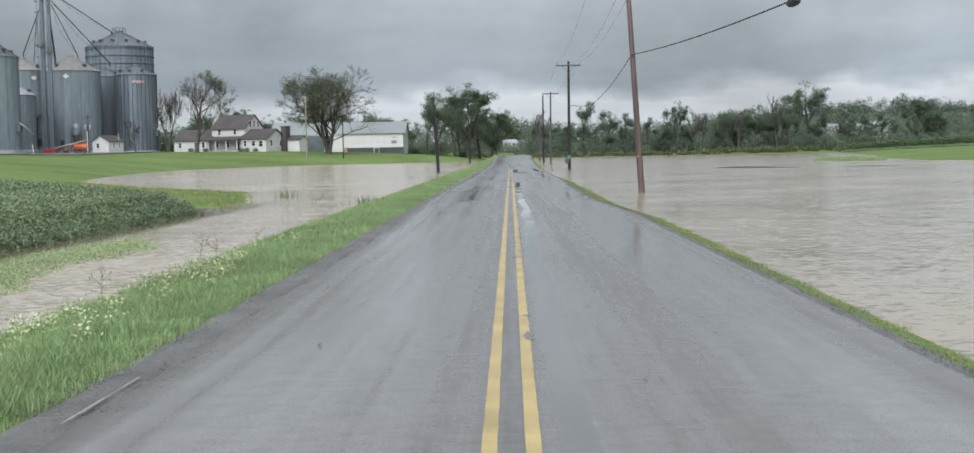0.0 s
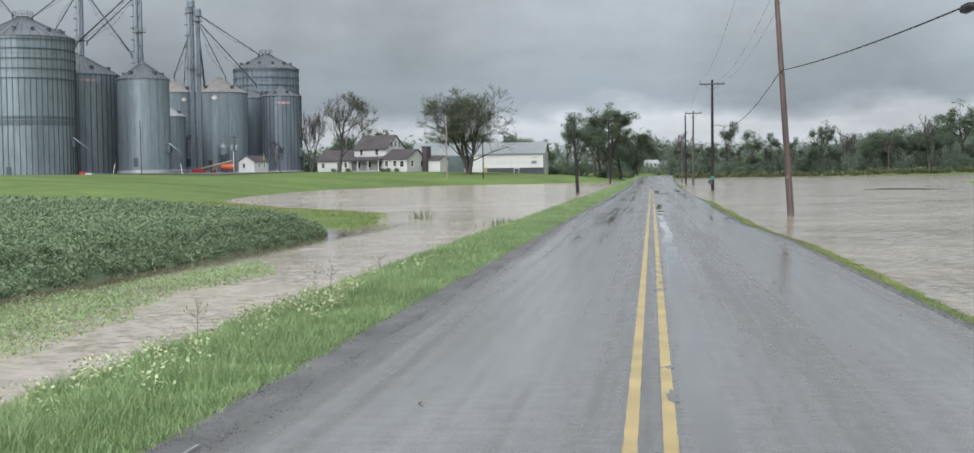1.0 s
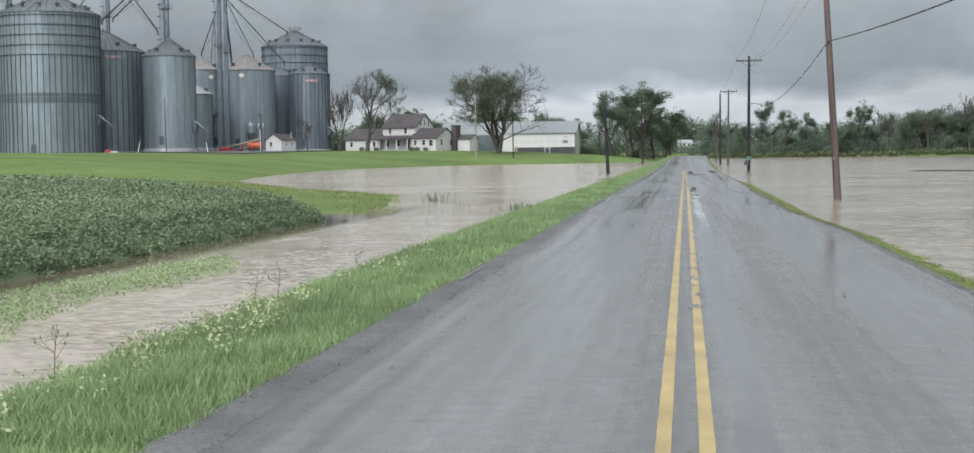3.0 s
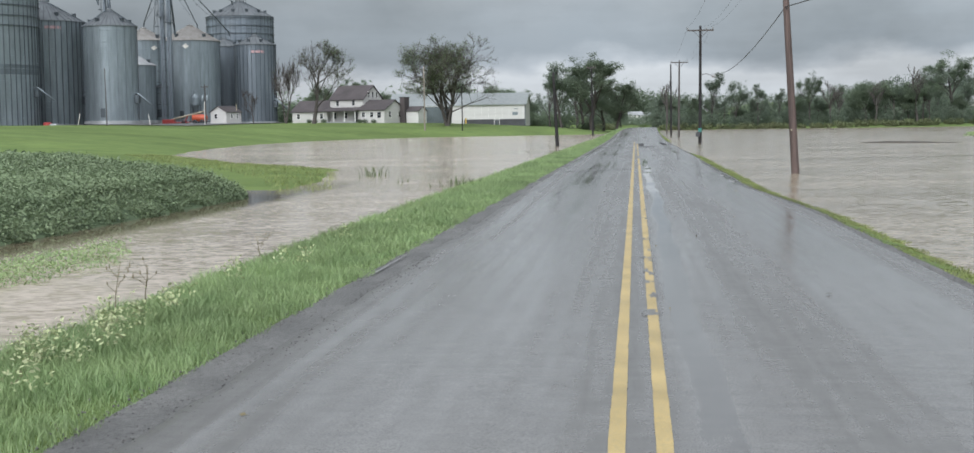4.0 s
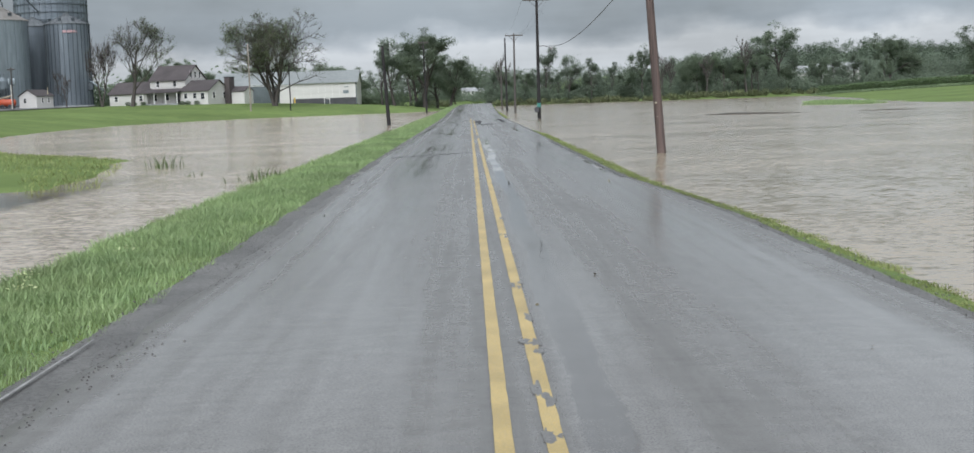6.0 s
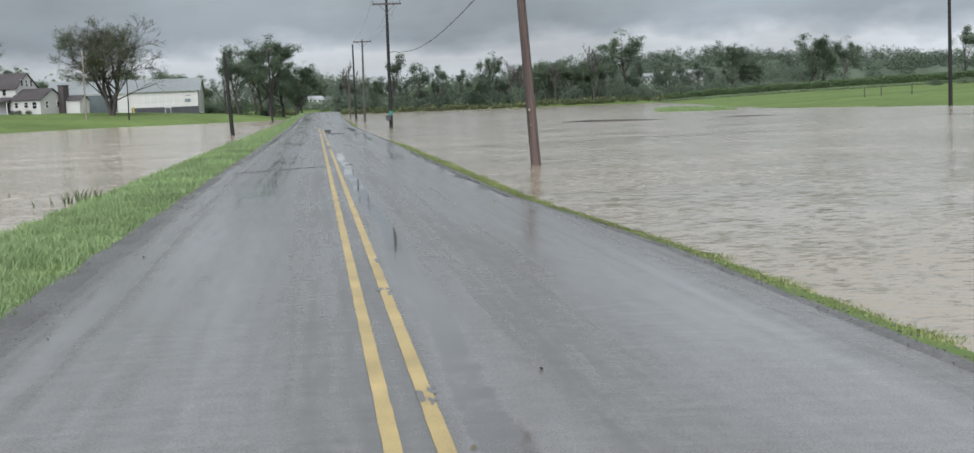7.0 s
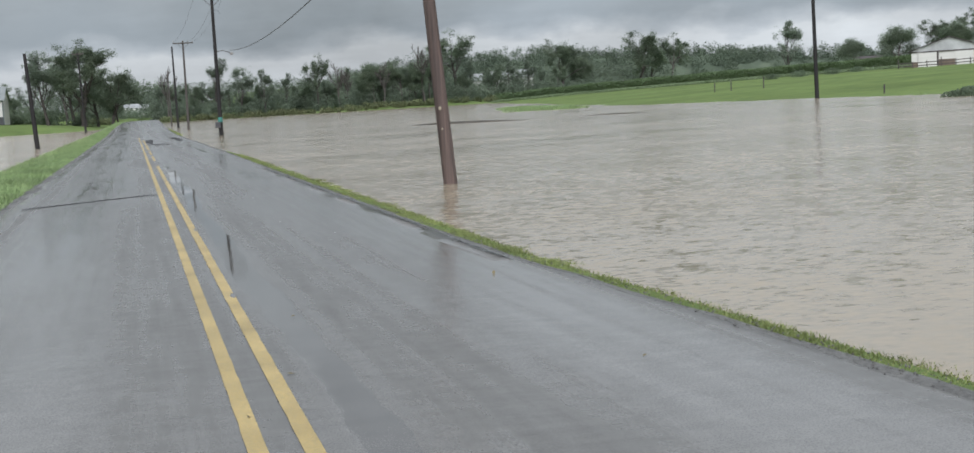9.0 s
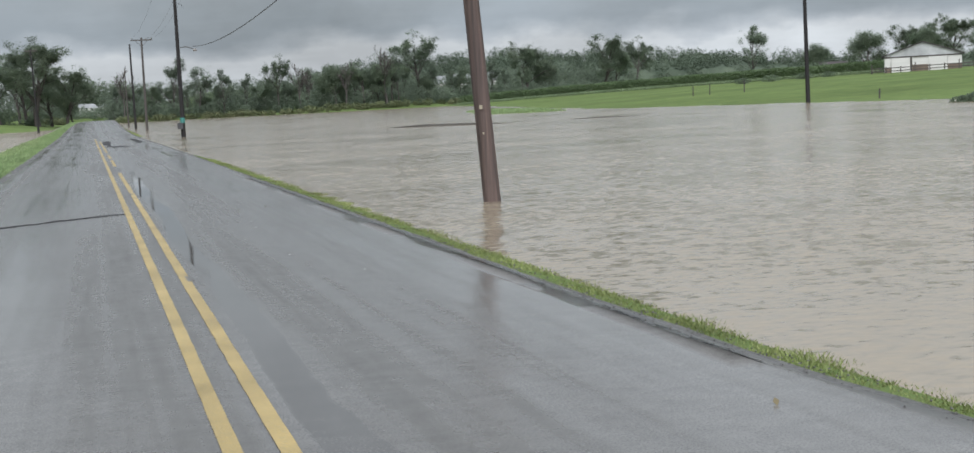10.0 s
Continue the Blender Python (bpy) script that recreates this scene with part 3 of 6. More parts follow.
def ground_z(x, y):
    """Height of the ground, also under the flood."""
    x, y = np.asarray(x, dtype=float), np.asarray(y, dtype=float)
    w = water_z(y)
    z = w - 0.75
    ragged = 0.9 * np.sin(x * 0.7 + 1.3 * np.sin(y * 0.31)) * np.sin(y * 0.53 + 0.7)
    far = smooth(2, 30, np.hypot(x, y - 40))
    d = inside(FARM, x, y) + 0.5 * ragged * far
    rise = 3.4 - 1.25 * smooth(-97, -114, x)
    bed = inside(BEANS, x, y)
    flat = np.clip(1 - np.maximum(-bed, 0) / 14, 0, 1)
    farm = rise * (1 - np.exp(-np.maximum(d, 0) / 24)) * (1 - flat) + flat * np.clip(d * 0.016 - 0.05, -0.1, 0.45)
    z = np.where(d > 0, w + farm, np.maximum(z, w + 0.10 * d))
    d = inside(ISLET, x, y) + 0.3 * ragged
    z = np.maximum(z, w + np.clip(0.12 * d, -0.75, -0.015))
    d = inside(PASTURE, x, y) + 1.8 * ragged
    z = np.maximum(z, w + np.where(d > 0, 4.4 * (1 - np.exp(-d / 80)), 0.05 * d))
    for s in SPITS:
        d = inside(s, x, y) + 3.2 * ragged - 1.0
        z = np.maximum(z, w + np.clip(0.05 * d, -0.75, 0.12))
    # land beyond the flood, and the wooded hill
    shore = 402 + 5 * np.sin(x * 0.05)
    d = y - shore
    z = np.maximum(z, w + np.where(d > 0, 2.2 * (1 - np.exp(-d / 30)), 0.03 * d))
    z = z + 11 * smooth(470, 640, y) * smooth(60, 130, x) * (1 - 0.75 * smooth(180, 420, x)) + 10 * smooth(700, 1500, y)
    # the road bank
    cut = 1 - 0.85 * np.exp(-((y - 118) / 26.0) ** 4)
    base = road_z(y)
    x = x - bend(y)
    left, right = -2.9 - x, x - 3.25 - edge_r(y)
    wl = water_z(y)
    bank_l = np.interp(left, [0, 0.5, 1.6], [-0.10, -0.09, -0.14])
    bank_l = np.where(left < 1.6, base + bank_l, (base - 0.14) + (wl - 0.03 - base + 0.14) * np.clip((left - 1.6) / 0.9, 0, 1.9))
    bank_r = (base - 0.10) + (wl - 0.03 - base + 0.10) * np.clip(right / (0.72 * cut), 0, 3.0)
    bank = np.where(x < 0, bank_l, bank_r)
    on = (x > ROAD_L - 0.03) & (x < ROAD_R + 0.03 + edge_r(y))
    bank = np.where(on, base - 0.18, bank)
    near = (x > -9) & (x < 7) & (y < 430)
    on &= y < 430
    z = np.where(near, np.maximum(bank, np.where(on, -9, z)), z)
    return np.where(on, base - 0.18, z)


def steps(pairs):
    out = []
    for a, b, s in pairs:
        out += list(np.arange(a, b, s))
    return np.array(out + [pairs[-1][1]])


gx = steps([(-900, -150, 25), (-150, -60, 4), (-60, -14, 1.2), (-14, -7, 0.35), (-7, -2.9, 0.14), (-2.9, 3.2, 6.1), (3.2, 5.2, 0.12), (5.2, 12, 0.8), (12, 110, 2.4), (110, 300, 7), (300, 900, 40)])
gx = np.sort(np.concatenate([gx[(gx < ROAD_L - 0.05) | (gx > ROAD_R + 0.05)], [ROAD_L - 0.05, ROAD_L, ROAD_R, ROAD_R + 0.05]]))
gy = steps([(-60, 0, 5), (0, 50, 0.5), (50, 120, 1.0), (120, 290, 2.5), (290, 480, 6), (480, 1500, 30), (1500, 4000, 250)])
GX, GY = np.meshgrid(gx, gy)
GX = GX + bend(GY) * np.clip(1 - (np.abs(GX) - 9) / 25, 0, 1)
GZ = ground_z(GX, GY)
nx, ny = len(gx), len(gy)
quad = (np.arange(ny - 1)[:, None] * nx + np.arange(nx - 1)[None]).ravel()[:, None] + np.array([0, 1, nx + 1, nx])
ground = new("ground", bulk("ground", np.stack([GX, GY, GZ], -1).reshape(-1, 3), quad, GRASS_GROUND, True))
tagged(ground, "wet green farmland and low grassy banks", "ground", kind="structure")

# the flood: two sheets of silty water, one on each side of the road
for nm, x0, x1 in (("water_left", -420, ROAD_L + 0.3), ("water_right", ROAD_R - 0.3, 420)):
    ys = np.array([-60, 0, 60, 120, 200, 300, 420, 440])
    v = [(x, y, water_z(y)) for y in ys for x in (x0, x1)]
    sheet = new(nm, bulk(nm, v, [(2 * i, 2 * i + 1, 2 * i + 3, 2 * i + 2) for i in range(len(ys) - 1)], WATER_POND if x0 < -100 else WATER, True))
    tagged(sheet, "brown silty flood water with wind ripples", "water", kind="structure")

# ---- the road ----
ry = steps([(-60, 0, 4), (0, 90, 0.5), (90, 200, 1.5), (200, 430, 4)])
rx = np.concatenate([[-2.82, -2.7], np.arange(-2.5, 3.05, 0.25), [3.12, 3.22]])
jag = np.array([noise.noise((0, q * 0.9, 1)) + 0.6 * noise.noise((3, q * 3.1, 1)) for q in ry])
jag2 = np.array([noise.noise((9, q * 0.9, 4)) + 0.6 * noise.noise((7, q * 3.1, 4)) for q in ry])
RX, RY = np.meshgrid(rx, ry)
RX[:, 0] += 0.13 * jag - 0.30 * smooth(28, 50, ry)
RX[:, -1] += 0.07 * jag2 + edge_r(ry)
RX[:, -2] += edge_r(ry)
RZ = road_z(RY) + crown(RX) + 0.008 * wob(RX, RY, 0.45)
RX = RX + bend(RY)
k = len(rx)
top = np.stack([RX, RY, RZ], -1).reshape(-1, 3)
low_l, low_r = top[0::k] - [0.02, 0, 0.22], top[k - 1::k] - [-0.02, 0, 0.22]
m = len(ry)
faces = list(((np.arange(m - 1)[:, None] * k + np.arange(k - 1)[None]).ravel()[:, None] + np.array([0, 1, k + 1, k])))
n0 = m * k
faces += [(i * k, (i + 1) * k, n0 + i + 1, n0 + i) for i in range(m - 1)]
faces += [(i * k + k - 1, n0 + m + i, n0 + m + i + 1, (i + 1) * k + k - 1) for i in range(m - 1)]
road = new("road", bulk("road", np.concatenate([top, low_l, low_r]), faces, ASPHALT, True))
tagged(road, "straight two-lane country road of wet grey asphalt", "road", kind="structure")


def on_road(name, outline, mat, lift, label, category):
    """A thin ragged film or patch that follows the road's crown."""
    kit = Kit()
    n = len(outline)
    cx, cy = sum(p[0] for p in outline) / n, sum(p[1] for p in outline) / n
    ring = [(cx, cy)] + [(cx + (x - cx) * 0.5, cy + (y - cy) * 0.5) for x, y in outline] + list(outline)
    p = [(x, y, float(road_z(y) + crown(x)) + 0.008 * noise.noise((x * 0.45, y * 0.45, 3.1)) + lift * (1.0 if i <= n else 0.55)) for i, (x, y) in enumerate(ring)]
    f = [(0, 1 + i, 1 + (i + 1) % n) for i in range(n)] + [(1 + i, 1 + n + i, 1 + n + (i + 1) % n, 1 + (i + 1) % n) for i in range(n)]
    ob = new(name, kit.add(p, f).mesh(name, mat, True))
    return tagged(ob, label, category, kind="structure")


def blot(cx, cy, rx_, ry_, seed, n=26, rag=0.35):
    out = []
    for i in range(n):
        a = 6.28319 * i / n
        q = 1 + rag * noise.noise((math.cos(a) * 1.7 + seed, math.sin(a) * 1.7, seed * 0.7)) + 0.5 * rag * noise.noise((math.cos(a) * 5 + seed, math.sin(a) * 5, 2.2))
        out.append((cx + rx_ * q * math.cos(a), cy + ry_ * q * math.sin(a)))
    return out


# double yellow line, with ragged worn edges
def stripe(name, x, y0, y1, seed):
    ys = np.arange(y0, y1, 0.22)
    w = 0.046
    kit = Kit()
    p = []
    for q in ys:
        e0, e1 = 0.006 * noise.noise((seed, q * 3, 0)), 0.006 * noise.noise((seed + 5, q * 3, 0))
        zz = float(road_z(q)) + 0.005 + 0.008 * noise.noise((x * 0.45, q * 0.45, 3.1))
        xb = x + float(bend(q))
        p += [(xb - w + e0, q, zz + float(crown(x))), (xb + w + e1, q, zz + float(crown(x)))]
    kit.add(p, [(2 * i, 2 * i + 1, 2 * i + 3, 2 * i + 2) for i in range(len(ys) - 1)])
    return tagged(new(name, kit.mesh(name, YELLOW, True)), "worn yellow centre line on wet asphalt", "road marking", kind="structure")


stripe("centre_line", -0.125, -40, 142, 1)
for a, b in ((-40, 74.0), (79.5, 86.5), (88.0, 94.5), (97.5, 128)):
    stripe("centre_line", 0.125, a, b, 7)
# sealant and lost paint across the right-hand line
r = random.Random(5)
spots = [(9.3, 0.5), (10.6, 0.25), (18.4, 0.35), (19.6, 0.5), (20.7, 0.3), (21.6, 0.55), (23.1, 0.4), (24.4, 0.35), (26.2, 0.5), (30.5, 0.3), (33, 0.4), (41, 0.3), (48, 0.5), (63, 0.8)]
for i, (q, long) in enumerate(spots):
    for j in range(3):
        on_road("bare_spot", blot(0.125 + r.choice((-0.034, 0.03, 0.036)) + r.uniform(-0.008, 0.008), q + r.uniform(-0.5, 0.5) * long, r.uniform(0.018, 0.034) * (1.35 if q < 11 or 18 < q < 26 else 1.0), long * r.uniform(0.16, 0.42), i * 3.3 + j, n=22, rag=0.95), ASPHALT, 0.008, "dark bare spot in the worn yellow line", "road patch")
# one tar seam across the left lane, two pothole patches
seam = [(-2.75 + 0.125 * i, 56.1 + 0.055 * i + 0.05 * math.sin(i * 1.7)) for i in range(22)]
on_road("tar_seam", seam + [(x, y + 0.26 + 0.09 * math.sin(x * 9)) for x, y in reversed(seam)], TAR, 0.006, "dark tar seam across the asphalt", "road seam")
on_road("tar_patch", blot(0.45, 122, 0.24, 6.5, 2.1, rag=0.8), TAR, 0.012, "dark broken pothole patch in the road", "road patch")
on_road("tar_patch", blot(0.85, 110, 0.4, 1.8, 3.7, rag=0.8), TAR, 0.012, "dark broken pothole patch in the road", "road patch")
on_road("tar_patch", blot(2.45, 127, 0.26, 8.0, 5.4, rag=0.8), TAR, 0.012, "dark broken pothole patch in the road", "road patch")
# gravel shoulder along the left edge, thin on the right
for nm, xs, sd in (("gravel_shoulder", (-3.42, -3.2, -2.95, -2.66), 2), ("gravel_shoulder", (3.1, 3.2, 3.27, 3.34), 8)):
    ys = steps([(-40, 90, 0.5), (90, 300, 3)])
    p = []
    for q in ys:
        j = 0.10 * noise.noise((sd, q * 0.8, 2)) + 0.06 * noise.noise((sd, q * 2.9, 5))
        for i, x in enumerate(xs):
            edge = i == (0 if xs[0] < 0 else 3)
            inner = i == (3 if xs[0] < 0 else 0)
            zz = float(road_z(q)) + (float(crown(x)) - 0.03 if inner else -0.052 - 0.012 * (abs(x) - 3.0) / 0.4 - (0.08 if edge else 0)) + 0.008 * noise.noise((x * 5, q * 5, 0))
            p.append((x + float(bend(q)) + (float(edge_r(q)) if x > 0 else 0.0) + (j if edge else 0.5 * j), q, zz))
    f = [(i * 4 + c, i * 4 + c + 1, i * 4 + c + 5, i * 4 + c + 4) for i in range(len(ys) - 1) for c in range(3)]
    sh = new(nm, Kit().add(p, f).mesh(nm, GRAVEL, True))
    tagged(sh, "narrow strip of dark wet gravel beside the asphalt", "road shoulder", kind="structure")

# a low bar of dark silt just breaking the flood
for bars in ([(19.6, 127.0), (21.6, 124.6), (24.0, 122.2), (26.8, 120.2)], [(31, 122), (33.5, 121), (36, 120.5)]):
    kit = Kit()
    kit.path([(x, y, float(water_z(y)) - 0.03) for x, y in bars], [0.05, 0.2, 0.18, 0.04][:len(bars)] if len(bars) > 3 else [0.04, 0.12, 0.04], 8)
    tagged(new("silt_bar", kit.mesh("silt_bar", SILT, True)), "low dark bar of silt and debris in the flood", "silt bar", kind="structure")

# short thin pale strips on the broken left rim
for y0, y1, xa, xb in ((46.0, 51.2, -2.95, -2.87), (21.6, 24.4, -3.09, -3.1), (5.6, 7.6, -2.9, -2.9)):
    ys = np.arange(y0, y1, 0.2)
    p = []
    for q_ in ys:
        t_ = (q_ - y0) / (y1 - y0)
        e = max(0.002, 0.013 * (0.7 + 0.9 * noise.noise((4, q_ * 1.4, 2))) * min(1.0, 6 * t_, 6 * (1 - t_)))
        mid_ = xa + (xb - xa) * t_ + 0.01 * noise.noise((8, q_ * 2, 1))
        p += [(s_, q_, float(road_z(q_)) - 0.052 + 0.022) for s_ in (mid_ - e, mid_ + e)]
    tagged(new("edge_line", Kit().add(p, [(2 * j, 2 * j + 1, 2 * j + 3, 2 * j + 2) for j in range(len(ys) - 1)]).mesh("edge_line", EDGE_STRIP, True)), "thin broken pale line on gravel", "road marking", kind="structure")

# bits of debris on the asphalt
n = 46
lx_, ly_ = rng.uniform(-2.6, 3.0, n), 6 + 60 * rng.random(n) ** 1.3
v, f = leaf_quads(np.stack([lx_, ly_, road_z(ly_) + crown(lx_) + 0.014], 1), rng.uniform(0.02, 0.06, n), 3.0)
tagged(new("road_debris", bulk("road_debris", v, f, DRY)), "small dark bits of debris on wet asphalt", "debris", kind="stuff")

# gravel yard round the grain bins
yard_x, yard_y = np.meshgrid(np.linspace(-150, -78, 40), np.linspace(231, 312, 30))
yard_y = yard_y + 1.5 * np.sin(yard_x * 0.3) - (yard_x + 100) * 0.03
yz = ground_z(yard_x, yard_y) + 0.13
kk = 40
yard = new("gravel_yard", bulk("gravel_yard", np.stack([yard_x, yard_y, yz], -1).reshape(-1, 3), (np.arange(29)[:, None] * kk + np.arange(kk - 1)[None]).ravel()[:, None] + np.array([0, 1, kk + 1, kk]), GRAVEL, True))
tagged(yard, "brown-grey gravel yard round the grain bins", "yard", kind="structure")


def gz(x, y):
    return float(ground_z(np.array([x]), np.array([y]))[0])


# ---- grass, weeds and the bean field ----
def turf(name, x, y, tall, wide, mat, label, lean=0.45, sink=0.02):
    z = ground_z(x, y) - sink
    v, f = blades(x, y, z, tall, wide, lean)
    ob = new(name, bulk(name, v, f, mat))
    return tagged(ob, label, "grass", kind="stuff")


def scatter(n, x0, x1, y0, y1):
    return rng.uniform(min(x0, x1), max(x0, x1), n), rng.uniform(y0, y1, n)


def verge(parts, x0, x1, tall0, mat, name, label, rim=3.4):
    xs, ys, ts, ws = [], [], [], []
    for y0, y1, per in parts:
        n = int(abs(x1 - x0) * (y1 - y0) * per)
        x, y = scatter(n, x0, x1, y0, y1)
        edge = 0.16 * np.array([noise.noise((0, q * 0.7, 5)) for q in y])
        far = np.abs(x) - rim
        keep = (far + edge > 0.18) & (rng.random(n) < 0.25 + 0.75 * np.clip((far + edge) / 0.5, 0, 1))
        clump = 0.65 + 0.55 * np.array([noise.noise((a * 1.3, q * 1.3, 0)) for a, q in zip(x, y)])
        t = tall0 * clump * rng.uniform(0.6, 1.3, n) * (0.55 + 0.6 * np.clip(far / 1.2, 0, 1))
        xs.append(x[keep]), ys.append(y[keep]), ts.append(t[keep])
        ws.append(rng.uniform(0.0048, 0.0095, keep.sum()) * (1 + (max(y0, 0) / 25.0)))
    xs, ys = np.concatenate(xs), np.concatenate(ys)
    return turf(name, xs + bend(ys) + np.where(xs > 0, edge_r(ys), 0), ys, np.concatenate(ts), np.concatenate(ws), mat, label)


verge([(-6, 4, 150), (4, 24, 1700), (24, 50, 900), (50, 100, 300), (100, 310, 60)], -3.1, -5.5, 0.22, BLADE, "grass_verge", "long wet green grass on the road bank", 2.98)
verge([(6, 20, 700), (20, 62, 1500), (62, 86, 420), (148, 290, 90)], 3.1, 4.05, 0.075, BLADE_DULL, "grass_verge", "short yellow-green grass strip above the water", 2.99)
# flooded grass islet and the low spit by the field corner
for poly, n, tall, mat in ((ISLET, 9000, 0.03, BLADE), ([(-12.2, 60), (-9.6, 48), (-10.2, 45), (-11, 46), (-14, 55), (-22, 69), (-34, 92), (-35, 102), (-29, 92), (-22, 79), (-17, 72), (-14, 67)], 15000, 0.08, BLADE_DULL)):
    px, py = [p[0] for p in poly], [p[1] for p in poly]
    x, y = scatter(n * 3, min(px), max(px), min(py), max(py))
    d = inside(poly, x, y) + 0.35 * np.array([noise.noise((a * 0.9, q * 0.9, 9)) for a, q in zip(x, y)])
    keep = d > 0.05
    x, y = x[keep][:n], y[keep][:n]
    turf("flooded_grass", x, y, tall * rng.uniform(0.5, 1.3, len(x)) + 0.05, rng.uniform(0.012, 0.03, len(x)), mat, "short green grass half drowned by flood water", 0.6)
# drowned grass along the pasture's shore and over its spit
x, y = scatter(60000, 34, 66, 120, 230)
d = np.maximum(inside(SPITS[0], x, y), -np.abs(inside(PASTURE, x, y))) + 2.4 * np.array([noise.noise((a * 0.35, q * 0.16, 9)) + 0.6 * noise.noise((a * 1.1, q * 0.5, 4)) for a, q in zip(x, y)])
keep = d > 0.9
x, y = x[keep][:9000], y[keep][:9000]
turf("shore_grass", x, y, rng.uniform(0.08, 0.26, len(x)) + np.clip(water_z(y) - ground_z(x, y), 0, 0.6), rng.uniform(0.05, 0.12, len(x)), BLADE, "short bright grass half drowned at the pasture's edge", 0.5)
# reeds: one tuft standing in the pond, one on the bank, dark weeds
for x0, y0, n, s, t in ((-10.3, 58, 36, 0.22, 0.5), (-5.6, 49, 60, 0.35, 0.34), (-8.2, 52, 8, 0.2, 0.2)):
    x, y = x0 + rng.normal(0, s, n), y0 + rng.normal(0, s * 1.5, n)
    turf("reed_tuft", x, y, t * rng.uniform(0.6, 1.3, n) + np.maximum(0, water_z(y) - ground_z(x, y)), rng.uniform(0.02, 0.04, n), REED, "dark reed tuft standing in shallow flood water", 0.3)
# pale leafy weeds in the bank grass
wx, wy = [], []
for i in range(62):
    cy = float(rng.choice([rng.normal(17, 3.4), rng.normal(11, 2.0), rng.uniform(8, 32)], p=[0.6, 0.28, 0.12]))
    cx = float(np.clip(-4.65 + rng.normal(0, 0.36), -5.05, -4.0))
    n = int(rng.integers(15, 70))
    wx.append(cx + rng.normal(0, 0.06, n)), wy.append(cy + rng.normal(0, 0.08, n))
wx, wy = np.concatenate(wx), np.concatenate(wy)
wz_ = ground_z(wx, wy) + rng.uniform(0.12, 0.33, len(wx))
v, f = leaf_quads(np.stack([wx, wy, wz_], 1), rng.uniform(0.02, 0.05, len(wx)), 0.5)
tagged(new("pale_weeds", bulk("pale_weeds", v, f, FLOWER)), "pale cream-green flowering weeds among bank grass", "weeds", kind="stuff")
# small pale leaves floating and standing over the drowned islet
x, y = scatter(34000, -10.2, -6.9, 4, 29)
d = inside(ISLET, x, y) + 0.5 * np.array([noise.noise((a * 0.8, q_ * 0.8, 9)) for a, q_ in zip(x, y)])
keep = d > rng.uniform(0.0, 1.0, len(x))
x, y = x[keep], y[keep]
v, f = leaf_quads(np.stack([x, y, water_z(y) + rng.uniform(0.0, 0.10, len(x))], 1), rng.uniform(0.025, 0.055, len(x)), 0.8)
tagged(new("drowned_weeds", bulk("drowned_weeds", v, f, BLADE)), "low yellow-green weeds half under flood water", "weeds", kind="stuff")
# loose stones of the shoulder
n = 12000
x = np.where(rng.random(n) < 0.76, rng.normal(-3.0, 0.19, n), rng.normal(3.27, 0.06, n))
y = 6 + 64 * rng.random(n) ** 1.6
x = np.where(x > 0, x + edge_r(y), x)
sz = rng.uniform(0.004, 0.011, n)
o6 = np.array([(1, 0, 0), (0, 1, 0), (-1, 0, 0), (0, -1, 0), (0, 0, 0.8), (0, 0, -0.8)])
v = np.stack([x, y, road_z(y) + np.where((x > -2.8) & (x < 3.25), crown(x), -0.056)], 1)[:, None] + o6[None] * sz[:, None, None] * rng.uniform(0.6, 1.4, (n, 6, 1))
f = np.arange(n)[:, None, None] * 6 + np.array([(0, 1, 4), (1, 2, 4), (2, 3, 4), (3, 0, 4), (1, 0, 5), (2, 1, 5), (3, 2, 5), (0, 3, 5)])[None]
STONE = material("shoulder_stone", (0.13, 0.125, 0.12), (0.07, 0.068, 0.066), rough=0.5, island=0.5)
tagged(new("shoulder_stones", bulk("shoulder_stones", v.reshape(-1, 3), f.reshape(-1, 3), STONE)), "loose dark stones along the road's edge", "gravel", kind="stuff")
# dry weed stalks over the bank
for x0, y0, h0 in ((-5.2, 19.2, 0.62), (-5.0, 19.5, 0.5), (-5.3, 14.2, 0.55), (-5.25, 24.6, 0.45)):
    st = thing("dry_weed", x0, y0, gz(x0, y0), "thin dry brown weed stalk on the bank", "weed", "dry weeds")
    stem = Kit()
    top_ = (r.uniform(-0.08, 0.08), 0.05, h0)
    stem.path([(0, 0, -0.03), (top_[0] * 0.3, 0.01, h0 * 0.5), top_], [0.006, 0.005, 0.003], 5)
    part("stem", stem, DRY, st)
    heads = Kit()
    for i in range(7):
        q = h0 * r.uniform(0.45, 0.95)
        e = (r.uniform(-0.14, 0.14), r.uniform(-0.1, 0.1), q + r.uniform(0.05, 0.14))
        heads.path([(top_[0] * q / h0, 0.02, q), e], [0.003, 0.002], 4)
        heads.tube(e, (e[0], e[1], e[2] + 0.04), 0.009, 0.002, 5)
    part("seed_heads", heads, DRY, st)

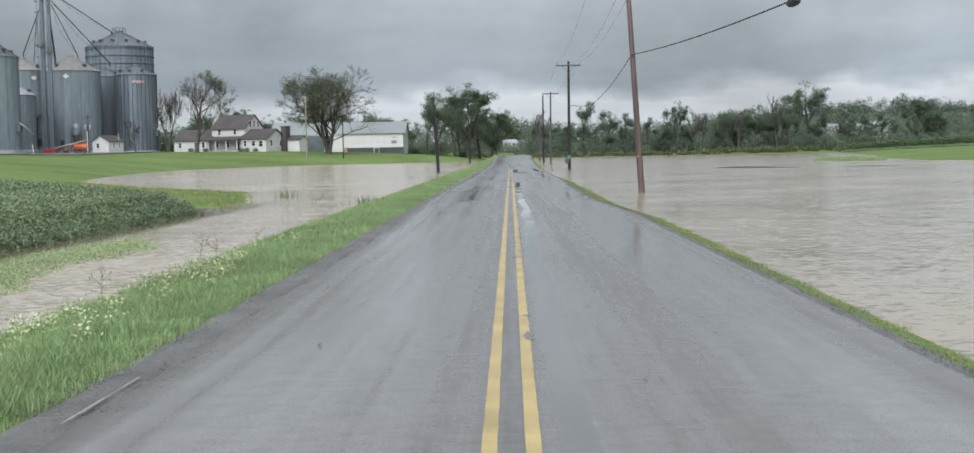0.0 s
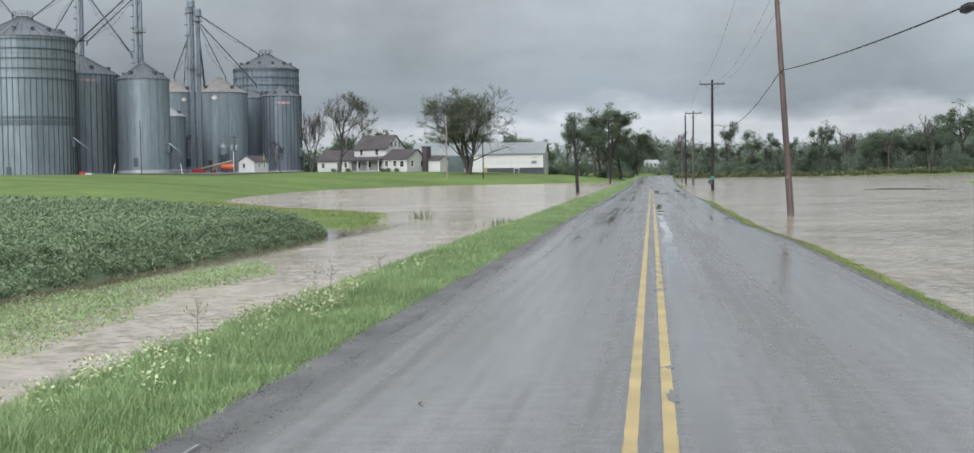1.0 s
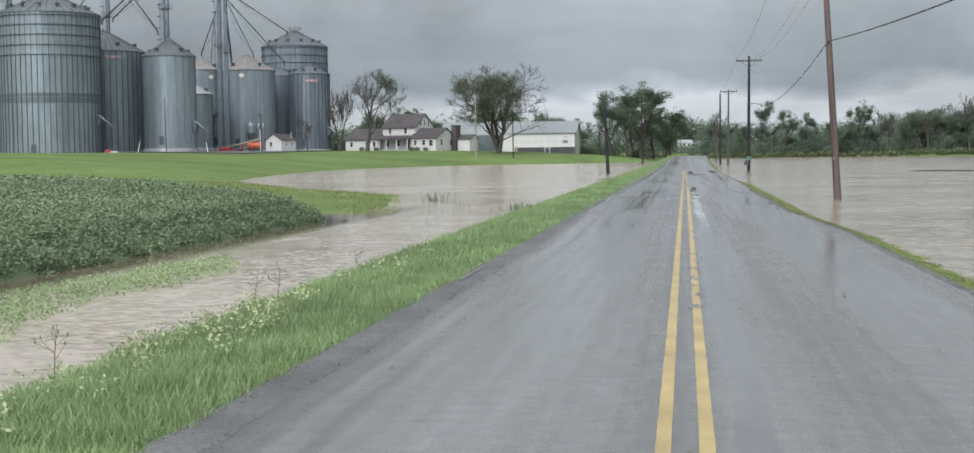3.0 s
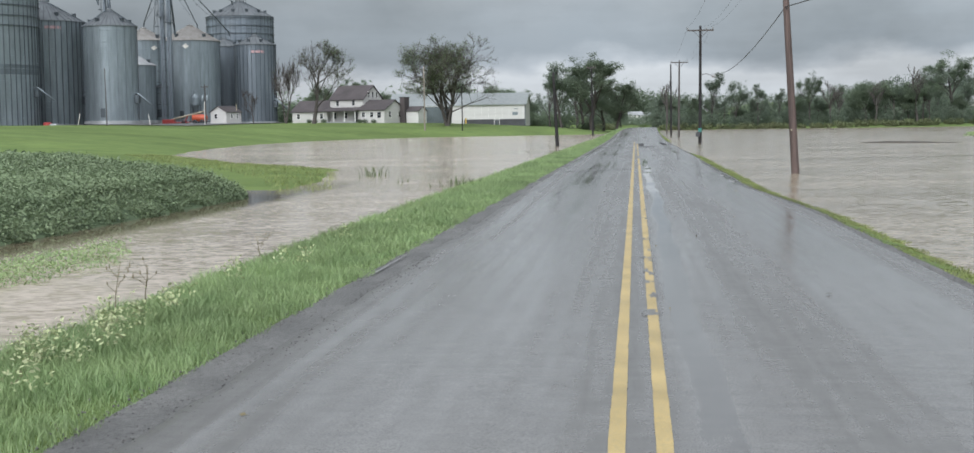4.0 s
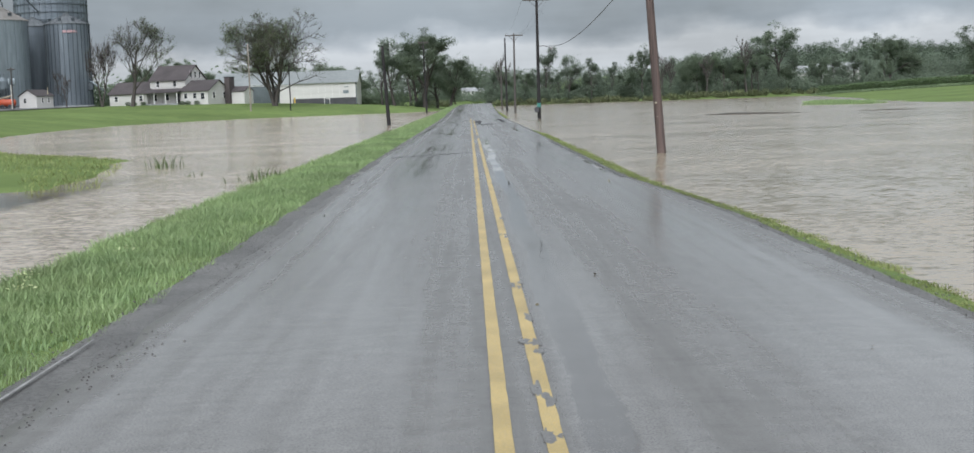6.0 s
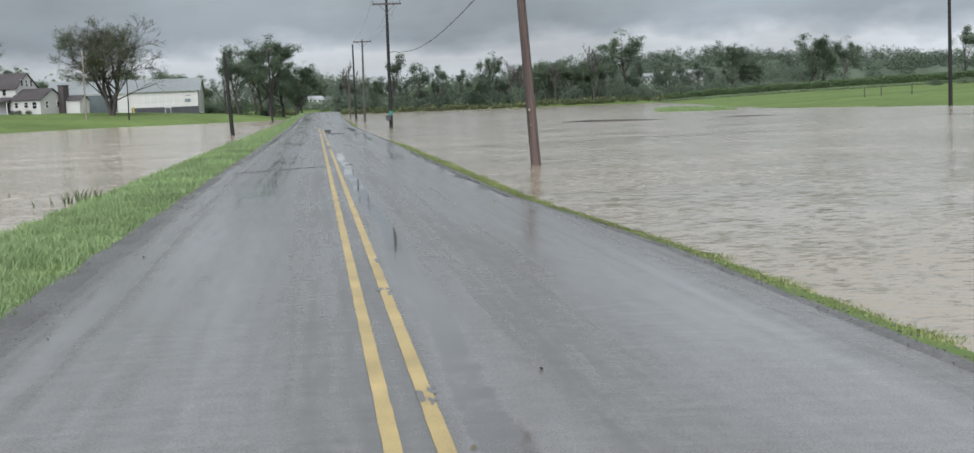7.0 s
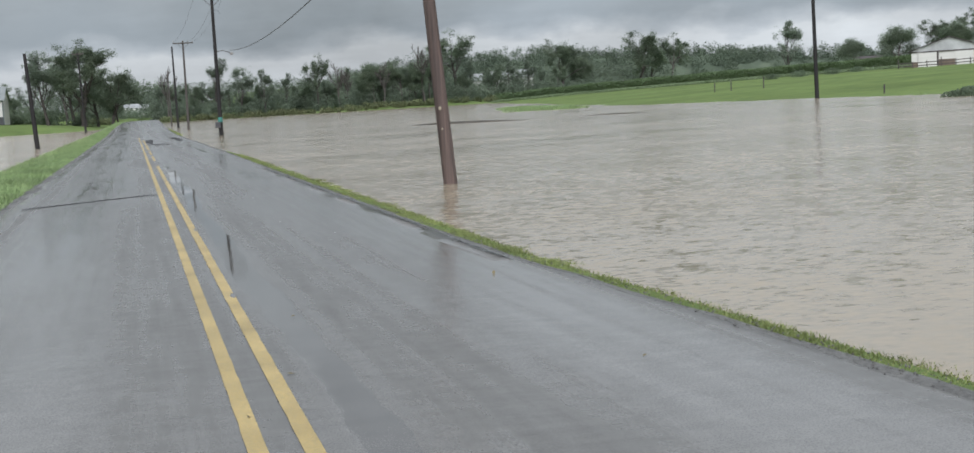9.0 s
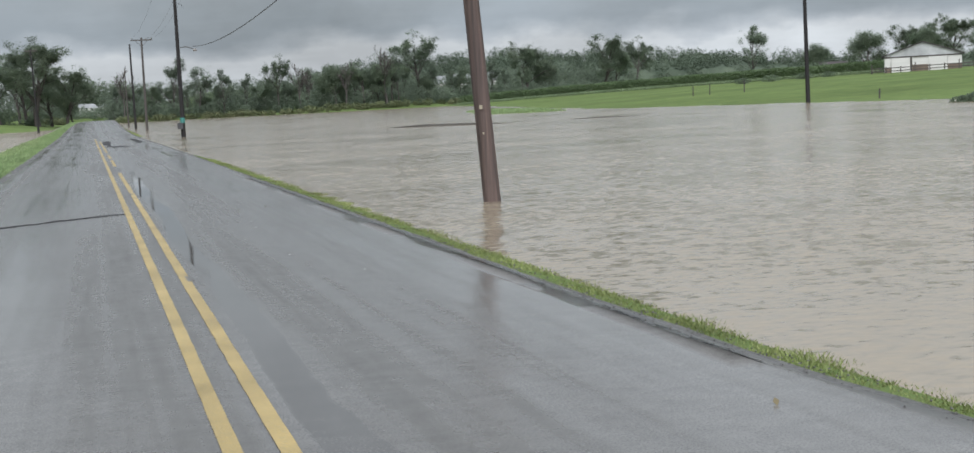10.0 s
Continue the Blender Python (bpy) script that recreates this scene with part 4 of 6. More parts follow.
# bean field: a closed canopy sheet, dark with painted shade, under a layer of single leaves
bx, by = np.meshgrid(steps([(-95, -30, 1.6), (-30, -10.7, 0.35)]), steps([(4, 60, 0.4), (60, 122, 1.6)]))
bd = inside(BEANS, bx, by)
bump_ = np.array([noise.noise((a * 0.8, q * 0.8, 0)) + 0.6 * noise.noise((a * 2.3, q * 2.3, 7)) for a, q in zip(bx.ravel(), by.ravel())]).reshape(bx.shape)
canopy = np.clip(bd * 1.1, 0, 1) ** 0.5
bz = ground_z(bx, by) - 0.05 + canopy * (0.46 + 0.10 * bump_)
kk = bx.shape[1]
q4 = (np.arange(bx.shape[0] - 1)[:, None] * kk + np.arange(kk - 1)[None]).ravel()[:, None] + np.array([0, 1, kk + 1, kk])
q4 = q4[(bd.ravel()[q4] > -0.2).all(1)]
field = thing("bean_field", -30, 40, gz(-30, 40), "dense green bean crop at the flood's edge", "crop")
field["kind"] = "stuff"
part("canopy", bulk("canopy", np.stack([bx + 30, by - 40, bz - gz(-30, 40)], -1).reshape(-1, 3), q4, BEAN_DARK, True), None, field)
lx, ly, ls = [], [], []
for n, x0, x1, y0, y1, s in ((80000, -11.9, -10.6, 9, 45, 0.058), (150000, -17, -10.6, 9, 58, 0.068), (120000, -30, -17, 9, 80, 0.1), (12000, -50, -10.6, 4, 10, 0.16), (64000, -95, -30, 4, 122, 0.22)):
    x, y = scatter(n, x0, x1, y0, y1)
    lx.append(x), ly.append(y), ls.append(s * rng.uniform(0.7, 1.3, n))
lx, ly, ls = np.concatenate(lx), np.concatenate(ly), np.concatenate(ls)
d = inside(BEANS, lx, ly) + 0.35 * np.array([noise.noise((a * 1.1, q * 1.1, 3)) for a, q in zip(lx, ly)])
keep = d > 0
lx, ly, ls, d = lx[keep], ly[keep], ls[keep], d[keep]
hump = np.array([noise.noise((a * 0.8, q * 0.8, 0)) + 0.6 * noise.noise((a * 2.3, q * 2.3, 7)) for a, q in zip(lx, ly)])
full = np.clip(d * 1.1, 0, 1) ** 0.5
lz = ground_z(lx, ly) - 0.05 + full * (0.64 + 0.13 * hump) + rng.normal(0.0, 0.08, len(lx)) - np.where(d < 1.0, rng.uniform(0, 0.5, len(lx)), 0) * full
v, f = leaf_quads(np.stack([lx + 30, ly - 40, lz - gz(-30, 40)], 1), ls, 0.7)
part("leaves", bulk("leaves", v, f, BEAN), None, field)

# ---- utility poles and cables along the road ----
def utility_pole(x, y, tall, radius, mat, label, lean=(0.0, 0.0), arm=0.0, arm_drop=0.4, group="utility poles", sink=0.6):
    zb = min(gz(x, y), float(water_z(y)))
    p = thing("utility_pole", x, y, float(water_z(y)) if gz(x, y) < water_z(y) else zb, label, "utility pole", group)
    top_ = (lean[0], lean[1], tall)
    kit = Kit()
    n = 7
    kit.path([(lean[0] * t, lean[1] * t, tall * t) for t in [-sink / tall] + [i / n for i in range(n + 1)]], [radius * 1.02] + [radius * (1 - 0.36 * i / n) for i in range(n + 1)], 14)
    part("pole", kit, mat, p, smooth=True)
    if arm:
        za = tall - arm_drop
        ax, ay = lean[0] * za / tall, lean[1] * za / tall - 0.14
        part("crossarm", Kit().box(ax - arm, ax + arm, ay - 0.06, ay + 0.06, za - 0.07, za + 0.07, 0.012), POLE_GREY, p)
        for s in (-1, 1):
            part("brace", Kit().tube((ax + s * arm * 0.55, ay, za - 0.05), (ax, ay + 0.02, za - 0.75), 0.022, 0.022, 6), POLE_GREY, p)
        for o in (-0.92, 0.45, 0.92):
            ins = Kit()
            ins.tube((ax + o * arm, ay, za + 0.06), (ax + o * arm, ay, za + 0.14), 0.02, 0.02, 6)
            ins.lathe([(0.0, 0), (0.055, 0.02), (0.035, 0.08), (0.055, 0.10), (0.03, 0.17), (0.0, 0.18)], 10)
            k = len(ins.v) - 60
            ins.v[k:] = [(q[0] + ax + o * arm, q[1] + ay, q[2] + za + 0.12) for q in ins.v[k:]]
            part("insulator", ins, PORCELAIN, p, smooth=True)
    return p, top_


p1, _ = utility_pole(5.90, 57.0, 10.8, 0.15, POLE_RED, "leaning red-brown wooden utility pole standing in flood water", (-0.62, 0.0), 1.25)
for zt, s in ((1.42, 0.026), (0.98, 0.014)):
    tag = Kit().box(-0.62 * zt / 10.8 - 0.09 - s, -0.62 * zt / 10.8 - 0.09 + s, -0.185, -0.165, zt + 0.2 - s * 1.3, zt + 0.2 + s * 1.3, 0.006)
    part("pole_tag", tag, TAN_STEEL, p1, "small pale tag nailed on")
clamp = Kit().tube((-0.36, -0.2, 6.1), (-0.36, 0.2, 6.1), 0.03, 0.03, 8)
part("cable_clamp", clamp, WIRE, p1)
p2, _ = utility_pole(6.15, 136, 11.2, 0.17, POLE_DARK, "dark utility pole with crossarm and a street light bracket", (0.05, 0), 1.27, 0.45)
part("meter_box", Kit().box(-0.42, -0.02, -0.42, -0.16, 0.62, 1.08, 0.02), DARK_WALL, p2)
part("marker_band", Kit().lathe([(0.178, 1.05), (0.183, 1.07), (0.183, 1.42), (0.178, 1.44)], 16), TEAL, p2, "teal plastic marker band")
bracket = Kit().path([(0.1, -0.1, 6.55), (0.6, -0.1, 6.62), (1.15, -0.12, 6.45)], [0.03, 0.03, 0.025], 8)
part("light_bracket", bracket, POLE_GREY, p2, smooth=True)
lamp = Kit().lathe([(0.0, 0.08), (0.09, 0.07), (0.13, 0.0), (0.16, -0.12), (0.0, -0.13)], 12)
lamp.v = [(q[0] + 1.25, q[1] - 0.12, q[2] + 6.4) for q in lamp.v]
part("lamp_head", lamp, PORCELAIN, p2, smooth=True)
part("hanging_wire", Kit().path([(0.17, -0.1, 9.8), (0.45, -0.1, 9.75), (0.62, -0.12, 9.45)], [0.012] * 3, 5), WIRE, p2)
p3, _ = utility_pole(5.95, 193, 10.6, 0.16, POLE_GREY, "grey wooden utility pole with a level crossarm", (0.1, 0), 1.2, 0.3)
p4, _ = utility_pole(5.5, 216, 11.1, 0.16, POLE_DARK, "plain dark utility pole beside the flooded verge", (-0.02, 0))
p5, _ = utility_pole(5.6, 250, 9.0, 0.12, POLE_GREY, "thin grey utility pole beside the flooded verge", (0.0, 0))
utility_pole(-7.05, 127, 6.65, 0.17, POLE_DARK, "short dark leaning pole standing in the pond", (-0.32, 0))
utility_pole(-7.1, 230, 11.7, 0.16, POLE_DARK, "tall dark pole beside the road bank", (-0.2, 0), 0.8, 0.35)
utility_pole(57.6, 135, 13.5, 0.19, POLE_DARK, "tall dark pole at the pasture's flooded edge", (-0.12, 0))
utility_pole(-88.3, 222, 12.4, 0.11, POLE_GREY, "thin bare pole on the farm lawn", (-0.15, 0), group="farm poles")
utility_pole(-40.0, 258, 13.4, 0.16, POLE_TAN, "thin bare pole on the lawn before the house", (-0.05, 0), group="farm poles")
part("marker_band", Kit().box(-0.13, 0.13, -0.14, -0.1, 0.4, 1.0, 0.01), BRICK_DARK, bpy.data.objects["utility_pole.008"] if "utility_pole.008" in bpy.data.objects else p1)
utility_pole(-33.3, 262, 9.6, 0.13, POLE_DARK, "short dark post on the lawn by the barn", (0, 0), group="farm poles")
fp, _ = utility_pole(-83.05, 258, 10.7, 0.15, POLE_GREY, "grey farm service pole carrying two transformer cans", (-0.05, 0), 0.7, 0.5, group="farm poles")
for s in (-1, 1):
    can = Kit().lathe([(0.0, -0.55), (0.27, -0.52), (0.30, -0.45), (0.30, 0.5), (0.25, 0.58), (0.08, 0.62), (0.08, 0.78), (0.0, 0.8)], 16)
    can.v = [(q[0] + s * 0.45, q[1] - 0.1, q[2] + 8.0) for q in can.v]
    part("transformer", can, STEEL, fp, "pale grey transformer can", True)
part("conduit", Kit().tube((-0.16, -0.16, 0), (-0.2, -0.16, 7.4), 0.06, 0.06, 8), SIGN_WHITE, fp)


def sag_line(name, a, b, drop, radius, label, n=14):
    """A cable hung between two points."""
    pts = [(a[0] + (b[0] - a[0]) * t, a[1] + (b[1] - a[1]) * t, a[2] + (b[2] - a[2]) * t - 4 * drop * t * (1 - t)) for t in [i / n for i in range(n + 1)]]
    ob = new(name, Kit().path(pts, [radius] * len(pts), 6).mesh(name, WIRE, True))
    tagged(ob, label, "cable", "overhead cables")
    return ob, pts


sag_line("service_cable", (5.5, 56.8, 5.95), (7.25, 135.9, 6.5), 0.86, 0.018, "thick black service cable strung between poles")
back, pts = sag_line("service_cable", (5.5, 56.8, 5.95), (7.6, -16, 5.4), 0.80, 0.019, "thick black service cable with a splice case", 22)
s0 = Vector(min(pts, key=lambda q: abs(q[1] - 26)))
case = Kit().path([s0 + Vector((0, 1.0 * t, 0.03 * t - 0.05)) for t in (-0.5, -0.4, -0.2, 0.2, 0.4, 0.5)], [0.03, 0.08, 0.105, 0.105, 0.08, 0.03], 10)
part("splice_case", case, WIRE, back, "black splice case on the cable", True)
for o, q in ((-1.15, -1.15), (0.56, 0.56), (1.15, 1.15)):
    sag_line("conductor", (5.27 + o, 56.8, 10.6), (6.1 + q, 135.8, 11.0), 1.1, 0.007, "thin bare overhead conductor between poles")
    sag_line("conductor", (6.1 + q, 135.8, 11.0), (6.1 + q, 192.8, 10.4), 0.7, 0.007, "thin bare overhead conductor between poles")
    sag_line("conductor", (5.27 + o, 56.8, 10.6), (7.4 + q, -16, 11.0), 1.1, 0.007, "thin bare overhead conductor between poles")

# ---- grain bins ----
rib_mesh = {}


def stiffener(tall):
    if tall not in rib_mesh:
        rib_mesh[tall] = Kit().box(-0.03, 0.11, -0.06, 0.06, 0, tall, 0.02).mesh("stiffener", STEEL_RIB)
    return rib_mesh[tall]


def grain_bin(x, y, rad, wall, roof, label, sheet=STEEL, cap=STEEL_ROOF, ribs=0, rings=(), band=None, sign=None, vents=8, zb=None, auger=True):
    z = gz(x, y) if zb is None else zb
    b = thing("grain_bin", x, y, z, label, "grain bin", "grain bins")
    face = math.degrees(math.atan2(-y, -x))
    pad = Kit().lathe([(rad + 0.35, -0.5), (rad + 0.35, 0.16), (rad - 0.1, 0.2)], 48)
    part("base_ring", pad, ROOF_WHITE, b)
    # rings of corrugated sheet, each lapped a little over the one below
    n_ring = max(3, round(wall / 1.12))
    prof = []
    for i in range(n_ring):
        z0, z1 = wall * i / n_ring, wall * (i + 1) / n_ring
        prof += [(rad + 0.05, z0), (rad + 0.05, z0 + 0.08), (rad, z0 + 0.09), (rad, z1)]
    part("wall", Kit().lathe(prof, 72), sheet, b, smooth=False)
    eave = rad + 0.22
    part("roof", Kit().lathe([(rad, wall - 0.02), (eave, wall - 0.14), (eave, wall - 0.05), (rad * 0.16, wall + roof * 0.93), (rad * 0.12, wall + roof)], 72, True), cap, b)
    nr = 36 if rad > 5 else 20
    slope = Kit().path([(eave, 0, wall - 0.02), (rad * 0.16, 0, wall + roof * 0.93 + 0.03)], [0.06, 0.045], 4).mesh("roof_rib", STEEL_RIB if cap is STEEL_ROOF else cap)
    for i in range(nr):
        o = part("roof_rib", slope, None, b)
        o.matrix_local = pose(0, 0, 0, 0, 0, 360 / nr * i + 4)
    hat = Kit().lathe([(rad * 0.125, wall + roof * 0.94), (rad * 0.125, wall + roof + 0.08), (rad * 0.14, wall + roof + 0.1), (0.05, wall + roof + 0.35), (0, wall + roof + 0.36)], 20)
    part("roof_cap", hat, cap, b)
    if vents:
        vk = Kit().box(-0.3, 0.3, -0.3, 0.3, -0.2, 0.42, 0.05).box(-0.4, 0.4, -0.4, 0.4, 0.42, 0.52, 0.04).mesh("roof_vent", STEEL_RIB)
        for i in range(vents):
            a = radians(face + 360 / vents * (i + 0.5))
            o = part("roof_vent", vk, None, b)
            o.matrix_local = pose(rad * 0.78 * math.cos(a), rad * 0.78 * math.sin(a), wall + roof * 0.28, 0, 0, math.degrees(a))
    for i in range(ribs):
        o = part("stiffener", stiffener((rings[-1] if rings else wall) - 0.2), None, b)
        o.matrix_local = pose((rad + 0.02) * math.cos(6.28319 * i / ribs), (rad + 0.02) * math.sin(6.28319 * i / ribs), 0.15, 0, 0, 360 / ribs * i)
    if not ribs and rad > 2:
        seam_mesh = Kit().box(-0.02, 0.05, -0.03, 0.03, 0.1, wall - 0.05).mesh("sheet_seam", STEEL_DARK)
        for i in range(20):
            o = part("sheet_seam", seam_mesh, None, b)
            o.matrix_local = pose((rad + 0.02) * math.cos(0.314159 * i), (rad + 0.02) * math.sin(0.314159 * i), 0, 0, 0, 18 * i)
    if rings:
        thin_rib = Kit().box(-0.02, 0.06, -0.035, 0.035, rings[-1], wall - 0.1, 0.01).mesh("seam_rib", STEEL_RIB)
        for i in range(ribs):
            o = part("seam_rib", thin_rib, None, b)
            o.matrix_local = pose((rad + 0.02) * math.cos(6.28319 * i / ribs), (rad + 0.02) * math.sin(6.28319 * i / ribs), 0, 0, 0, 360 / ribs * i)
        rail = Kit()
        rr, zr = rad * 0.2, wall + roof * 0.95
        for i in range(10):
            c_, s_ = math.cos(0.628319 * i) * rr, math.sin(0.628319 * i) * rr
            c2_, s2_ = math.cos(0.628319 * (i + 1)) * rr, math.sin(0.628319 * (i + 1)) * rr
            rail.tube((c_, s_, zr - 0.6), (c_, s_, zr + 1.25), 0.05, 0.05, 5)
            for h_ in (0.65, 1.2):
                rail.tube((c_, s_, zr + h_), (c2_, s2_, zr + h_), 0.035, 0.035, 4)
        part("peak_railing", rail, STEEL_RIB, b)
    for q in rings:
        part("wind_ring", Kit().lathe([(rad + 0.03, q - 0.05), (rad + 0.22, q - 0.05), (rad + 0.22, q + 0.05), (rad + 0.03, q + 0.05)], 60), STEEL_RIB, b)
    if band:
        part("dark_band", Kit().lathe([(rad + 0.03, band[0]), (rad + 0.03, band[1])], 72), BAND, b, "dull dark band round the wall")
    if sign:
        kind, zs, off = sign
        a0 = radians(face + off)
        if kind == "diamond":
            o = part("sign", Kit().add([(0.03, -0.75, 0), (0.03, 0, -0.55), (0.03, 0.75, 0), (0.03, 0, 0.55), (0, -0.75, 0), (0, 0, -0.55), (0, 0.75, 0), (0, 0, 0.55)], [(0, 1, 2, 3), (0, 4, 5, 1), (1, 5, 6, 2), (2, 6, 7, 3), (3, 7, 4, 0)]), SIGN_WHITE, b, "pale diamond plate")
            o.matrix_local = pose((rad + 0.1) * math.cos(a0), (rad + 0.1) * math.sin(a0), zs, 0, 0, math.degrees(a0))
        else:
            for s, w in ((-1.15, 0.42), (0.0, 0.55), (0.95, 0.22), (1.45, 0.1)):
                a = a0 + s / rad
                o = part("sign", Kit().box(0, 0.05, -w, w, -0.27, 0.27, 0.01), SIGN_RED, b, "faded red block of lettering")
                o.matrix_local = pose((rad + 0.06) * math.cos(a), (rad + 0.06) * math.sin(a), zs, 0, 0, math.degrees(a))
    if auger:
        # fan box and sloping unloading tube on the side towards the next bin
        a = radians(face + 62)
        d = Vector((math.cos(a), math.sin(a), 0))
        e = Vector((math.cos(a + 0.25), math.sin(a + 0.25), 0))
        q = d * (rad + 0.1)
        tube = Kit().path([q + Vector((0, 0, wall * 0.30)) - d * 0.2, q + d * 0.5 + Vector((0, 0, wall * 0.29)), q + e * 3.3 + Vector((0, 0, wall * 0.30 - 2.6))], [0.16, 0.17, 0.15], 8)
        part("unloading_tube", tube, STEEL, b, smooth=True)
        part("power_head", Kit().box(q.x - 0.5, q.x + 0.7, q.y - 0.6, q.y + 0.6, wall * 0.30 - 1.9, wall * 0.30 - 0.5, 0.08), STEEL_RIB, b)
    door = Kit().box(-0.08, 0.1, -0.45, 0.45, 0.9, 2.6, 0.03)
    o = part("bin_door", door, STEEL_RIB, b)
    o.matrix_local = pose((rad) * math.cos(radians(face - 20)), rad * math.sin(radians(face - 20)), 0, 0, 0, face - 20)
    ladder = Kit()
    for s in (-0.2, 0.2):
        ladder.tube((0.18, s, 0.5), (0.18, s, wall), 0.025, 0.025, 5)
    for i in range(int(wall / 0.6)):
        ladder.tube((0.18, -0.2, 0.6 + 0.6 * i), (0.18, 0.2, 0.6 + 0.6 * i), 0.016, 0.016, 4)
    o = part("ladder", ladder, STEEL_RIB, b)
    o.matrix_local = pose(rad * math.cos(radians(face + 75)), rad * math.sin(radians(face + 75)), 0, 0, 0, face + 75)
    return b


grain_bin(-119.7, 243.0, 9.4, 27.2, 4.2, "huge galvanised grain bin with wind rings and a dark band", ribs=56, rings=(26.5, 24.7, 22.9, 21.0, 19.2), band=(10.3, 12.1), zb=2.1, vents=14)
grain_bin(-117.0, 262.0, 7.9, 20.4, 4.15, "tall ribbed grain bin with a faded red sign", ribs=42, sign=("bars", 19.0, 12), zb=3.2)
grain_bin(-102.26, 259.0, 5.1, 18.6, 3.3, "smooth blue-grey grain bin under an elevator leg", sheet=STEEL, zb=3.7, vents=5)
grain_bin(-110.6, 299.0, 5.5, 18.2, 2.8, "smooth grain bin with a tan conical roof behind others", cap=STEEL_ROOF_WARM, sign=("diamond", 16.4, 24), zb=3.95, vents=4, auger=False)
grain_bin(-108.2, 286.5, 4.5, 12.1, 2.4, "small short grain bin with a pale roof", cap=ROOF_WHITE, zb=4.0, vents=3, auger=False)
grain_bin(-103.8, 291.0, 1.65, 7.4, 0.7, "narrow hopper bin squeezed between larger bins", zb=3.95, vents=0, auger=False)
grain_bin(-100.7, 302.0, 6.55, 18.4, 3.5, "smooth grain bin with tan roof and white diamond", cap=STEEL_ROOF_WARM, sign=("diamond", 17.0, -9), zb=3.65, vents=5, auger=False)
grain_bin(-97.6, 317.0, 4.6, 18.0, 2.0, "dark grain bin standing between two others", sheet=STEEL_DARK, zb=3.6, vents=4, auger=False)
grain_bin(-98.9, 335.0, 8.3, 26.4, 4.0, "huge ribbed grain bin with ringed upper wall", sheet=STEEL_DARK, ribs=40, rings=(25.8, 23.9, 22.0, 20.2, 18.4), zb=3.65, vents=12, auger=False)
grain_bin(-88.0, 310.0, 4.75, 18.0, 2.2, "stained ribbed grain bin with a faded red sign", sheet=STEEL_DARK, ribs=30, sign=("bars", 16.2, 8), zb=3.5)


# ---- elevator legs over the bins ----
def elevator_leg(x, y, zb, tall, twin, label, platform=True, half=0.24):
    e = thing("elevator_leg", x, y, zb, label, "grain elevator", "elevator legs")
    for s in (-twin, twin):
        part("leg_casing", Kit().box(s - half, s + half, -0.3, 0.3, 0, tall, 0.04), STEEL_DARK, e)
    part("head_housing", Kit().box(-twin - 0.6, twin + 0.6, -0.6, 0.6, tall, tall + 1.6, 0.25), STEEL_DARK, e)
    braces = Kit()
    for i in range(int(tall / 3)):
        braces.tube((-twin, -0.45, 3 * i), (twin, -0.45, 3 * i + 3), 0.04, 0.04, 4)
        braces.tube((-twin, 0.45, 3 * i + 3), (twin, 0.45, 3 * i), 0.04, 0.04, 4)
    part("bracing", braces, STEEL_RIB, e)
    lad = Kit()
    for s in (-0.22, 0.22):
        lad.tube((-twin - 0.75, s, 1), (-twin - 0.75, s, tall), 0.03, 0.03, 5)
    for i in range(int(tall / 1.2)):
        lad.tube((-twin - 0.75, -0.22, 1.2 * i + 1), (-twin - 0.75, 0.22, 1.2 * i + 1), 0.02, 0.02, 4)
        if i % 2:
            lad.lathe([(0.42, 1.2 * i), (0.46, 1.2 * i + 0.05), (0.42, 1.2 * i + 0.1)], 10)
            lad.v[-30:] = [(q[0] - twin - 1.0, q[1], q[2]) for q in lad.v[-30:]]
    part("ladder_cage", lad, STEEL_RIB, e)
    if platform:
        for q in (tall - 1.2, tall * 0.62):
            pw = 0.75
            rail = Kit().box(-twin - pw, twin + pw, -pw, pw, q - 0.06, q + 0.02)
            for a in (-twin - pw, twin + pw):
                for b_ in (-pw, pw):
                    rail.tube((a, b_, q), (a, b_, q + 1.1), 0.03, 0.03, 5)
            for zz in (q + 0.55, q + 1.1):
                rail.tube((-twin - pw, -pw, zz), (twin + pw, -pw, zz), 0.025, 0.025, 4).tube((-twin - pw, pw, zz), (twin + pw, pw, zz), 0.025, 0.025, 4)
                rail.tube((-twin - pw, -pw, zz), (-twin - pw, pw, zz), 0.025, 0.025, 4).tube((twin + pw, -pw, zz), (twin + pw, pw, zz), 0.025, 0.025, 4)
            part("platform", rail, STEEL_RIB, e)
    return e


l1 = elevator_leg(-141.1, 268, 3.0, 46, 0.42, "steel bucket elevator leg behind the huge bin")
l2 = elevator_leg(-117.3, 264, 3.2, 45, 0.2, "slender steel elevator leg over the ribbed bin")
l3 = elevator_leg(-105.6, 266, 3.5, 47, 0.42, "twin steel elevator leg over the smooth bin")
l4 = elevator_leg(-101.4, 286, 3.9, 36.3, 0.2, "tall steel elevator leg with platforms and spouts")
l5 = elevator_leg(-99.9, 286, 3.9, 34.3, 0.2, "second steel elevator leg beside the taller one")


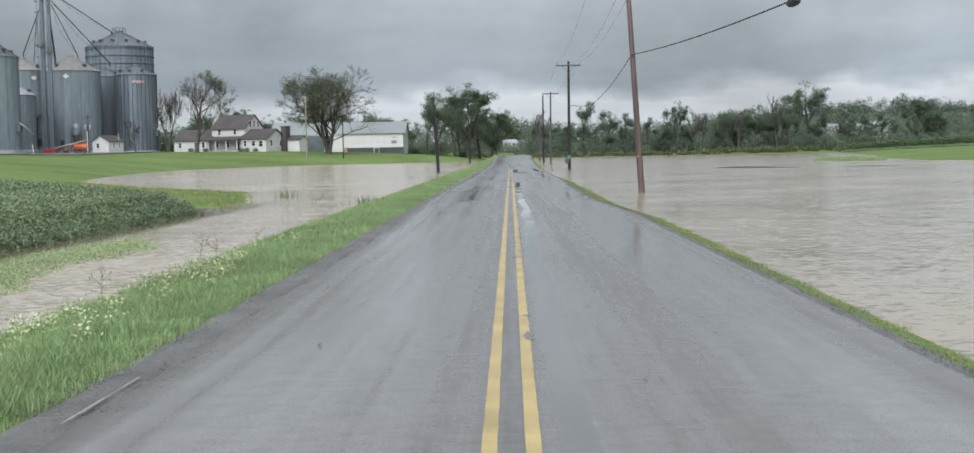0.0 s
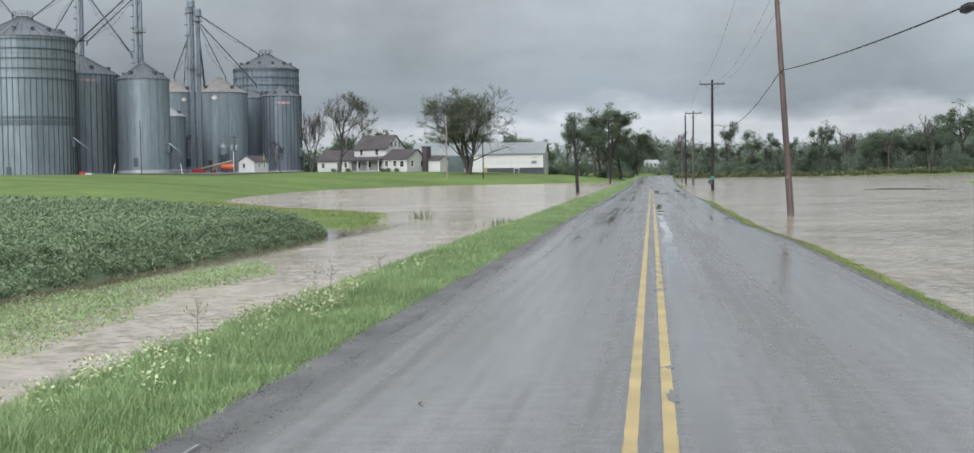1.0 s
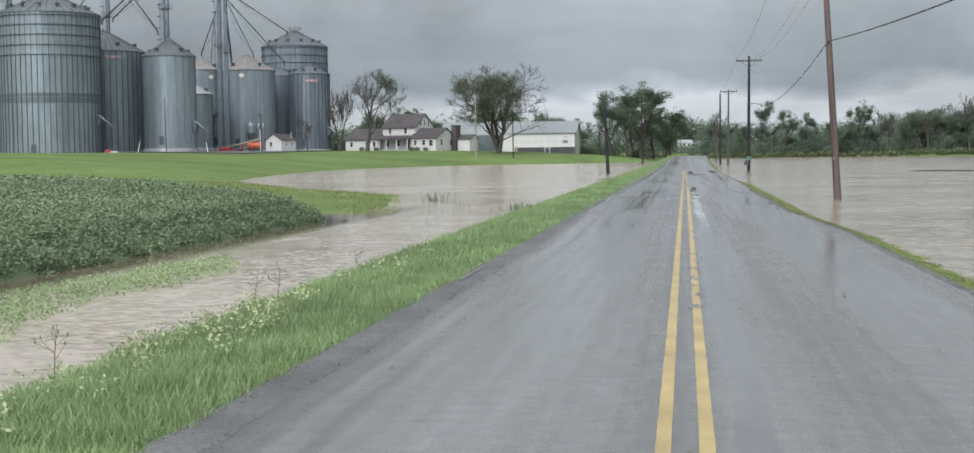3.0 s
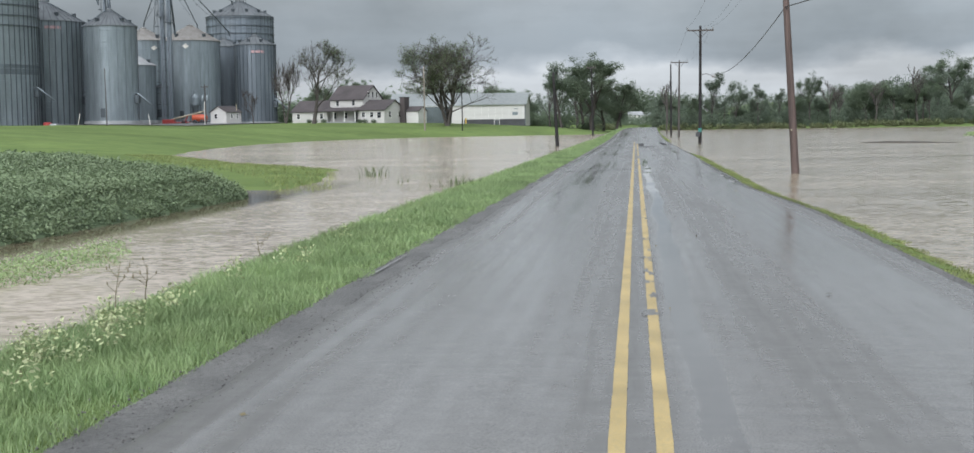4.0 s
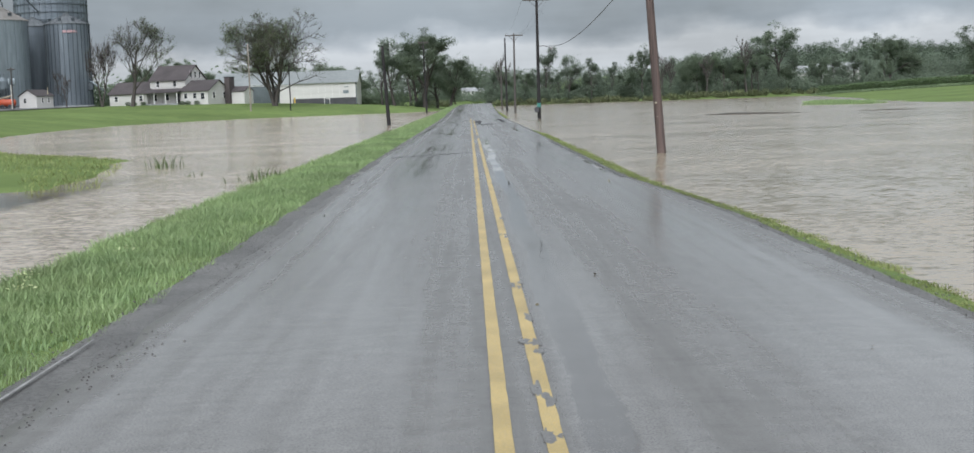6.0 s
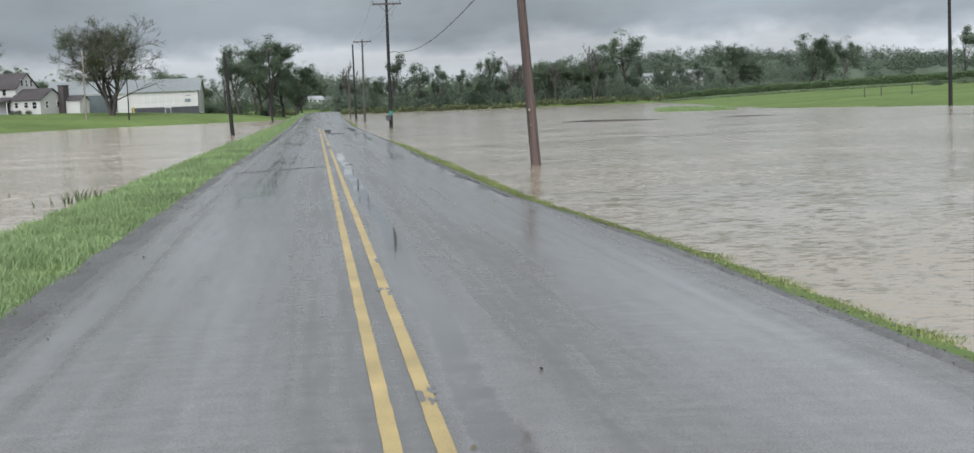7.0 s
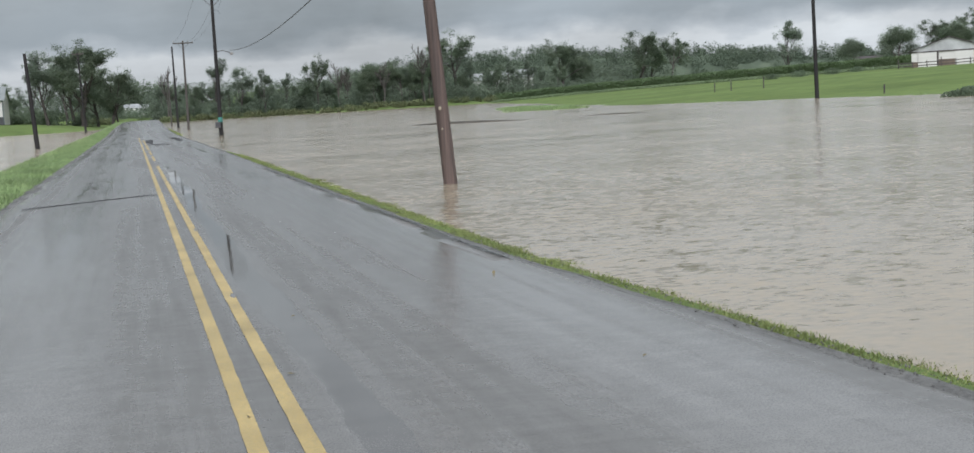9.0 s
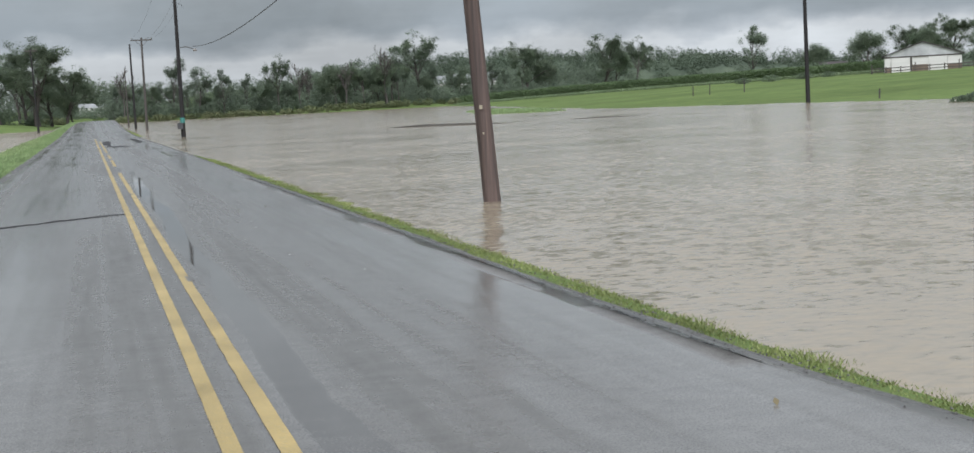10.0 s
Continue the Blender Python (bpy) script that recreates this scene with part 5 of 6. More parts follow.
def spout(a, b, r=0.16):
    """A grain spout with a hanging truss wire under it."""
    o = Vector(a)
    s = thing("grain_spout", *a, "sloping steel grain spout from an elevator leg", "grain spout", "grain spouts")
    d = Vector(b) - o
    part("pipe", Kit().tube((0, 0, 0), d, r, r, 8), STEEL_RIB, s, smooth=True)
    n = d.cross(Vector((0, 1, 0))).normalized()
    n = n if n.z < 0 else -n
    mid = d * 0.5 + n * min(1.2, d.length * 0.09)
    part("truss_wire", Kit().path([(0, 0, 0), mid, d], [0.03] * 3, 4), WIRE, s)
    for t in (0.35, 0.5, 0.65):
        part("strut", Kit().tube(d * t, d * t + n * min(1.2, d.length * 0.09) * 1.1, 0.03, 0.03, 4), STEEL_RIB, s)
    part("elbow", Kit().tube(d * 0.97, d + Vector((0, 0, -0.7)), r * 1.25, r * 1.25, 8), STEEL_RIB, s)


spout((-99.5, 286, 38.4), (-99.4, 331, 33.6), 0.11)
spout((-99.2, 286, 36.4), (-95.5, 315, 24.8), 0.11)
spout((-101.6, 286, 35.1), (-109.7, 297, 25.9), 0.11)
spout((-102.5, 286, 33.0), (-104.6, 289.5, 24.0), 0.07)
spout((-99.2, 286, 35.7), (-97.9, 299, 25.4), 0.09)
spout((-99.7, 285.6, 35.7), (-99.0, 287, 23.3), 0.2)
spout((-107.0, 266, 41), (-117.6, 261.5, 30.0), 0.17)
spout((-105.8, 266, 40.5), (-115.6, 262.5, 30.5), 0.13)
spout((-116.9, 264, 42), (-104.6, 259.5, 27.4), 0.17)
spout((-117.6, 263.5, 43), (-119.0, 245, 33.6), 0.13)
spout((-117.9, 264, 41), (-115.8, 248.5, 31.6), 0.13)
spout((-140.4, 268, 45), (-122.2, 244, 34.2), 0.14)
spout((-140.4, 268, 43), (-126.4, 246, 32.4), 0.14)
spout((-105.0, 266, 29.8), (-102.4, 260, 25.9), 0.11)

# ---- the farm's buildings ----
def window(parent, x, z, w, h, y=0.0, side=False):
    """A framed sash window standing 3 cm proud of a wall that faces -y (or +x)."""
    def bx(a0, a1, d0, d1, z0, z1, c=0.0):
        return Kit().box(a0, a1, y - d1, y - d0, z0, z1, c) if not side else Kit().box(y + d0, y + d1, a0, a1, z0, z1, c)
    frame_ = Kit()
    for q in (bx(x - w / 2 - 0.09, x + w / 2 + 0.09, 0.004, 0.07, z + h, z + h + 0.1), bx(x - w / 2 - 0.12, x + w / 2 + 0.12, 0.004, 0.11, z - 0.09, z),
              bx(x - w / 2 - 0.09, x - w / 2, 0.004, 0.07, z, z + h), bx(x + w / 2, x + w / 2 + 0.09, 0.004, 0.07, z, z + h), bx(x - w / 2, x + w / 2, 0.012, 0.05, z + h / 2 - 0.03, z + h / 2 + 0.03)):
        frame_.add(q.v, q.f)
    o = part("window", frame_, TRIM, parent)
    part("pane", bx(x - w / 2, x + w / 2, 0.006, 0.02, z, z + h), GLASS, o)
    return o


def gable(parent, x0, x1, y0, y1, z0, eave, ridge, wall, roof, along="x", over=0.35, thick=0.16):
    """A gabled block: walls with their gables, two roof slabs with thickness."""
    k = Kit()
    if along == "x":
        ym = (y0 + y1) / 2
        p = [(x0, y0, z0), (x1, y0, z0), (x1, y1, z0), (x0, y1, z0), (x0, y0, eave), (x1, y0, eave), (x1, y1, eave), (x0, y1, eave), (x0, ym, ridge), (x1, ym, ridge)]
        f = [(0, 1, 5, 4), (1, 2, 6, 9, 5), (2, 3, 7, 6), (3, 0, 4, 8, 7)]
        a, b = (ridge - eave) / (ym - y0), over
        slabs = [[(x0 - over, y0 - b, eave - a * b), (x1 + over, y0 - b, eave - a * b), (x1 + over, ym, ridge), (x0 - over, ym, ridge)],
                 [(x1 + over, y1 + b, eave - a * b), (x0 - over, y1 + b, eave - a * b), (x0 - over, ym, ridge), (x1 + over, ym, ridge)]]
    else:
        xm = (x0 + x1) / 2
        p = [(x0, y0, z0), (x1, y0, z0), (x1, y1, z0), (x0, y1, z0), (x0, y0, eave), (x1, y0, eave), (x1, y1, eave), (x0, y1, eave), (xm, y0, ridge), (xm, y1, ridge)]
        f = [(0, 1, 5, 8, 4), (1, 2, 6, 5), (2, 3, 7, 9, 6), (3, 0, 4, 7)]
        a, b = (ridge - eave) / (xm - x0), over
        slabs = [[(x0 - b, y1 + over, eave - a * b), (x0 - b, y0 - over, eave - a * b), (xm, y0 - over, ridge), (xm, y1 + over, ridge)],
                 [(x1 + b, y0 - over, eave - a * b), (x1 + b, y1 + over, eave - a * b), (xm, y1 + over, ridge), (xm, y0 - over, ridge)]]
    w = part("wall", k.add(p, f), wall, parent)
    for s in slabs:
        up_ = [(q[0], q[1], q[2] + thick) for q in s]
        lo = [(q[0], q[1], q[2] + 0.01) for q in s]
        part("roof", Kit().add(up_ + lo, [(0, 1, 2, 3), (7, 6, 5, 4), (0, 4, 5, 1), (1, 5, 6, 2), (2, 6, 7, 3), (3, 7, 4, 0)]), roof, parent)
    return w


# farmhouse: two storeys between a low wing and a gabled ell, porch in front
hz = 3.15
house = thing("farmhouse", -54.1, 291, hz, "white two-storey farmhouse with brown roof and low wings", "house", turn=-22)
gable(house, -6.6, 0, 0, 8.2, -0.6, 2.65, 4.75, SIDING, SHINGLE)
gable(house, -15.4, -6.6, 1.8, 9.6, -0.6, 5.1, 8.1, SIDING, SHINGLE, over=0.3)
gable(house, -25.0, -15.4, 0.6, 7.6, -0.6, 2.6, 4.9, SIDING, SHINGLE)
pr = Kit().add([(-15.7, -1.5, 2.55), (-6.5, -1.5, 2.55), (-6.5, 1.85, 3.35), (-15.7, 1.85, 3.35), (-15.7, -1.5, 2.4), (-6.5, -1.5, 2.4), (-6.5, 1.85, 3.2), (-15.7, 1.85, 3.2)], [(0, 1, 2, 3), (7, 6, 5, 4), (0, 4, 5, 1), (1, 5, 6, 2), (2, 6, 7, 3), (3, 7, 4, 0)])
part("porch_roof", pr, SHINGLE, house)
part("porch_floor", Kit().box(-15.5, -6.6, -1.4, 1.8, -0.6, 0.18, 0.03), ROOF_WHITE, house)
for q in (-15.2, -12.4, -9.6, -6.8):
    part("porch_post", Kit().box(q - 0.08, q + 0.08, -1.3, -1.14, 0.18, 2.45, 0.015), TRIM, house)
for q, z, w, h in ((-5.4, 1.1, 0.8, 1.05), (-3.2, 1.1, 0.8, 1.05), (-1.3, 0.9, 0.95, 1.25)):
    window(house, q, z, w, h)
for q, z in ((-9.2, 3.75), (-13.4, 3.75)):
    window(house, q, z, 0.75, 1.1, 1.8)
for q in (-14.2, -11.2):
    window(house, q, 0.9, 0.8, 1.3, 1.8)
for q in (-23.3, -19.0, -17.0):
    window(house, q, 0.95, 0.8, 1.05, 0.6)
for q, z in ((2.2, 1.0), (6.2, 1.0)):
    window(house, q, z, 0.95, 1.25, 0.0, True)
for q in (4.0, 5.6, 7.2):
    window(house, q, 5.5 if q != 5.6 else 5.6, 0.6, 1.2, -6.6, True)
door_ = part("door", Kit().box(-9.1, -8.1, 1.72, 1.796, 0.18, 2.3, 0.02), DARK_WALL, house)
part("handle", Kit().box(-8.25, -8.2, 1.66, 1.72, 1.15, 1.3), TRIM, door_)
chim = part("chimney", Kit().box(0.02, 1.25, 6.3, 8.4, -0.6, 5.3, 0.06), BRICK_DARK, house, "dark sooty brick chimney")
part("chimney_cap", Kit().box(-0.06, 1.33, 6.2, 8.5, 5.3, 5.45, 0.03), DARK_WALL, chim)
gable(house, 1.3, 4.4, 7.0, 10.5, -0.6, 2.3, 3.2, SIDING, SHINGLE, over=0.2)
for q in (-5.8, -4.4, -2.2, -14.5, -16.8, -18.4):
    bush = Kit()
    bx0 = q
    n = 420
    th = rng.normal(size=(n, 3))
    th /= np.linalg.norm(th, axis=1)[:, None]
    c = th * np.array([0.6, 0.45, 0.4]) * rng.uniform(0.75, 1.05, (n, 1)) + [0, 0, 0.38]
    c[:, 2] = np.maximum(c[:, 2], 0.03)
    v, f = leaf_quads(c, 0.16)
    wp = house.matrix_world @ Vector((bx0, -0.9 if q > -7 else -2.2, 0))
    bo = thing("shrub", wp.x, wp.y, gz(wp.x, wp.y), "small clipped dark green shrub by the house", "shrub", "house shrubs")
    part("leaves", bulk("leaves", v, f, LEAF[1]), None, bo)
    part("stem", Kit().path([(0, 0, -0.1), (0.02, 0, 0.25), (0.1, 0.05, 0.5)], [0.05, 0.04, 0.02], 6), BARK, bo)

# long white barn with a pale green roof
bzb = 2.75
barn = thing("long_barn", -24.6, 305, bzb, "long white metal barn with pale green roof", "barn")
gable(barn, -13.9, 0, 0, 13, -0.8, 4.05, 6.6, SIDING, ROOF_GREEN, over=0.4)
gable(barn, -31.2, -13.9, 1.2, 14, -0.8, 3.95, 6.75, SIDING, ROOF_GREEN, over=0.3)
part("plinth", Kit().box(-13.86, 0.03, -0.05, 0.3, -0.8, 0.72, 0.02), DARK_WALL, barn, "dark boarded base of the wall")
part("sliding_door", Kit().box(-23.0, -18.7, 1.02, 1.19, 0.0, 3.7, 0.03), DARK_DOOR, barn, "tall grey-green sliding door")
part("sliding_door", Kit().box(-18.5, -16.9, 1.02, 1.19, 0.0, 3.7, 0.03), DARK_DOOR, barn, "tall grey-green sliding door")
part("door_track", Kit().box(-24, -14.2, 0.98, 1.18, 3.72, 3.9, 0.02), TRIM, barn)
part("corner_trim", Kit().box(-0.14, 0.05, -0.07, 0.12, -0.7, 3.95, 0.01), DARK_DOOR, barn)
part("small_sign", Kit().box(-2.9, -1.7, -0.06, -0.004, 1.6, 2.3, 0.01), STEEL, barn, "grey board fixed to the wall")
part("vent_hood", Kit().box(-2.6, -1.7, -0.12, -0.004, 2.95, 3.1, 0.02), STEEL, barn)
part("red_board", Kit().box(-29.5, -28.6, 1.1, 1.19, 2.2, 2.4, 0.01), SIGN_RED, barn, "small red board")
for i in range(9):
    part("seam", Kit().box(-13.0 + 1.55 * i, -12.97 + 1.55 * i, -0.018, 0.01, 0.74, 3.95), TRIM, barn)
for q in (-48.2, -46.9):
    bl = thing("bollard", q, 298, gz(q, 298), "yellow steel bollard before the barn door", "bollard", "barn bollards")
    part("post", Kit().lathe([(0.16, -0.3), (0.16, 1.2), (0.12, 1.28), (0.0, 1.31)], 14), BOLLARD, bl, smooth=True)
    part("foot", Kit().lathe([(0.28, -0.2), (0.28, 0.05), (0.17, 0.08)], 14), ROOF_WHITE, bl)
bl2 = thing("bollard", -37.3, 299, gz(-37.3, 299), "yellow steel bollard before the barn door", "bollard", "barn bollards")
for c in bl.children:
    o = c.copy()
    scene.collection.objects.link(o)
    o.parent = bl2
# low yard things on the barn lawn
tank = thing("yard_hydrant", -30.2, 297, gz(-30.2, 297), "small white yard frame with a grey pump", "yard pump")
for q in (-0.55, 0.55):
    part("post", Kit().tube((q, 0, -0.2), (q, 0, 1.3), 0.05, 0.05, 8), TRIM, tank)
part("rail", Kit().tube((-0.6, 0, 1.1), (0.6, 0, 1.1), 0.04, 0.04, 8), TRIM, tank)
part("pump", Kit().box(-0.25, 0.25, -0.2, 0.2, -0.1, 0.75, 0.06), STEEL_RIB, tank)

# small white shed
shed = thing("garden_shed", -84.6, 276, 3.25, "small white shed with grey gable roof", "shed", turn=-25)
gable(shed, -4.4, 0, 0, 4.6, -0.4, 2.35, 3.5, SIDING, SHINGLE, along="y", over=0.25, thick=0.1)
window(shed, -2.9, 1.0, 0.7, 0.9)
part("door", Kit().box(-1.7, -0.85, -0.06, -0.004, 0.0, 1.95, 0.02), SIDING, shed)
window(shed, 1.6, 1.0, 0.5, 0.9, 0.0, True)
window(shed, 3.3, 1.0, 0.5, 0.9, 0.0, True)
part("vent_pipe", Kit().tube((-0.4, 3.6, 2.2), (-0.4, 3.6, 4.0), 0.1, 0.1, 8), TAN_STEEL, shed)

# white machine hall behind the huge bin
hall = thing("machine_hall", -158, 300, 3.9, "white machine hall with pale metal roof", "farm building")
gable(hall, -30, 0, 0, 24, -0.6, 5.4, 9.8, DULL_SIDING, ROOF_WHITE, over=0.3)
for q in (-25, -19, -13, -7):
    part("hall_door", Kit().box(q - 2, q + 2, -0.1, -0.004, 0, 4.6, 0.03), DULL_SIDING, hall)

# machinery by the bins: orange spray tank, red auger carriage, hopper, red fan
cart = thing("spray_tank", -91.5, 279.5, gz(-91.5, 279.5), "orange tank trailer parked by the grain bins", "farm trailer")
tk = Kit().path([(-1.7, 0, 1.25), (-1.55, 0, 1.25), (-1.2, 0, 1.25), (1.2, 0, 1.25), (1.55, 0, 1.25), (1.7, 0, 1.25)], [0.25, 0.6, 0.75, 0.75, 0.6, 0.25], 16)
part("tank", tk, ORANGE, cart, smooth=True)
part("frame", Kit().box(-2.2, 2.2, -0.55, -0.4, 0.42, 0.56).box(-2.2, 2.2, 0.4, 0.55, 0.42, 0.56).box(-2.2, -2.05, -0.55, 0.55, 0.42, 0.56), DARK_WALL, cart)
for q in (-0.8, 0.8):
    for s in (-0.85, 0.85):
        w = Kit().lathe([(0.2, -0.13), (0.42, -0.15), (0.47, -0.08), (0.47, 0.08), (0.42, 0.15), (0.2, 0.13)], 18)
        w.v = [(x + q, z + s, y + 0.45) for x, y, z in w.v]
        part("wheel", w, DARK_WALL, cart, smooth=True)
aug = thing("grain_auger", -96.5, 280, gz(-96.5, 280), "tan grain auger on a red wheeled frame", "auger")
part("tube", Kit().tube((-1.5, 0, 0.9), (5.6, 0.6, 2.6), 0.2, 0.2, 10), TAN_STEEL, aug, smooth=True)
part("carriage", Kit().tube((1.5, -0.8, 0.1), (2.2, 0, 1.7), 0.07, 0.07, 6).tube((1.5, 0.8, 0.1), (2.2, 0, 1.7), 0.07, 0.07, 6).tube((-0.6, -0.6, 0.25), (3.2, -0.6, 0.4), 0.08, 0.08, 6).tube((-0.6, 0.6, 0.25), (3.2, 0.6, 0.4), 0.08, 0.08, 6), RED, aug)
part("intake", Kit().box(-3.2, -0.6, -0.7, 0.7, 0.15, 1.0, 0.1), RED, aug, "red intake hopper")
for s in (-0.9, 0.9):
    w = Kit().lathe([(0.12, -0.1), (0.34, -0.11), (0.36, 0), (0.34, 0.11), (0.12, 0.1)], 16)
    w.v = [(x + 1.5, z + s, y + 0.36) for x, y, z in w.v]
    part("wheel", w, DARK_WALL, aug, smooth=True)
hop = thing("hopper_stand", -97.3, 294.2, 3.7, "grey steel hopper on legs by a bin", "hopper")
part("bin", Kit().lathe([(0.3, 2.6), (1.0, 3.8), (1.0, 5.4), (0.5, 6.2), (0.45, 7.0), (0, 7.05)], 14), STEEL, hop)
for sx in (-0.8, 0.8):
    for sy in (-0.8, 0.8):
        part("leg", Kit().tube((sx * 1.2, sy * 1.2, -0.1), (sx, sy, 4.0), 0.08, 0.08, 6), STEEL_RIB, hop)
fan = thing("bin_fan", -108.5, 243.2, gz(-108.5, 243.2), "red drying fan with pale duct by a bin", "fan")
part("housing", Kit().lathe([(0.4, 0.2), (0.75, 0.3), (0.75, 1.3), (0.4, 1.4), (0, 1.42)], 16), RED, fan)
part("duct", Kit().box(0.6, 2.0, -0.5, 0.5, 0.2, 1.1, 0.08), ROOF_WHITE, fan)
part("stand", Kit().box(-0.7, 2.0, -0.55, 0.55, -0.15, 0.2, 0.02), DARK_WALL, fan)
lbox = thing("conveyor_box", -131.6, 243.5, gz(-131.6, 243.5), "grey conveyor drive box beside the huge bin", "conveyor")
part("box", Kit().box(-1.1, 1.1, -0.9, 0.9, 0.3, 3.0, 0.1), STEEL_RIB, lbox)
part("chute", Kit().tube((-1.0, 0, 2.0), (-2.6, -0.4, 0.4), 0.25, 0.3, 8), STEEL, lbox)
part("foot", Kit().box(-1.2, 1.2, -1.0, 1.0, -0.3, 0.3, 0.03), DARK_WALL, lbox)
for x, y, s in ((-97.8, 232, 0.5), (-86.0, 236, -0.35)):
    gp = thing("guy_stake", x, y, gz(x, y), "short leaning pale stake on the farm lawn", "stake", "lawn stakes")
    part("stake", Kit().tube((0, 0, -0.2), (s, 0, 2.0), 0.07, 0.06, 7), SIGN_WHITE, gp)

# ---- pasture on the other side: horse barn and board fence, no animals ----
rz_ = gz(144, 246)
rb = thing("horse_barn", 135.7, 242.2, 2.45, "white open-fronted horse barn with pale gable", "barn", turn=-33)
rb.matrix_world = rb.matrix_world @ Matrix.Diagonal((0.81, 0.85, 0.86, 1))
W_, D_, EV, RD = 16.0, 22.0, 3.45, 6.0
part("back_wall", Kit().box(0, W_, D_ - 0.2, D_, -0.6, EV), SIDING, rb)
for q in (0.0, W_ - 0.2):
    part("side_wall", Kit().box(q, q + 0.2, 0.2, D_ - 0.2, -0.6, EV), SIDING, rb)
part("gable_wall", Kit().add([(-0.1, 0, EV - 0.25), (W_ + 0.1, 0, EV - 0.25), (W_ + 0.1, 0, EV), (W_ / 2, 0, RD), (-0.1, 0, EV), (-0.1, 0.2, EV - 0.25), (W_ + 0.1, 0.2, EV - 0.25), (W_ + 0.1, 0.2, EV), (W_ / 2, 0.2, RD), (-0.1, 0.2, EV)], [(0, 1, 2, 3, 4), (9, 8, 7, 6, 5), (0, 5, 6, 1)]), ROOF_WHITE, rb)
part("eave_beam", Kit().box(-0.1, W_ + 0.1, -0.12, -0.004, EV - 0.42, EV - 0.14, 0.02), FENCE, rb)
for a, b_ in ((-1, W_ / 2), (W_ + 1, W_ / 2)):
    s0, s1 = (-0.6, W_ / 2) if a < 0 else (W_ / 2, W_ + 0.6)
    za, zb_ = (EV - 0.15, RD + 0.04) if a < 0 else (RD + 0.04, EV - 0.15)
    part("roof", Kit().add([(s0, -0.5, za), (s1, -0.5, zb_), (s1, D_ + 0.4, zb_), (s0, D_ + 0.4, za), (s0, -0.5, za + 0.16), (s1, -0.5, zb_ + 0.16), (s1, D_ + 0.4, zb_ + 0.16), (s0, D_ + 0.4, za + 0.16)], [(3, 2, 1, 0), (4, 5, 6, 7), (0, 1, 5, 4), (1, 2, 6, 5), (2, 3, 7, 6), (3, 0, 4, 7)]), SHINGLE, rb, "brown edged roof slope")
part("front_panel", Kit().box(0, 1.3, -0.02, 0.16, 0.0, EV - 0.26, 0.02), SIDING, rb)
part("dark_board", Kit().box(0, 1.3, -0.05, -0.022, 0.0, 1.2, 0.01), TIMBER_BROWN, rb)
part("sliding_door", Kit().box(1.4, 5.3, -0.1, -0.02, 0.1, EV - 0.44, 0.02), SIDING, rb)
part("post", Kit().box(5.32, 5.7, -0.06, 0.2, -0.3, EV - 0.26, 0.02), FENCE, rb)
part("half_wall", Kit().box(5.75, 9.2, 0.0, 0.12, 0.0, 1.5, 0.02), TIMBER_BROWN, rb)
part("upper_panel", Kit().box(5.75, 9.2, 0.05, 0.15, 1.5, EV - 0.26, 0.02), SIDING, rb)
part("sliding_door", Kit().box(9.1, 13.0, -0.1, -0.02, 0.1, EV - 0.44, 0.02), SIDING, rb)
part("front_panel", Kit().box(13.05, W_, -0.02, 0.16, 1.4, EV - 0.26, 0.02), SIDING, rb)
part("half_wall", Kit().box(13.05, W_, 0.0, 0.12, 0.0, 1.4, 0.02), TIMBER_BROWN, rb)
part("stall_floor", Kit().box(0.1, W_ - 0.1, 0.1, D_ - 0.1, -0.6, 0.02), GRAVEL, rb)

ux, uy = math.cos(radians(-33)), math.sin(radians(-33))
f0 = Vector((131.0, 239.0))
for i in range(13):
    x, y = f0.x + ux * 2.4 * i, f0.y + uy * 2.4 * i
    pn = thing("board_fence", x, y, gz(x, y), "panel of dark weathered board fence", "fence", "paddock fence panels", -33)
    dz = gz(x + ux * 2.4, y + uy * 2.4) - gz(x, y)
    part("post", Kit().box(-0.09, 0.09, -0.09, 0.09, -0.4, 1.15 if i % 3 else 1.6, 0.02), FENCE, pn)
    for q in (0.3, 0.8):
        part("rail", Kit().add([(0.09, -0.12, q), (2.31, -0.12, q + dz), (2.31, -0.12, q + dz + 0.16), (0.09, -0.12, q + 0.16), (0.09, -0.07, q), (2.31, -0.07, q + dz), (2.31, -0.07, q + dz + 0.16), (0.09, -0.07, q + 0.16)], [(0, 1, 2, 3), (7, 6, 5, 4), (3, 2, 6, 7), (0, 4, 5, 1), (0, 3, 7, 4), (1, 5, 6, 2)]), FENCE, pn)
for x, y, h in ((69.0, 181, 1.2), (71.2, 181, 1.3), (71.6, 173, 1.35), (60.3, 128.6, 0.8)):
    fpst = thing("fence_post", x, y, gz(x, y), "lone dark wooden fence post in the pasture", "fence post", "pasture posts")
    part("post", Kit().tube((0, 0, -0.3), (0.03, 0, h), 0.075, 0.06, 8), FENCE, fpst)
    part("wire_staple", Kit().tube((-0.12, 0, h * 0.7), (0.12, 0, h * 0.7), 0.03, 0.03, 5), STEEL_RIB, fpst)

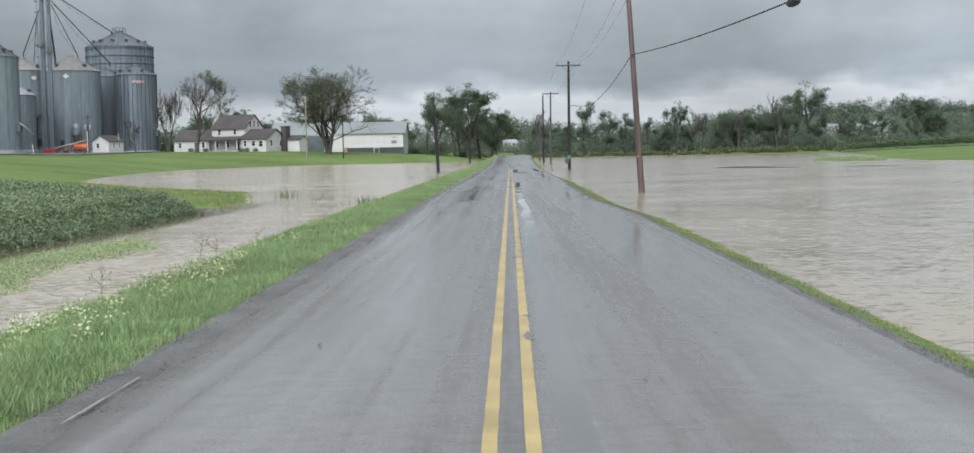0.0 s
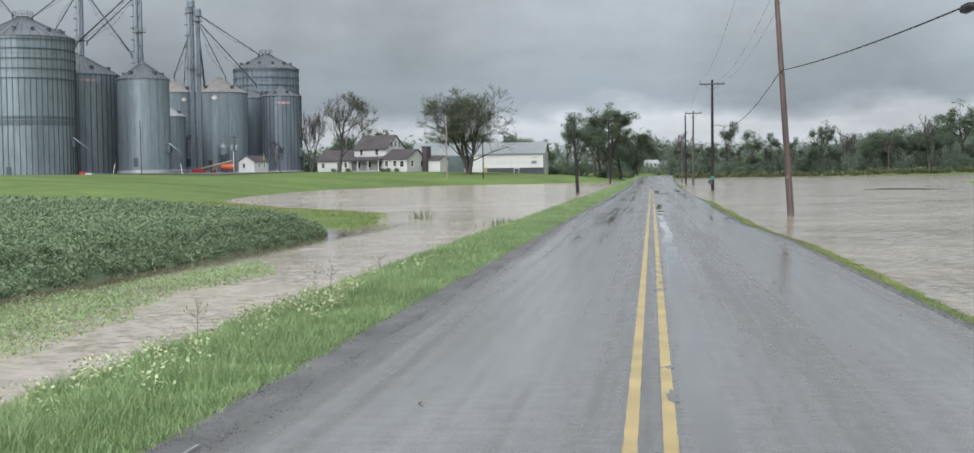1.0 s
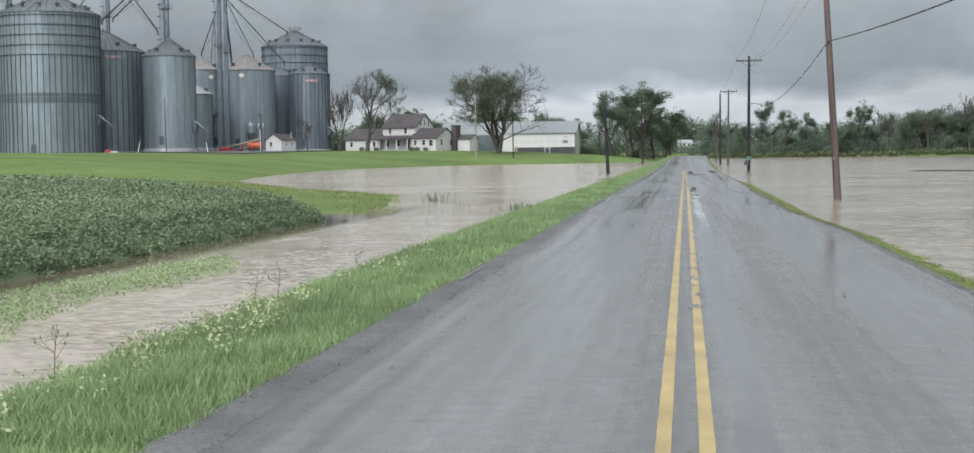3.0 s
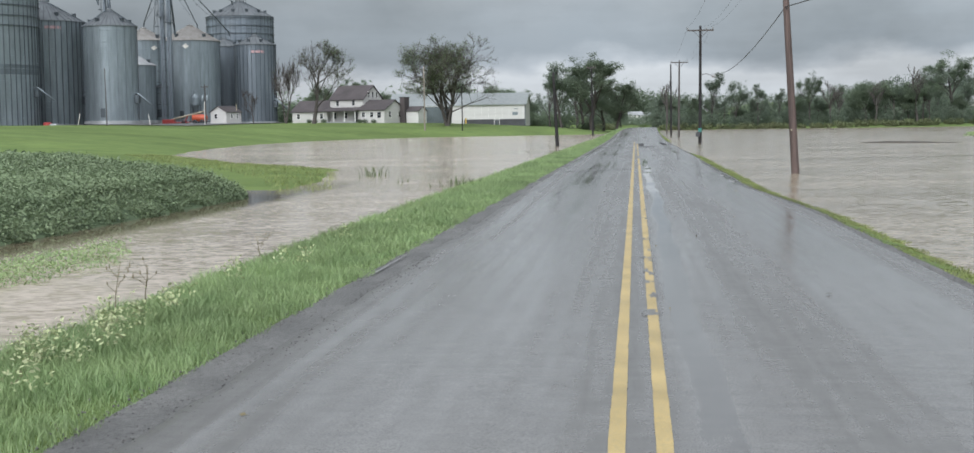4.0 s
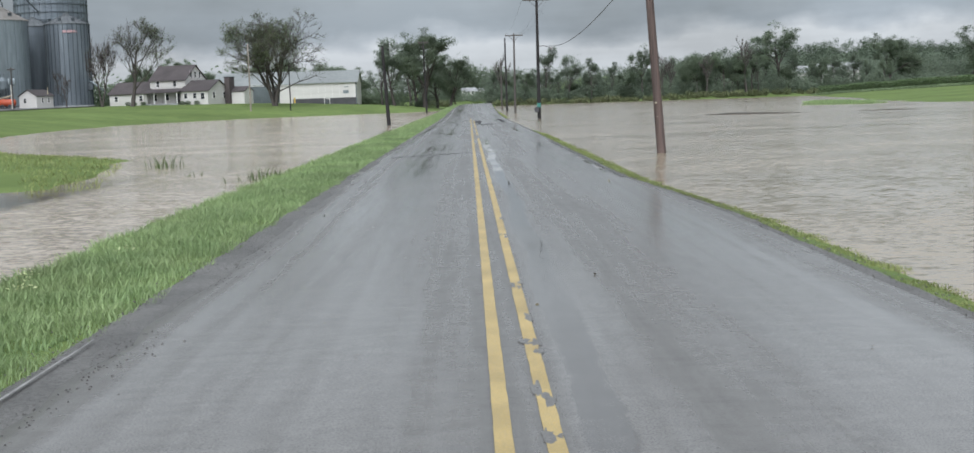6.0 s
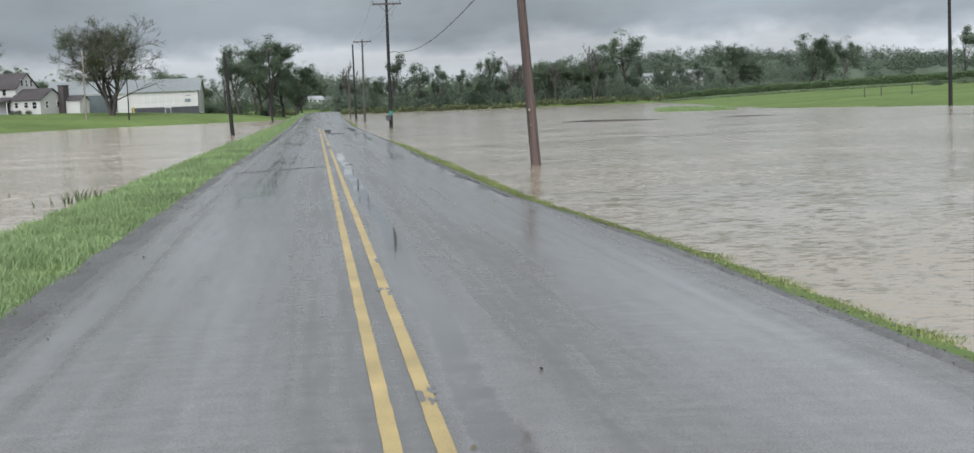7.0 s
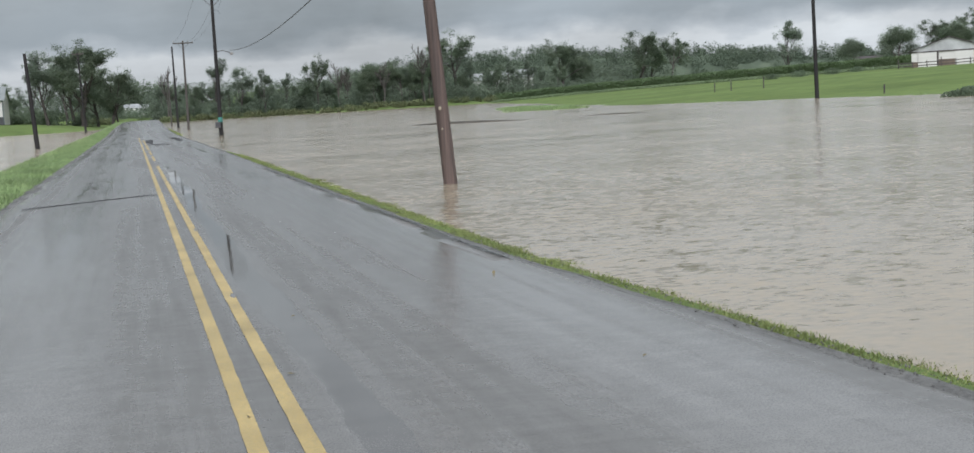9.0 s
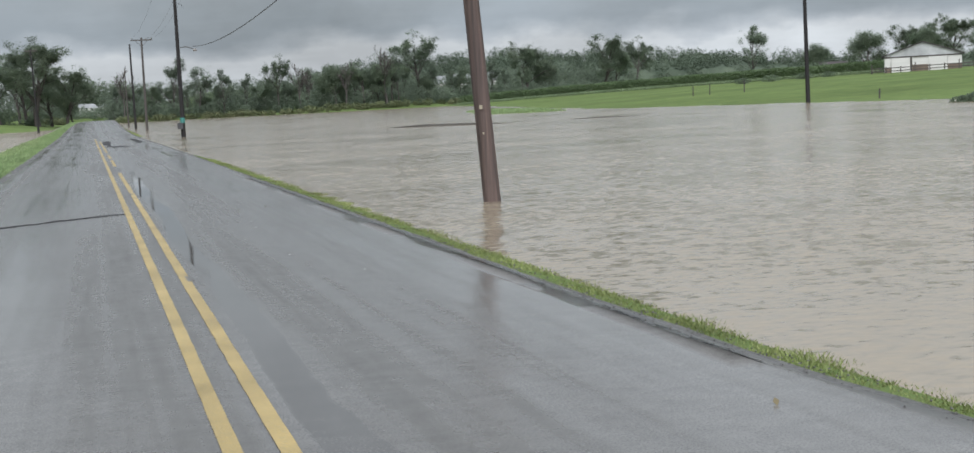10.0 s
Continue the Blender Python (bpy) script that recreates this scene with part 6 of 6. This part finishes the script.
# ---- trees ----
def grow(seed, tall, spread, stems=1, trunk_r=0.3, first=0.25, levels=4, kids=(7, 5, 4, 3), up_bias=0.35, sway=0.12):
    """A branching skeleton, scaled to its height and spread. Returns branches (points, radii) and twig points with their level."""
    q = random.Random(seed)
    out, tips = [], []

    def limb(a, d, length, rad, level):
        pts, radii, p, v = [a], [rad], a.copy(), d.normalized()
        n = 4 if level < 2 else 3
        for i in range(n):
            v = (v + Vector((q.gauss(0, sway), q.gauss(0, sway), q.gauss(0, sway) + up_bias * 0.12))).normalized()
            p = p + v * (length / n)
            pts.append(p.copy())
            radii.append(rad * (1 - 0.62 * (i + 1) / n))
        out.append((pts, radii, level))
        if level >= levels - 1:
            tips.extend((pt, level) for pt in pts[1:])
        elif level == levels - 2:
            tips.extend((pt, level) for pt in pts[2:])
        if level < levels:
            m = kids[min(level, len(kids) - 1)]
            for i in range(m):
                t = (first if level == 0 else 0.35) + (1 - (first if level == 0 else 0.35)) * (i + q.uniform(0.2, 0.9)) / m
                k = min(n - 1, int(t * n))
                base = pts[k].lerp(pts[k + 1], t * n - k)
                ax = v.orthogonal().normalized()
                ax.rotate(Matrix.Rotation(q.uniform(0, 6.283), 3, v))
                w = v.copy()
                w.rotate(Matrix.Rotation(radians(q.uniform(32, 62)), 3, ax))
                w.z += up_bias * 0.5
                limb(base, w, length * q.uniform(0.5, 0.72) * (1.15 - 0.35 * t), rad * 0.42 * (1.1 - 0.5 * t), level + 1)

    for s in range(stems):
        a = 6.283 * s / max(stems, 1) + 0.4
        lean = Vector((0, 0, 1)) if stems == 1 else Vector((0.34 * math.cos(a), 0.34 * math.sin(a), 1))
        limb(Vector((0.012 * math.cos(a), 0.012 * math.sin(a), 0)) if stems > 1 else Vector((0, 0, 0)), lean, 1.0, trunk_r / tall, 0)
    allp = np.array([tuple(p) for pts, _, _ in out for p in pts])
    zs = tall / allp[:, 2].max()
    xs = spread / 2 / np.percentile(np.hypot(allp[:, 0], allp[:, 1]), 97)
    fix = lambda p: Vector((p.x * xs, p.y * xs, max(p.z, 0) * zs))
    out = [([fix(p) for p in pts], [max(r_ * tall, 0.014) for r_ in radii], lv) for pts, radii, lv in out]
    tips = [fix(p) for p, lv in tips]
    return out, tips


def tree_parts(seed, tall, spread, leaves, leaf_size, leaf_mat, stems=1, trunk_r=0.3, first=0.25, levels=4, kids=(7, 5, 4, 3), fluff=0.5, thin=None, up_bias=0.35, clumps=1.0, sway=0.12, twigs=2, stout=0.02):
    """Meshes of a tree: (trunk, crown)."""
    limbs, tips = grow(seed, tall, spread, stems, trunk_r, first, levels, kids, up_bias, sway)
    k = Kit()
    for pts, radii, lv in limbs:
        if lv > twigs or (lv > 1 and math.hypot(pts[-1].x, pts[-1].y) > spread * 0.52):
            continue
        radii = [max(a, stout) for a in radii]
        pts = [tuple(p) for p in pts]
        if lv == 0:
            pts = [(pts[0][0], pts[0][1], -0.5)] + pts
            radii = [radii[0] * 1.35, radii[0] * 1.12] + radii[1:]
        k.path(pts, radii, 8 if lv == 0 else 5 if lv == 1 else 3)
    trunk = k.mesh("trunk", BARK, True)
    crown = None
    if leaves:
        g = np.random.default_rng(seed)
        t = np.array([tuple(p) for p in tips])
        # whole sprays are kept or lost, so that gaps stay open
        keep = np.array([noise.noise((p[0] * 0.35 + seed, p[1] * 0.35, p[2] * 0.35)) for p in t]) + 0.45 * clumps > g.uniform(-0.25, 0.35, len(t))
        if thin:
            keep &= np.array([g.random() < thin(p) for p in t])
        keep &= np.hypot(t[:, 0], t[:, 1]) < spread * 0.53
        t = t[keep] if keep.any() else t
        c = t[g.integers(0, len(t), leaves)] + np.clip(g.normal(0, 1, (leaves, 3)), -1.5, 1.5) * fluff * [1, 1, 0.65]
        c[:, 2] = np.maximum(c[:, 2], 0.3)
        v, f = leaf_quads(c, leaf_size * g.uniform(0.65, 1.35, leaves), 0.9, g)
        crown = bulk("crown", v, f, leaf_mat)
    return trunk, crown


def plant(meshes, x, y, label, group="", size=1.0, turn=0.0, wide=1.0, name="tree"):
    t = thing(name, x, y, gz(x, y) - 0.05, label, "tree", group)
    t.matrix_world = Matrix.LocRotScale((x, y, gz(x, y) - 0.05), Euler((0, 0, radians(turn))), (size * wide, size * wide, size))
    part("trunk", meshes[0], None, t)
    if meshes[1]:
        part("crown", meshes[1], None, t)
    return t


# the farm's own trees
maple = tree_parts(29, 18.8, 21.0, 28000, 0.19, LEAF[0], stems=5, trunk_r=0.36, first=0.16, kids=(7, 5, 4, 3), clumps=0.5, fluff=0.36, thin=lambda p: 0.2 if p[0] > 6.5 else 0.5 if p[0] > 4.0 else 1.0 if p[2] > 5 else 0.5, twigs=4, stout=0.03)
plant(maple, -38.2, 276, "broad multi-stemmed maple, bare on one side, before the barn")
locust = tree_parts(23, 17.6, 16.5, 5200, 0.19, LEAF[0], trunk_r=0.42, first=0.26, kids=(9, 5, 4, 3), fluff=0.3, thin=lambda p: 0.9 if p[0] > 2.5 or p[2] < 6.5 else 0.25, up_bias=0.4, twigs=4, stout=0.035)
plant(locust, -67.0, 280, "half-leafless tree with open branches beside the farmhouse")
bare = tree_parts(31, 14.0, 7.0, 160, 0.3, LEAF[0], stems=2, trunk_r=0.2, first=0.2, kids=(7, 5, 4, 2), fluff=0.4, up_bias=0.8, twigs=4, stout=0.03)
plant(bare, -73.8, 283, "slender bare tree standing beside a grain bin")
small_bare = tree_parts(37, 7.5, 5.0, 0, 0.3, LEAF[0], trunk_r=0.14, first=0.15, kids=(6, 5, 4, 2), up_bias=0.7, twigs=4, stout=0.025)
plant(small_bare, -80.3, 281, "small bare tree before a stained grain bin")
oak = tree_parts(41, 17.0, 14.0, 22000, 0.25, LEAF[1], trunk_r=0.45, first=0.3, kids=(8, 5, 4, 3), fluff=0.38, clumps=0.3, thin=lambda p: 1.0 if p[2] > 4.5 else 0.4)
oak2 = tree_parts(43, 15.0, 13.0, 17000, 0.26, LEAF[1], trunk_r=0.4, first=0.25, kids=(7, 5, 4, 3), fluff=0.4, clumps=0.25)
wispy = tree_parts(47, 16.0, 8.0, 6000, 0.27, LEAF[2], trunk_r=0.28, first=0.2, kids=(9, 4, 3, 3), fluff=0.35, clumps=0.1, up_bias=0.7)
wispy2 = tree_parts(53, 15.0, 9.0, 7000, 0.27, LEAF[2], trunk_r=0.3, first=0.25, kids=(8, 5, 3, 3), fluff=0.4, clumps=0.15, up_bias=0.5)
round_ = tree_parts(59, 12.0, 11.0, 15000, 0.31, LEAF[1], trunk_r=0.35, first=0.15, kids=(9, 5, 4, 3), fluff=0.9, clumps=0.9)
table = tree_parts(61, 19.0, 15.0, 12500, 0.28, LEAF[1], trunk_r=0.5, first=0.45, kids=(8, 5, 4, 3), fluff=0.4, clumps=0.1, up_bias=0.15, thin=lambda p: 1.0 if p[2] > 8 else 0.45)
snag = tree_parts(67, 13.0, 5.5, 0, 0.4, LEAF[1], trunk_r=0.25, first=0.35, kids=(7, 4, 3, 2), up_bias=0.7, twigs=3, stout=0.05)
cluster = [(oak, -10.2, 323, 1.10, 20, 1.25), (wispy2, -17.2, 319, 1.06, 0, 1.15), (oak2, -4.6, 327, 0.88, 30, 1.15), (oak2, -12.5, 332, 0.98, 130, 1.0), (round_, -3.4, 338, 0.72, 40, 0.9),
           (oak2, -8.0, 345, 0.9, 250, 1.1), (wispy, -20.5, 328, 0.8, 60, 1.0), (oak, -15, 352, 0.85, 200, 0.9), (round_, -26, 348, 0.5, 40, 1.0)]
for ms, x, y, s, a, w in cluster:
    plant(ms, x, y, "leafy dark green tree in the roadside clump", "roadside clump", s, a, w)
for x, y, s, a, ms in ((-36, 345, 0.8, 10, round_), (-31, 350, 0.75, 80, round_), (-45, 352, 0.9, 140, round_), (-28, 348, 0.62, 200, oak2), (-70, 330, 0.75, 30, oak2), (-77, 326, 0.6, 100, round_), (-62, 335, 0.6, 170, round_), (-82, 345, 0.7, 20, oak2), (-53, 350, 0.8, 220, round_)):
    plant(ms, x, y, "dark green tree showing behind the farm buildings", "trees behind the farm", s, a)

# notable trees across the flood
for ms, x, y, s, a, w, lb in (
        (table, 96, 424, 1.12, 30, 1.15, "tall oak with flat spreading top at the flood's far edge"), (oak, 131, 428, 1.02, 110, 1.25, "dense broad dark oak beyond the pasture"), (round_, 139, 430, 0.95, 60, 1.0, "rounded dark tree beside a broad oak"),
        (oak2, 158, 432, 1.3, 10, 1.05, "tall leafy oak beyond the corn strip"), (table, 171, 436, 0.95, 200, 0.9, "leafy oak with open crown beyond the corn strip"), (oak2, 165, 440, 0.9, 290, 1.0, "leafy oak beyond the corn strip"),
        (wispy, 211, 432, 1.22, 90, 1.25, "lone sparse tree above the field line"), (round_, 236, 432, 1.05, 0, 0.95, "rounded field tree near the horse barn"),
        (oak, 186, 292, 0.86, 50, 1.1, "large leafy tree behind the horse barn"), (oak2, 196, 288, 0.80, 140, 1.1, "large leafy tree behind the horse barn"), (oak, 207, 285, 0.86, 220, 1.2, "large leafy tree behind the horse barn"), (oak2, 178, 300, 0.86, 10, 1.1, "large leafy tree behind the horse barn"), (round_, 172, 305, 0.95, 310, 1.1, "rounded tree behind the horse barn"), (oak, 219, 280, 0.9, 300, 1.1, "large leafy tree behind the horse barn"), (oak2, 189, 302, 0.86, 80, 1.2, "large leafy tree behind the horse barn"), (round_, 180, 294, 0.9, 160, 1.15, "rounded tree behind the horse barn"),
        (round_, 192, 284, 0.8, 20, 1.2, "rounded tree behind the horse barn"), (oak, 200, 296, 0.88, 190, 1.15, "large leafy tree behind the horse barn"), (round_, 205, 280, 0.8, 240, 1.2, "rounded tree behind the horse barn")):
    plant(ms, x, y, lb, "trees beyond the flood", s * (0.84 if y < 310 else 1.0), a, w)

# front rank of the far wood
q = random.Random(17)
xx = -14.0
while xx < 128:
    ms = q.choice([wispy, wispy2, wispy, wispy2, oak2, round_])
    s = q.uniform(0.5, 0.86) * (0.85 if ms is round_ else 1.0)
    if xx < 22:
        s *= 0.8
    if abs(xx) < 7:
        s *= 0.55
    plant(ms, xx if abs(xx) > 5.5 else 7, 416 + q.uniform(0, 22), "thin green tree at the edge of the far wood", "far wood edge", s, q.uniform(0, 360), q.uniform(0.8, 1.15))
    xx += q.uniform(2.2, 4.6)
for ms, x, tall_, a in ((wispy, 23.4, 17.6, 20), (wispy2, 30.0, 15.3, 80), (wispy, 37, 13.8, 140), (table, 52.5, 17.4, 60), (round_, 69, 13.2, 0), (oak2, 77.5, 14.4, 100), (oak2, 84, 13.6, 210)):
    plant(ms, x, 418, "taller open-crowned tree at the edge of the far wood", "far wood edge", tall_ / {id(wispy): 16.0, id(wispy2): 15.0, id(table): 19.0, id(round_): 12.0, id(oak2): 15.0}[id(ms)] * 0.93, a, 0.9 if ms is table else 1.1)
for x, y, s in ((58.2, 414, 1.12), (60.4, 415, 0.98), (71, 414, 1.08), (83.3, 414, 1.42), (86, 419, 1.1), (9.4, 413, 1.2)):
    plant(snag, x, y, "dead leafless tree at the wood's edge", "dead trees", s, x * 40)


# ---- the far wood behind, hedges and corn: masses nobody could count ----
def thicket(name, centres, radii, per, size, mat, label, category="woods", r=rng, upright=0.9):
    """Many leaf clumps; each clump an uneven shell of leaves."""
    m = len(centres)
    idx = np.repeat(np.arange(m), per)
    d = r.normal(size=(m * per, 3))
    d /= np.linalg.norm(d, axis=1)[:, None]
    lump = 1 + 0.24 * np.sin(d[:, 0] * 5 + idx) * np.sin(d[:, 1] * 4 + 2 * idx) + r.normal(0, 0.04, m * per)
    c = centres[idx] + d * radii[idx] * lump[:, None]
    floor = ground_z(c[:, 0], c[:, 1]) + 0.1
    c[:, 2] = np.maximum(c[:, 2], floor)
    v, f = leaf_quads(c, size * r.uniform(0.6, 1.4, len(c)), upright, r)
    return tagged(new(name, bulk(name, v, f, mat)), label, category, kind="stuff")


def wood(name, n, area, lo, hi, mat, label, under):
    """Far trees too many to count: crowns of ten leafy lobes each over a closed lower canopy."""
    x0, x1, y0, y1 = area
    x, y = scatter(n, x0, x1, y0, y1)
    h = rng.uniform(lo, hi, n)
    lobes, leaves = 10, 44
    t = np.repeat(np.arange(n), lobes)
    a, out, high = rng.uniform(0, 6.283, len(t)), rng.uniform(0.05, 0.30, len(t)), rng.uniform(0.2, 0.88, len(t))
    out = out * (1.25 - 0.8 * np.abs(high - 0.5))
    c = np.stack([x[t] + h[t] * out * np.cos(a), y[t] + h[t] * out * np.sin(a), ground_z(x, y)[t] + h[t] * high], 1)
    k = np.repeat(np.arange(len(t)), leaves)
    d = rng.normal(size=(len(k), 3))
    d /= np.linalg.norm(d, axis=1)[:, None]
    p = c[k] + d * (h[t] * rng.uniform(0.11, 0.19, len(t)))[k][:, None] * rng.uniform(0.7, 1.05, (len(k), 1))
    v, f = leaf_quads(p, rng.uniform(0.35, 0.7, len(p)), 0.8)
    ux, uy = np.meshgrid(np.arange(x0, x1, 2.5), np.arange(y0 + 4, y1, 4.0))
    lump = np.array([noise.noise((p_ * 0.16, q_ * 0.12, 2)) + 0.7 * noise.noise((p_ * 0.45, q_ * 0.35, 6)) for p_, q_ in zip(ux.ravel(), uy.ravel())]).reshape(ux.shape)
    uz = ground_z(ux, uy) + under * (1 + 0.4 * lump)
    for rim in (np.s_[0], np.s_[-1], np.s_[:, 0], np.s_[:, -1]):
        uz[rim] -= under
    w = ux.shape[1]
    q4_ = (np.arange(ux.shape[0] - 1)[:, None] * w + np.arange(w - 1)[None]).ravel()[:, None] + np.array([0, 1, w + 1, w])
    f = np.concatenate([f, q4_ + len(v)])
    v = np.concatenate([v, np.stack([ux, uy, uz], -1).reshape(-1, 3)])
    return tagged(new(name, bulk(name, v, f, mat)), label, "woods", kind="stuff")


def belt(n, x0, x1, y0, y1, lo, hi, wide, clear=0.0):
    x, y = scatter(n, x0, x1, y0, y1)
    if clear:
        ok = np.abs(x) > clear
        x, y = x[ok], y[ok]
    h = rng.uniform(lo, hi, len(x))
    return np.stack([x, y, ground_z(x, y) + h * 0.5], 1), np.stack([h * wide, h * wide, h * 0.55], 1)


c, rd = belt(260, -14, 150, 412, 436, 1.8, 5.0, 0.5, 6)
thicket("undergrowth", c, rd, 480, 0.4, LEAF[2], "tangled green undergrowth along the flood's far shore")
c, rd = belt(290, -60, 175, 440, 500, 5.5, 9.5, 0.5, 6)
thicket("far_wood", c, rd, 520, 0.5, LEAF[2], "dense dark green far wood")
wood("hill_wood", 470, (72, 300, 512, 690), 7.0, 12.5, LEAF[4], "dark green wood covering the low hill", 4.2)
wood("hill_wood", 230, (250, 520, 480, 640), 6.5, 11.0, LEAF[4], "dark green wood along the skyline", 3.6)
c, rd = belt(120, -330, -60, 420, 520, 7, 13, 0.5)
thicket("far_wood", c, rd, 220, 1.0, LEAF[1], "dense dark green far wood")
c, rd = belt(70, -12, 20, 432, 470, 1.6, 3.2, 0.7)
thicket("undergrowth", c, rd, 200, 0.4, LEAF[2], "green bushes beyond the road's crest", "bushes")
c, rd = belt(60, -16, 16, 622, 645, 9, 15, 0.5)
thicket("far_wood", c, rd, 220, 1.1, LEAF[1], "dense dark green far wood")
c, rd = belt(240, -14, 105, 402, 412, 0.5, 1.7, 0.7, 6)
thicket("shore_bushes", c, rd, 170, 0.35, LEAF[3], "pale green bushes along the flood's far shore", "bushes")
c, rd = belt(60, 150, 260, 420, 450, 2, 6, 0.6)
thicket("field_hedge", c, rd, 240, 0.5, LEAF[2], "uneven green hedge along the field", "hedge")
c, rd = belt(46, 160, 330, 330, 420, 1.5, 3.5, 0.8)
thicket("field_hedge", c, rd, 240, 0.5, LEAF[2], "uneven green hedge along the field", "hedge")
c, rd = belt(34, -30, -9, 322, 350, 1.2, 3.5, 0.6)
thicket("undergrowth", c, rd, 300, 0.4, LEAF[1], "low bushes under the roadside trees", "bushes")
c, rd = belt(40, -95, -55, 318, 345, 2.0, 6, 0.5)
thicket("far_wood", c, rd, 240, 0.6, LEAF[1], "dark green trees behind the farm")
# low dark shrubs on the pasture's shore
for x, y, s in ((52.6, 107.0, 0.8), (53.6, 107, 0.9), (118, 262, 1.1), (124, 262, 1.3), (131, 262, 1.2), (137, 263, 1.0)):
    cc = np.array([[0, 0, 0.5 * s], [0.7 * s, 0.1, 0.4 * s], [-0.7 * s, 0, 0.4 * s]])
    n = 260
    d = rng.normal(size=(3 * n, 3))
    d /= np.linalg.norm(d, axis=1)[:, None]
    pts_ = cc[np.repeat(np.arange(3), n)] + d * np.array([0.8, 0.7, 0.5]) * s * rng.uniform(0.8, 1.1, (3 * n, 1))
    pts_[:, 2] = np.maximum(pts_[:, 2], 0.03)
    v, f = leaf_quads(pts_, 0.2)
    so = thing("shrub", x, y, gz(x, y), "low dark green shrub in the pasture", "shrub", "pasture shrubs")
    part("leaves", bulk("leaves", v, f, LEAF[1]), None, so)
    part("stem", Kit().path([(0, 0, -0.2), (0.05, 0, 0.3), (0.2, 0.1, 0.7)], [0.07, 0.05, 0.02], 6), BARK, so)


def crop_strip(name, a, b, depth, tall, n, size, mat, label):
    """A dense straight strip of crop from a to b on the plan."""
    t, w = rng.random(n), rng.random(n)
    d = Vector((b[0] - a[0], b[1] - a[1])).normalized()
    x = a[0] + (b[0] - a[0]) * t - d.y * depth * w
    y = a[1] + (b[1] - a[1]) * t + d.x * depth * w
    z = ground_z(x, y) + tall * np.sqrt(rng.random(n)) * (1 + 0.06 * np.sin(x * 0.7))
    v, f = leaf_quads(np.stack([x, y, z], 1), size * rng.uniform(0.7, 1.3, n), 0.2)
    return tagged(new(name, bulk(name, v, f, mat)), label, "crop", kind="stuff")


CORN = material("corn_leaf", (0.10, 0.15, 0.062), (0.08, 0.125, 0.052), rough=0.55, island=0.2, translucent=0.2, scale=0.4)
crop_strip("corn_strip", (160, 262), (100, 398), -9, 2.4, 110000, 0.27, CORN, "long strip of tall green corn beyond the pasture")
crop_strip("soy_strip", (149, 251), (96, 390), -9, 0.6, 60000, 0.2, BEAN, "low strip of dark green crop below the corn")

# far white farm buildings half hidden in the wood
for x, y, w, h, tn in ((-0.2, 590, 5.6, 3.6, 0), (5.0, 594, 4.6, 3.2, 0), (113, 470, 6, 5.6, -10), (123.5, 470, 8, 6.2, -10), (130.5, 474, 9, 6.4, -15), (238, 426, 9, 6.5, -20)):
    z0 = gz(x, y)
    fb = thing("far_farmhouse", x, y, z0, "white farm building far off among trees", "house", "far farm buildings", tn)
    lift_ = 1.6 if y > 500 else 2.2 if x < 200 else 0.0
    gable(fb, -w / 2, w / 2, 0, 8, -0.5, h * 0.6 + lift_, h + lift_, SIDING, ROOF_WHITE if x < 200 else SHINGLE, over=0.3)
    for i in range(3):
        window(fb, -w / 3 + i * w / 3, lift_ + 1.0, 0.8, 1.1)

# low shed with a rusty red roof before the far trees
shed_far = thing("field_shed", 147, 409, gz(147, 409), "low weathered shed with a rusty red roof", "shed", turn=-12)
gable(shed_far, -3.5, 3.5, 0, 5, -0.4, 2.0, 3.1, TIMBER_BROWN, SIGN_RED, over=0.3)
part("door", Kit().box(-0.9, 0.9, -0.07, -0.004, 0.0, 1.8, 0.02), DARK_WALL, shed_far)
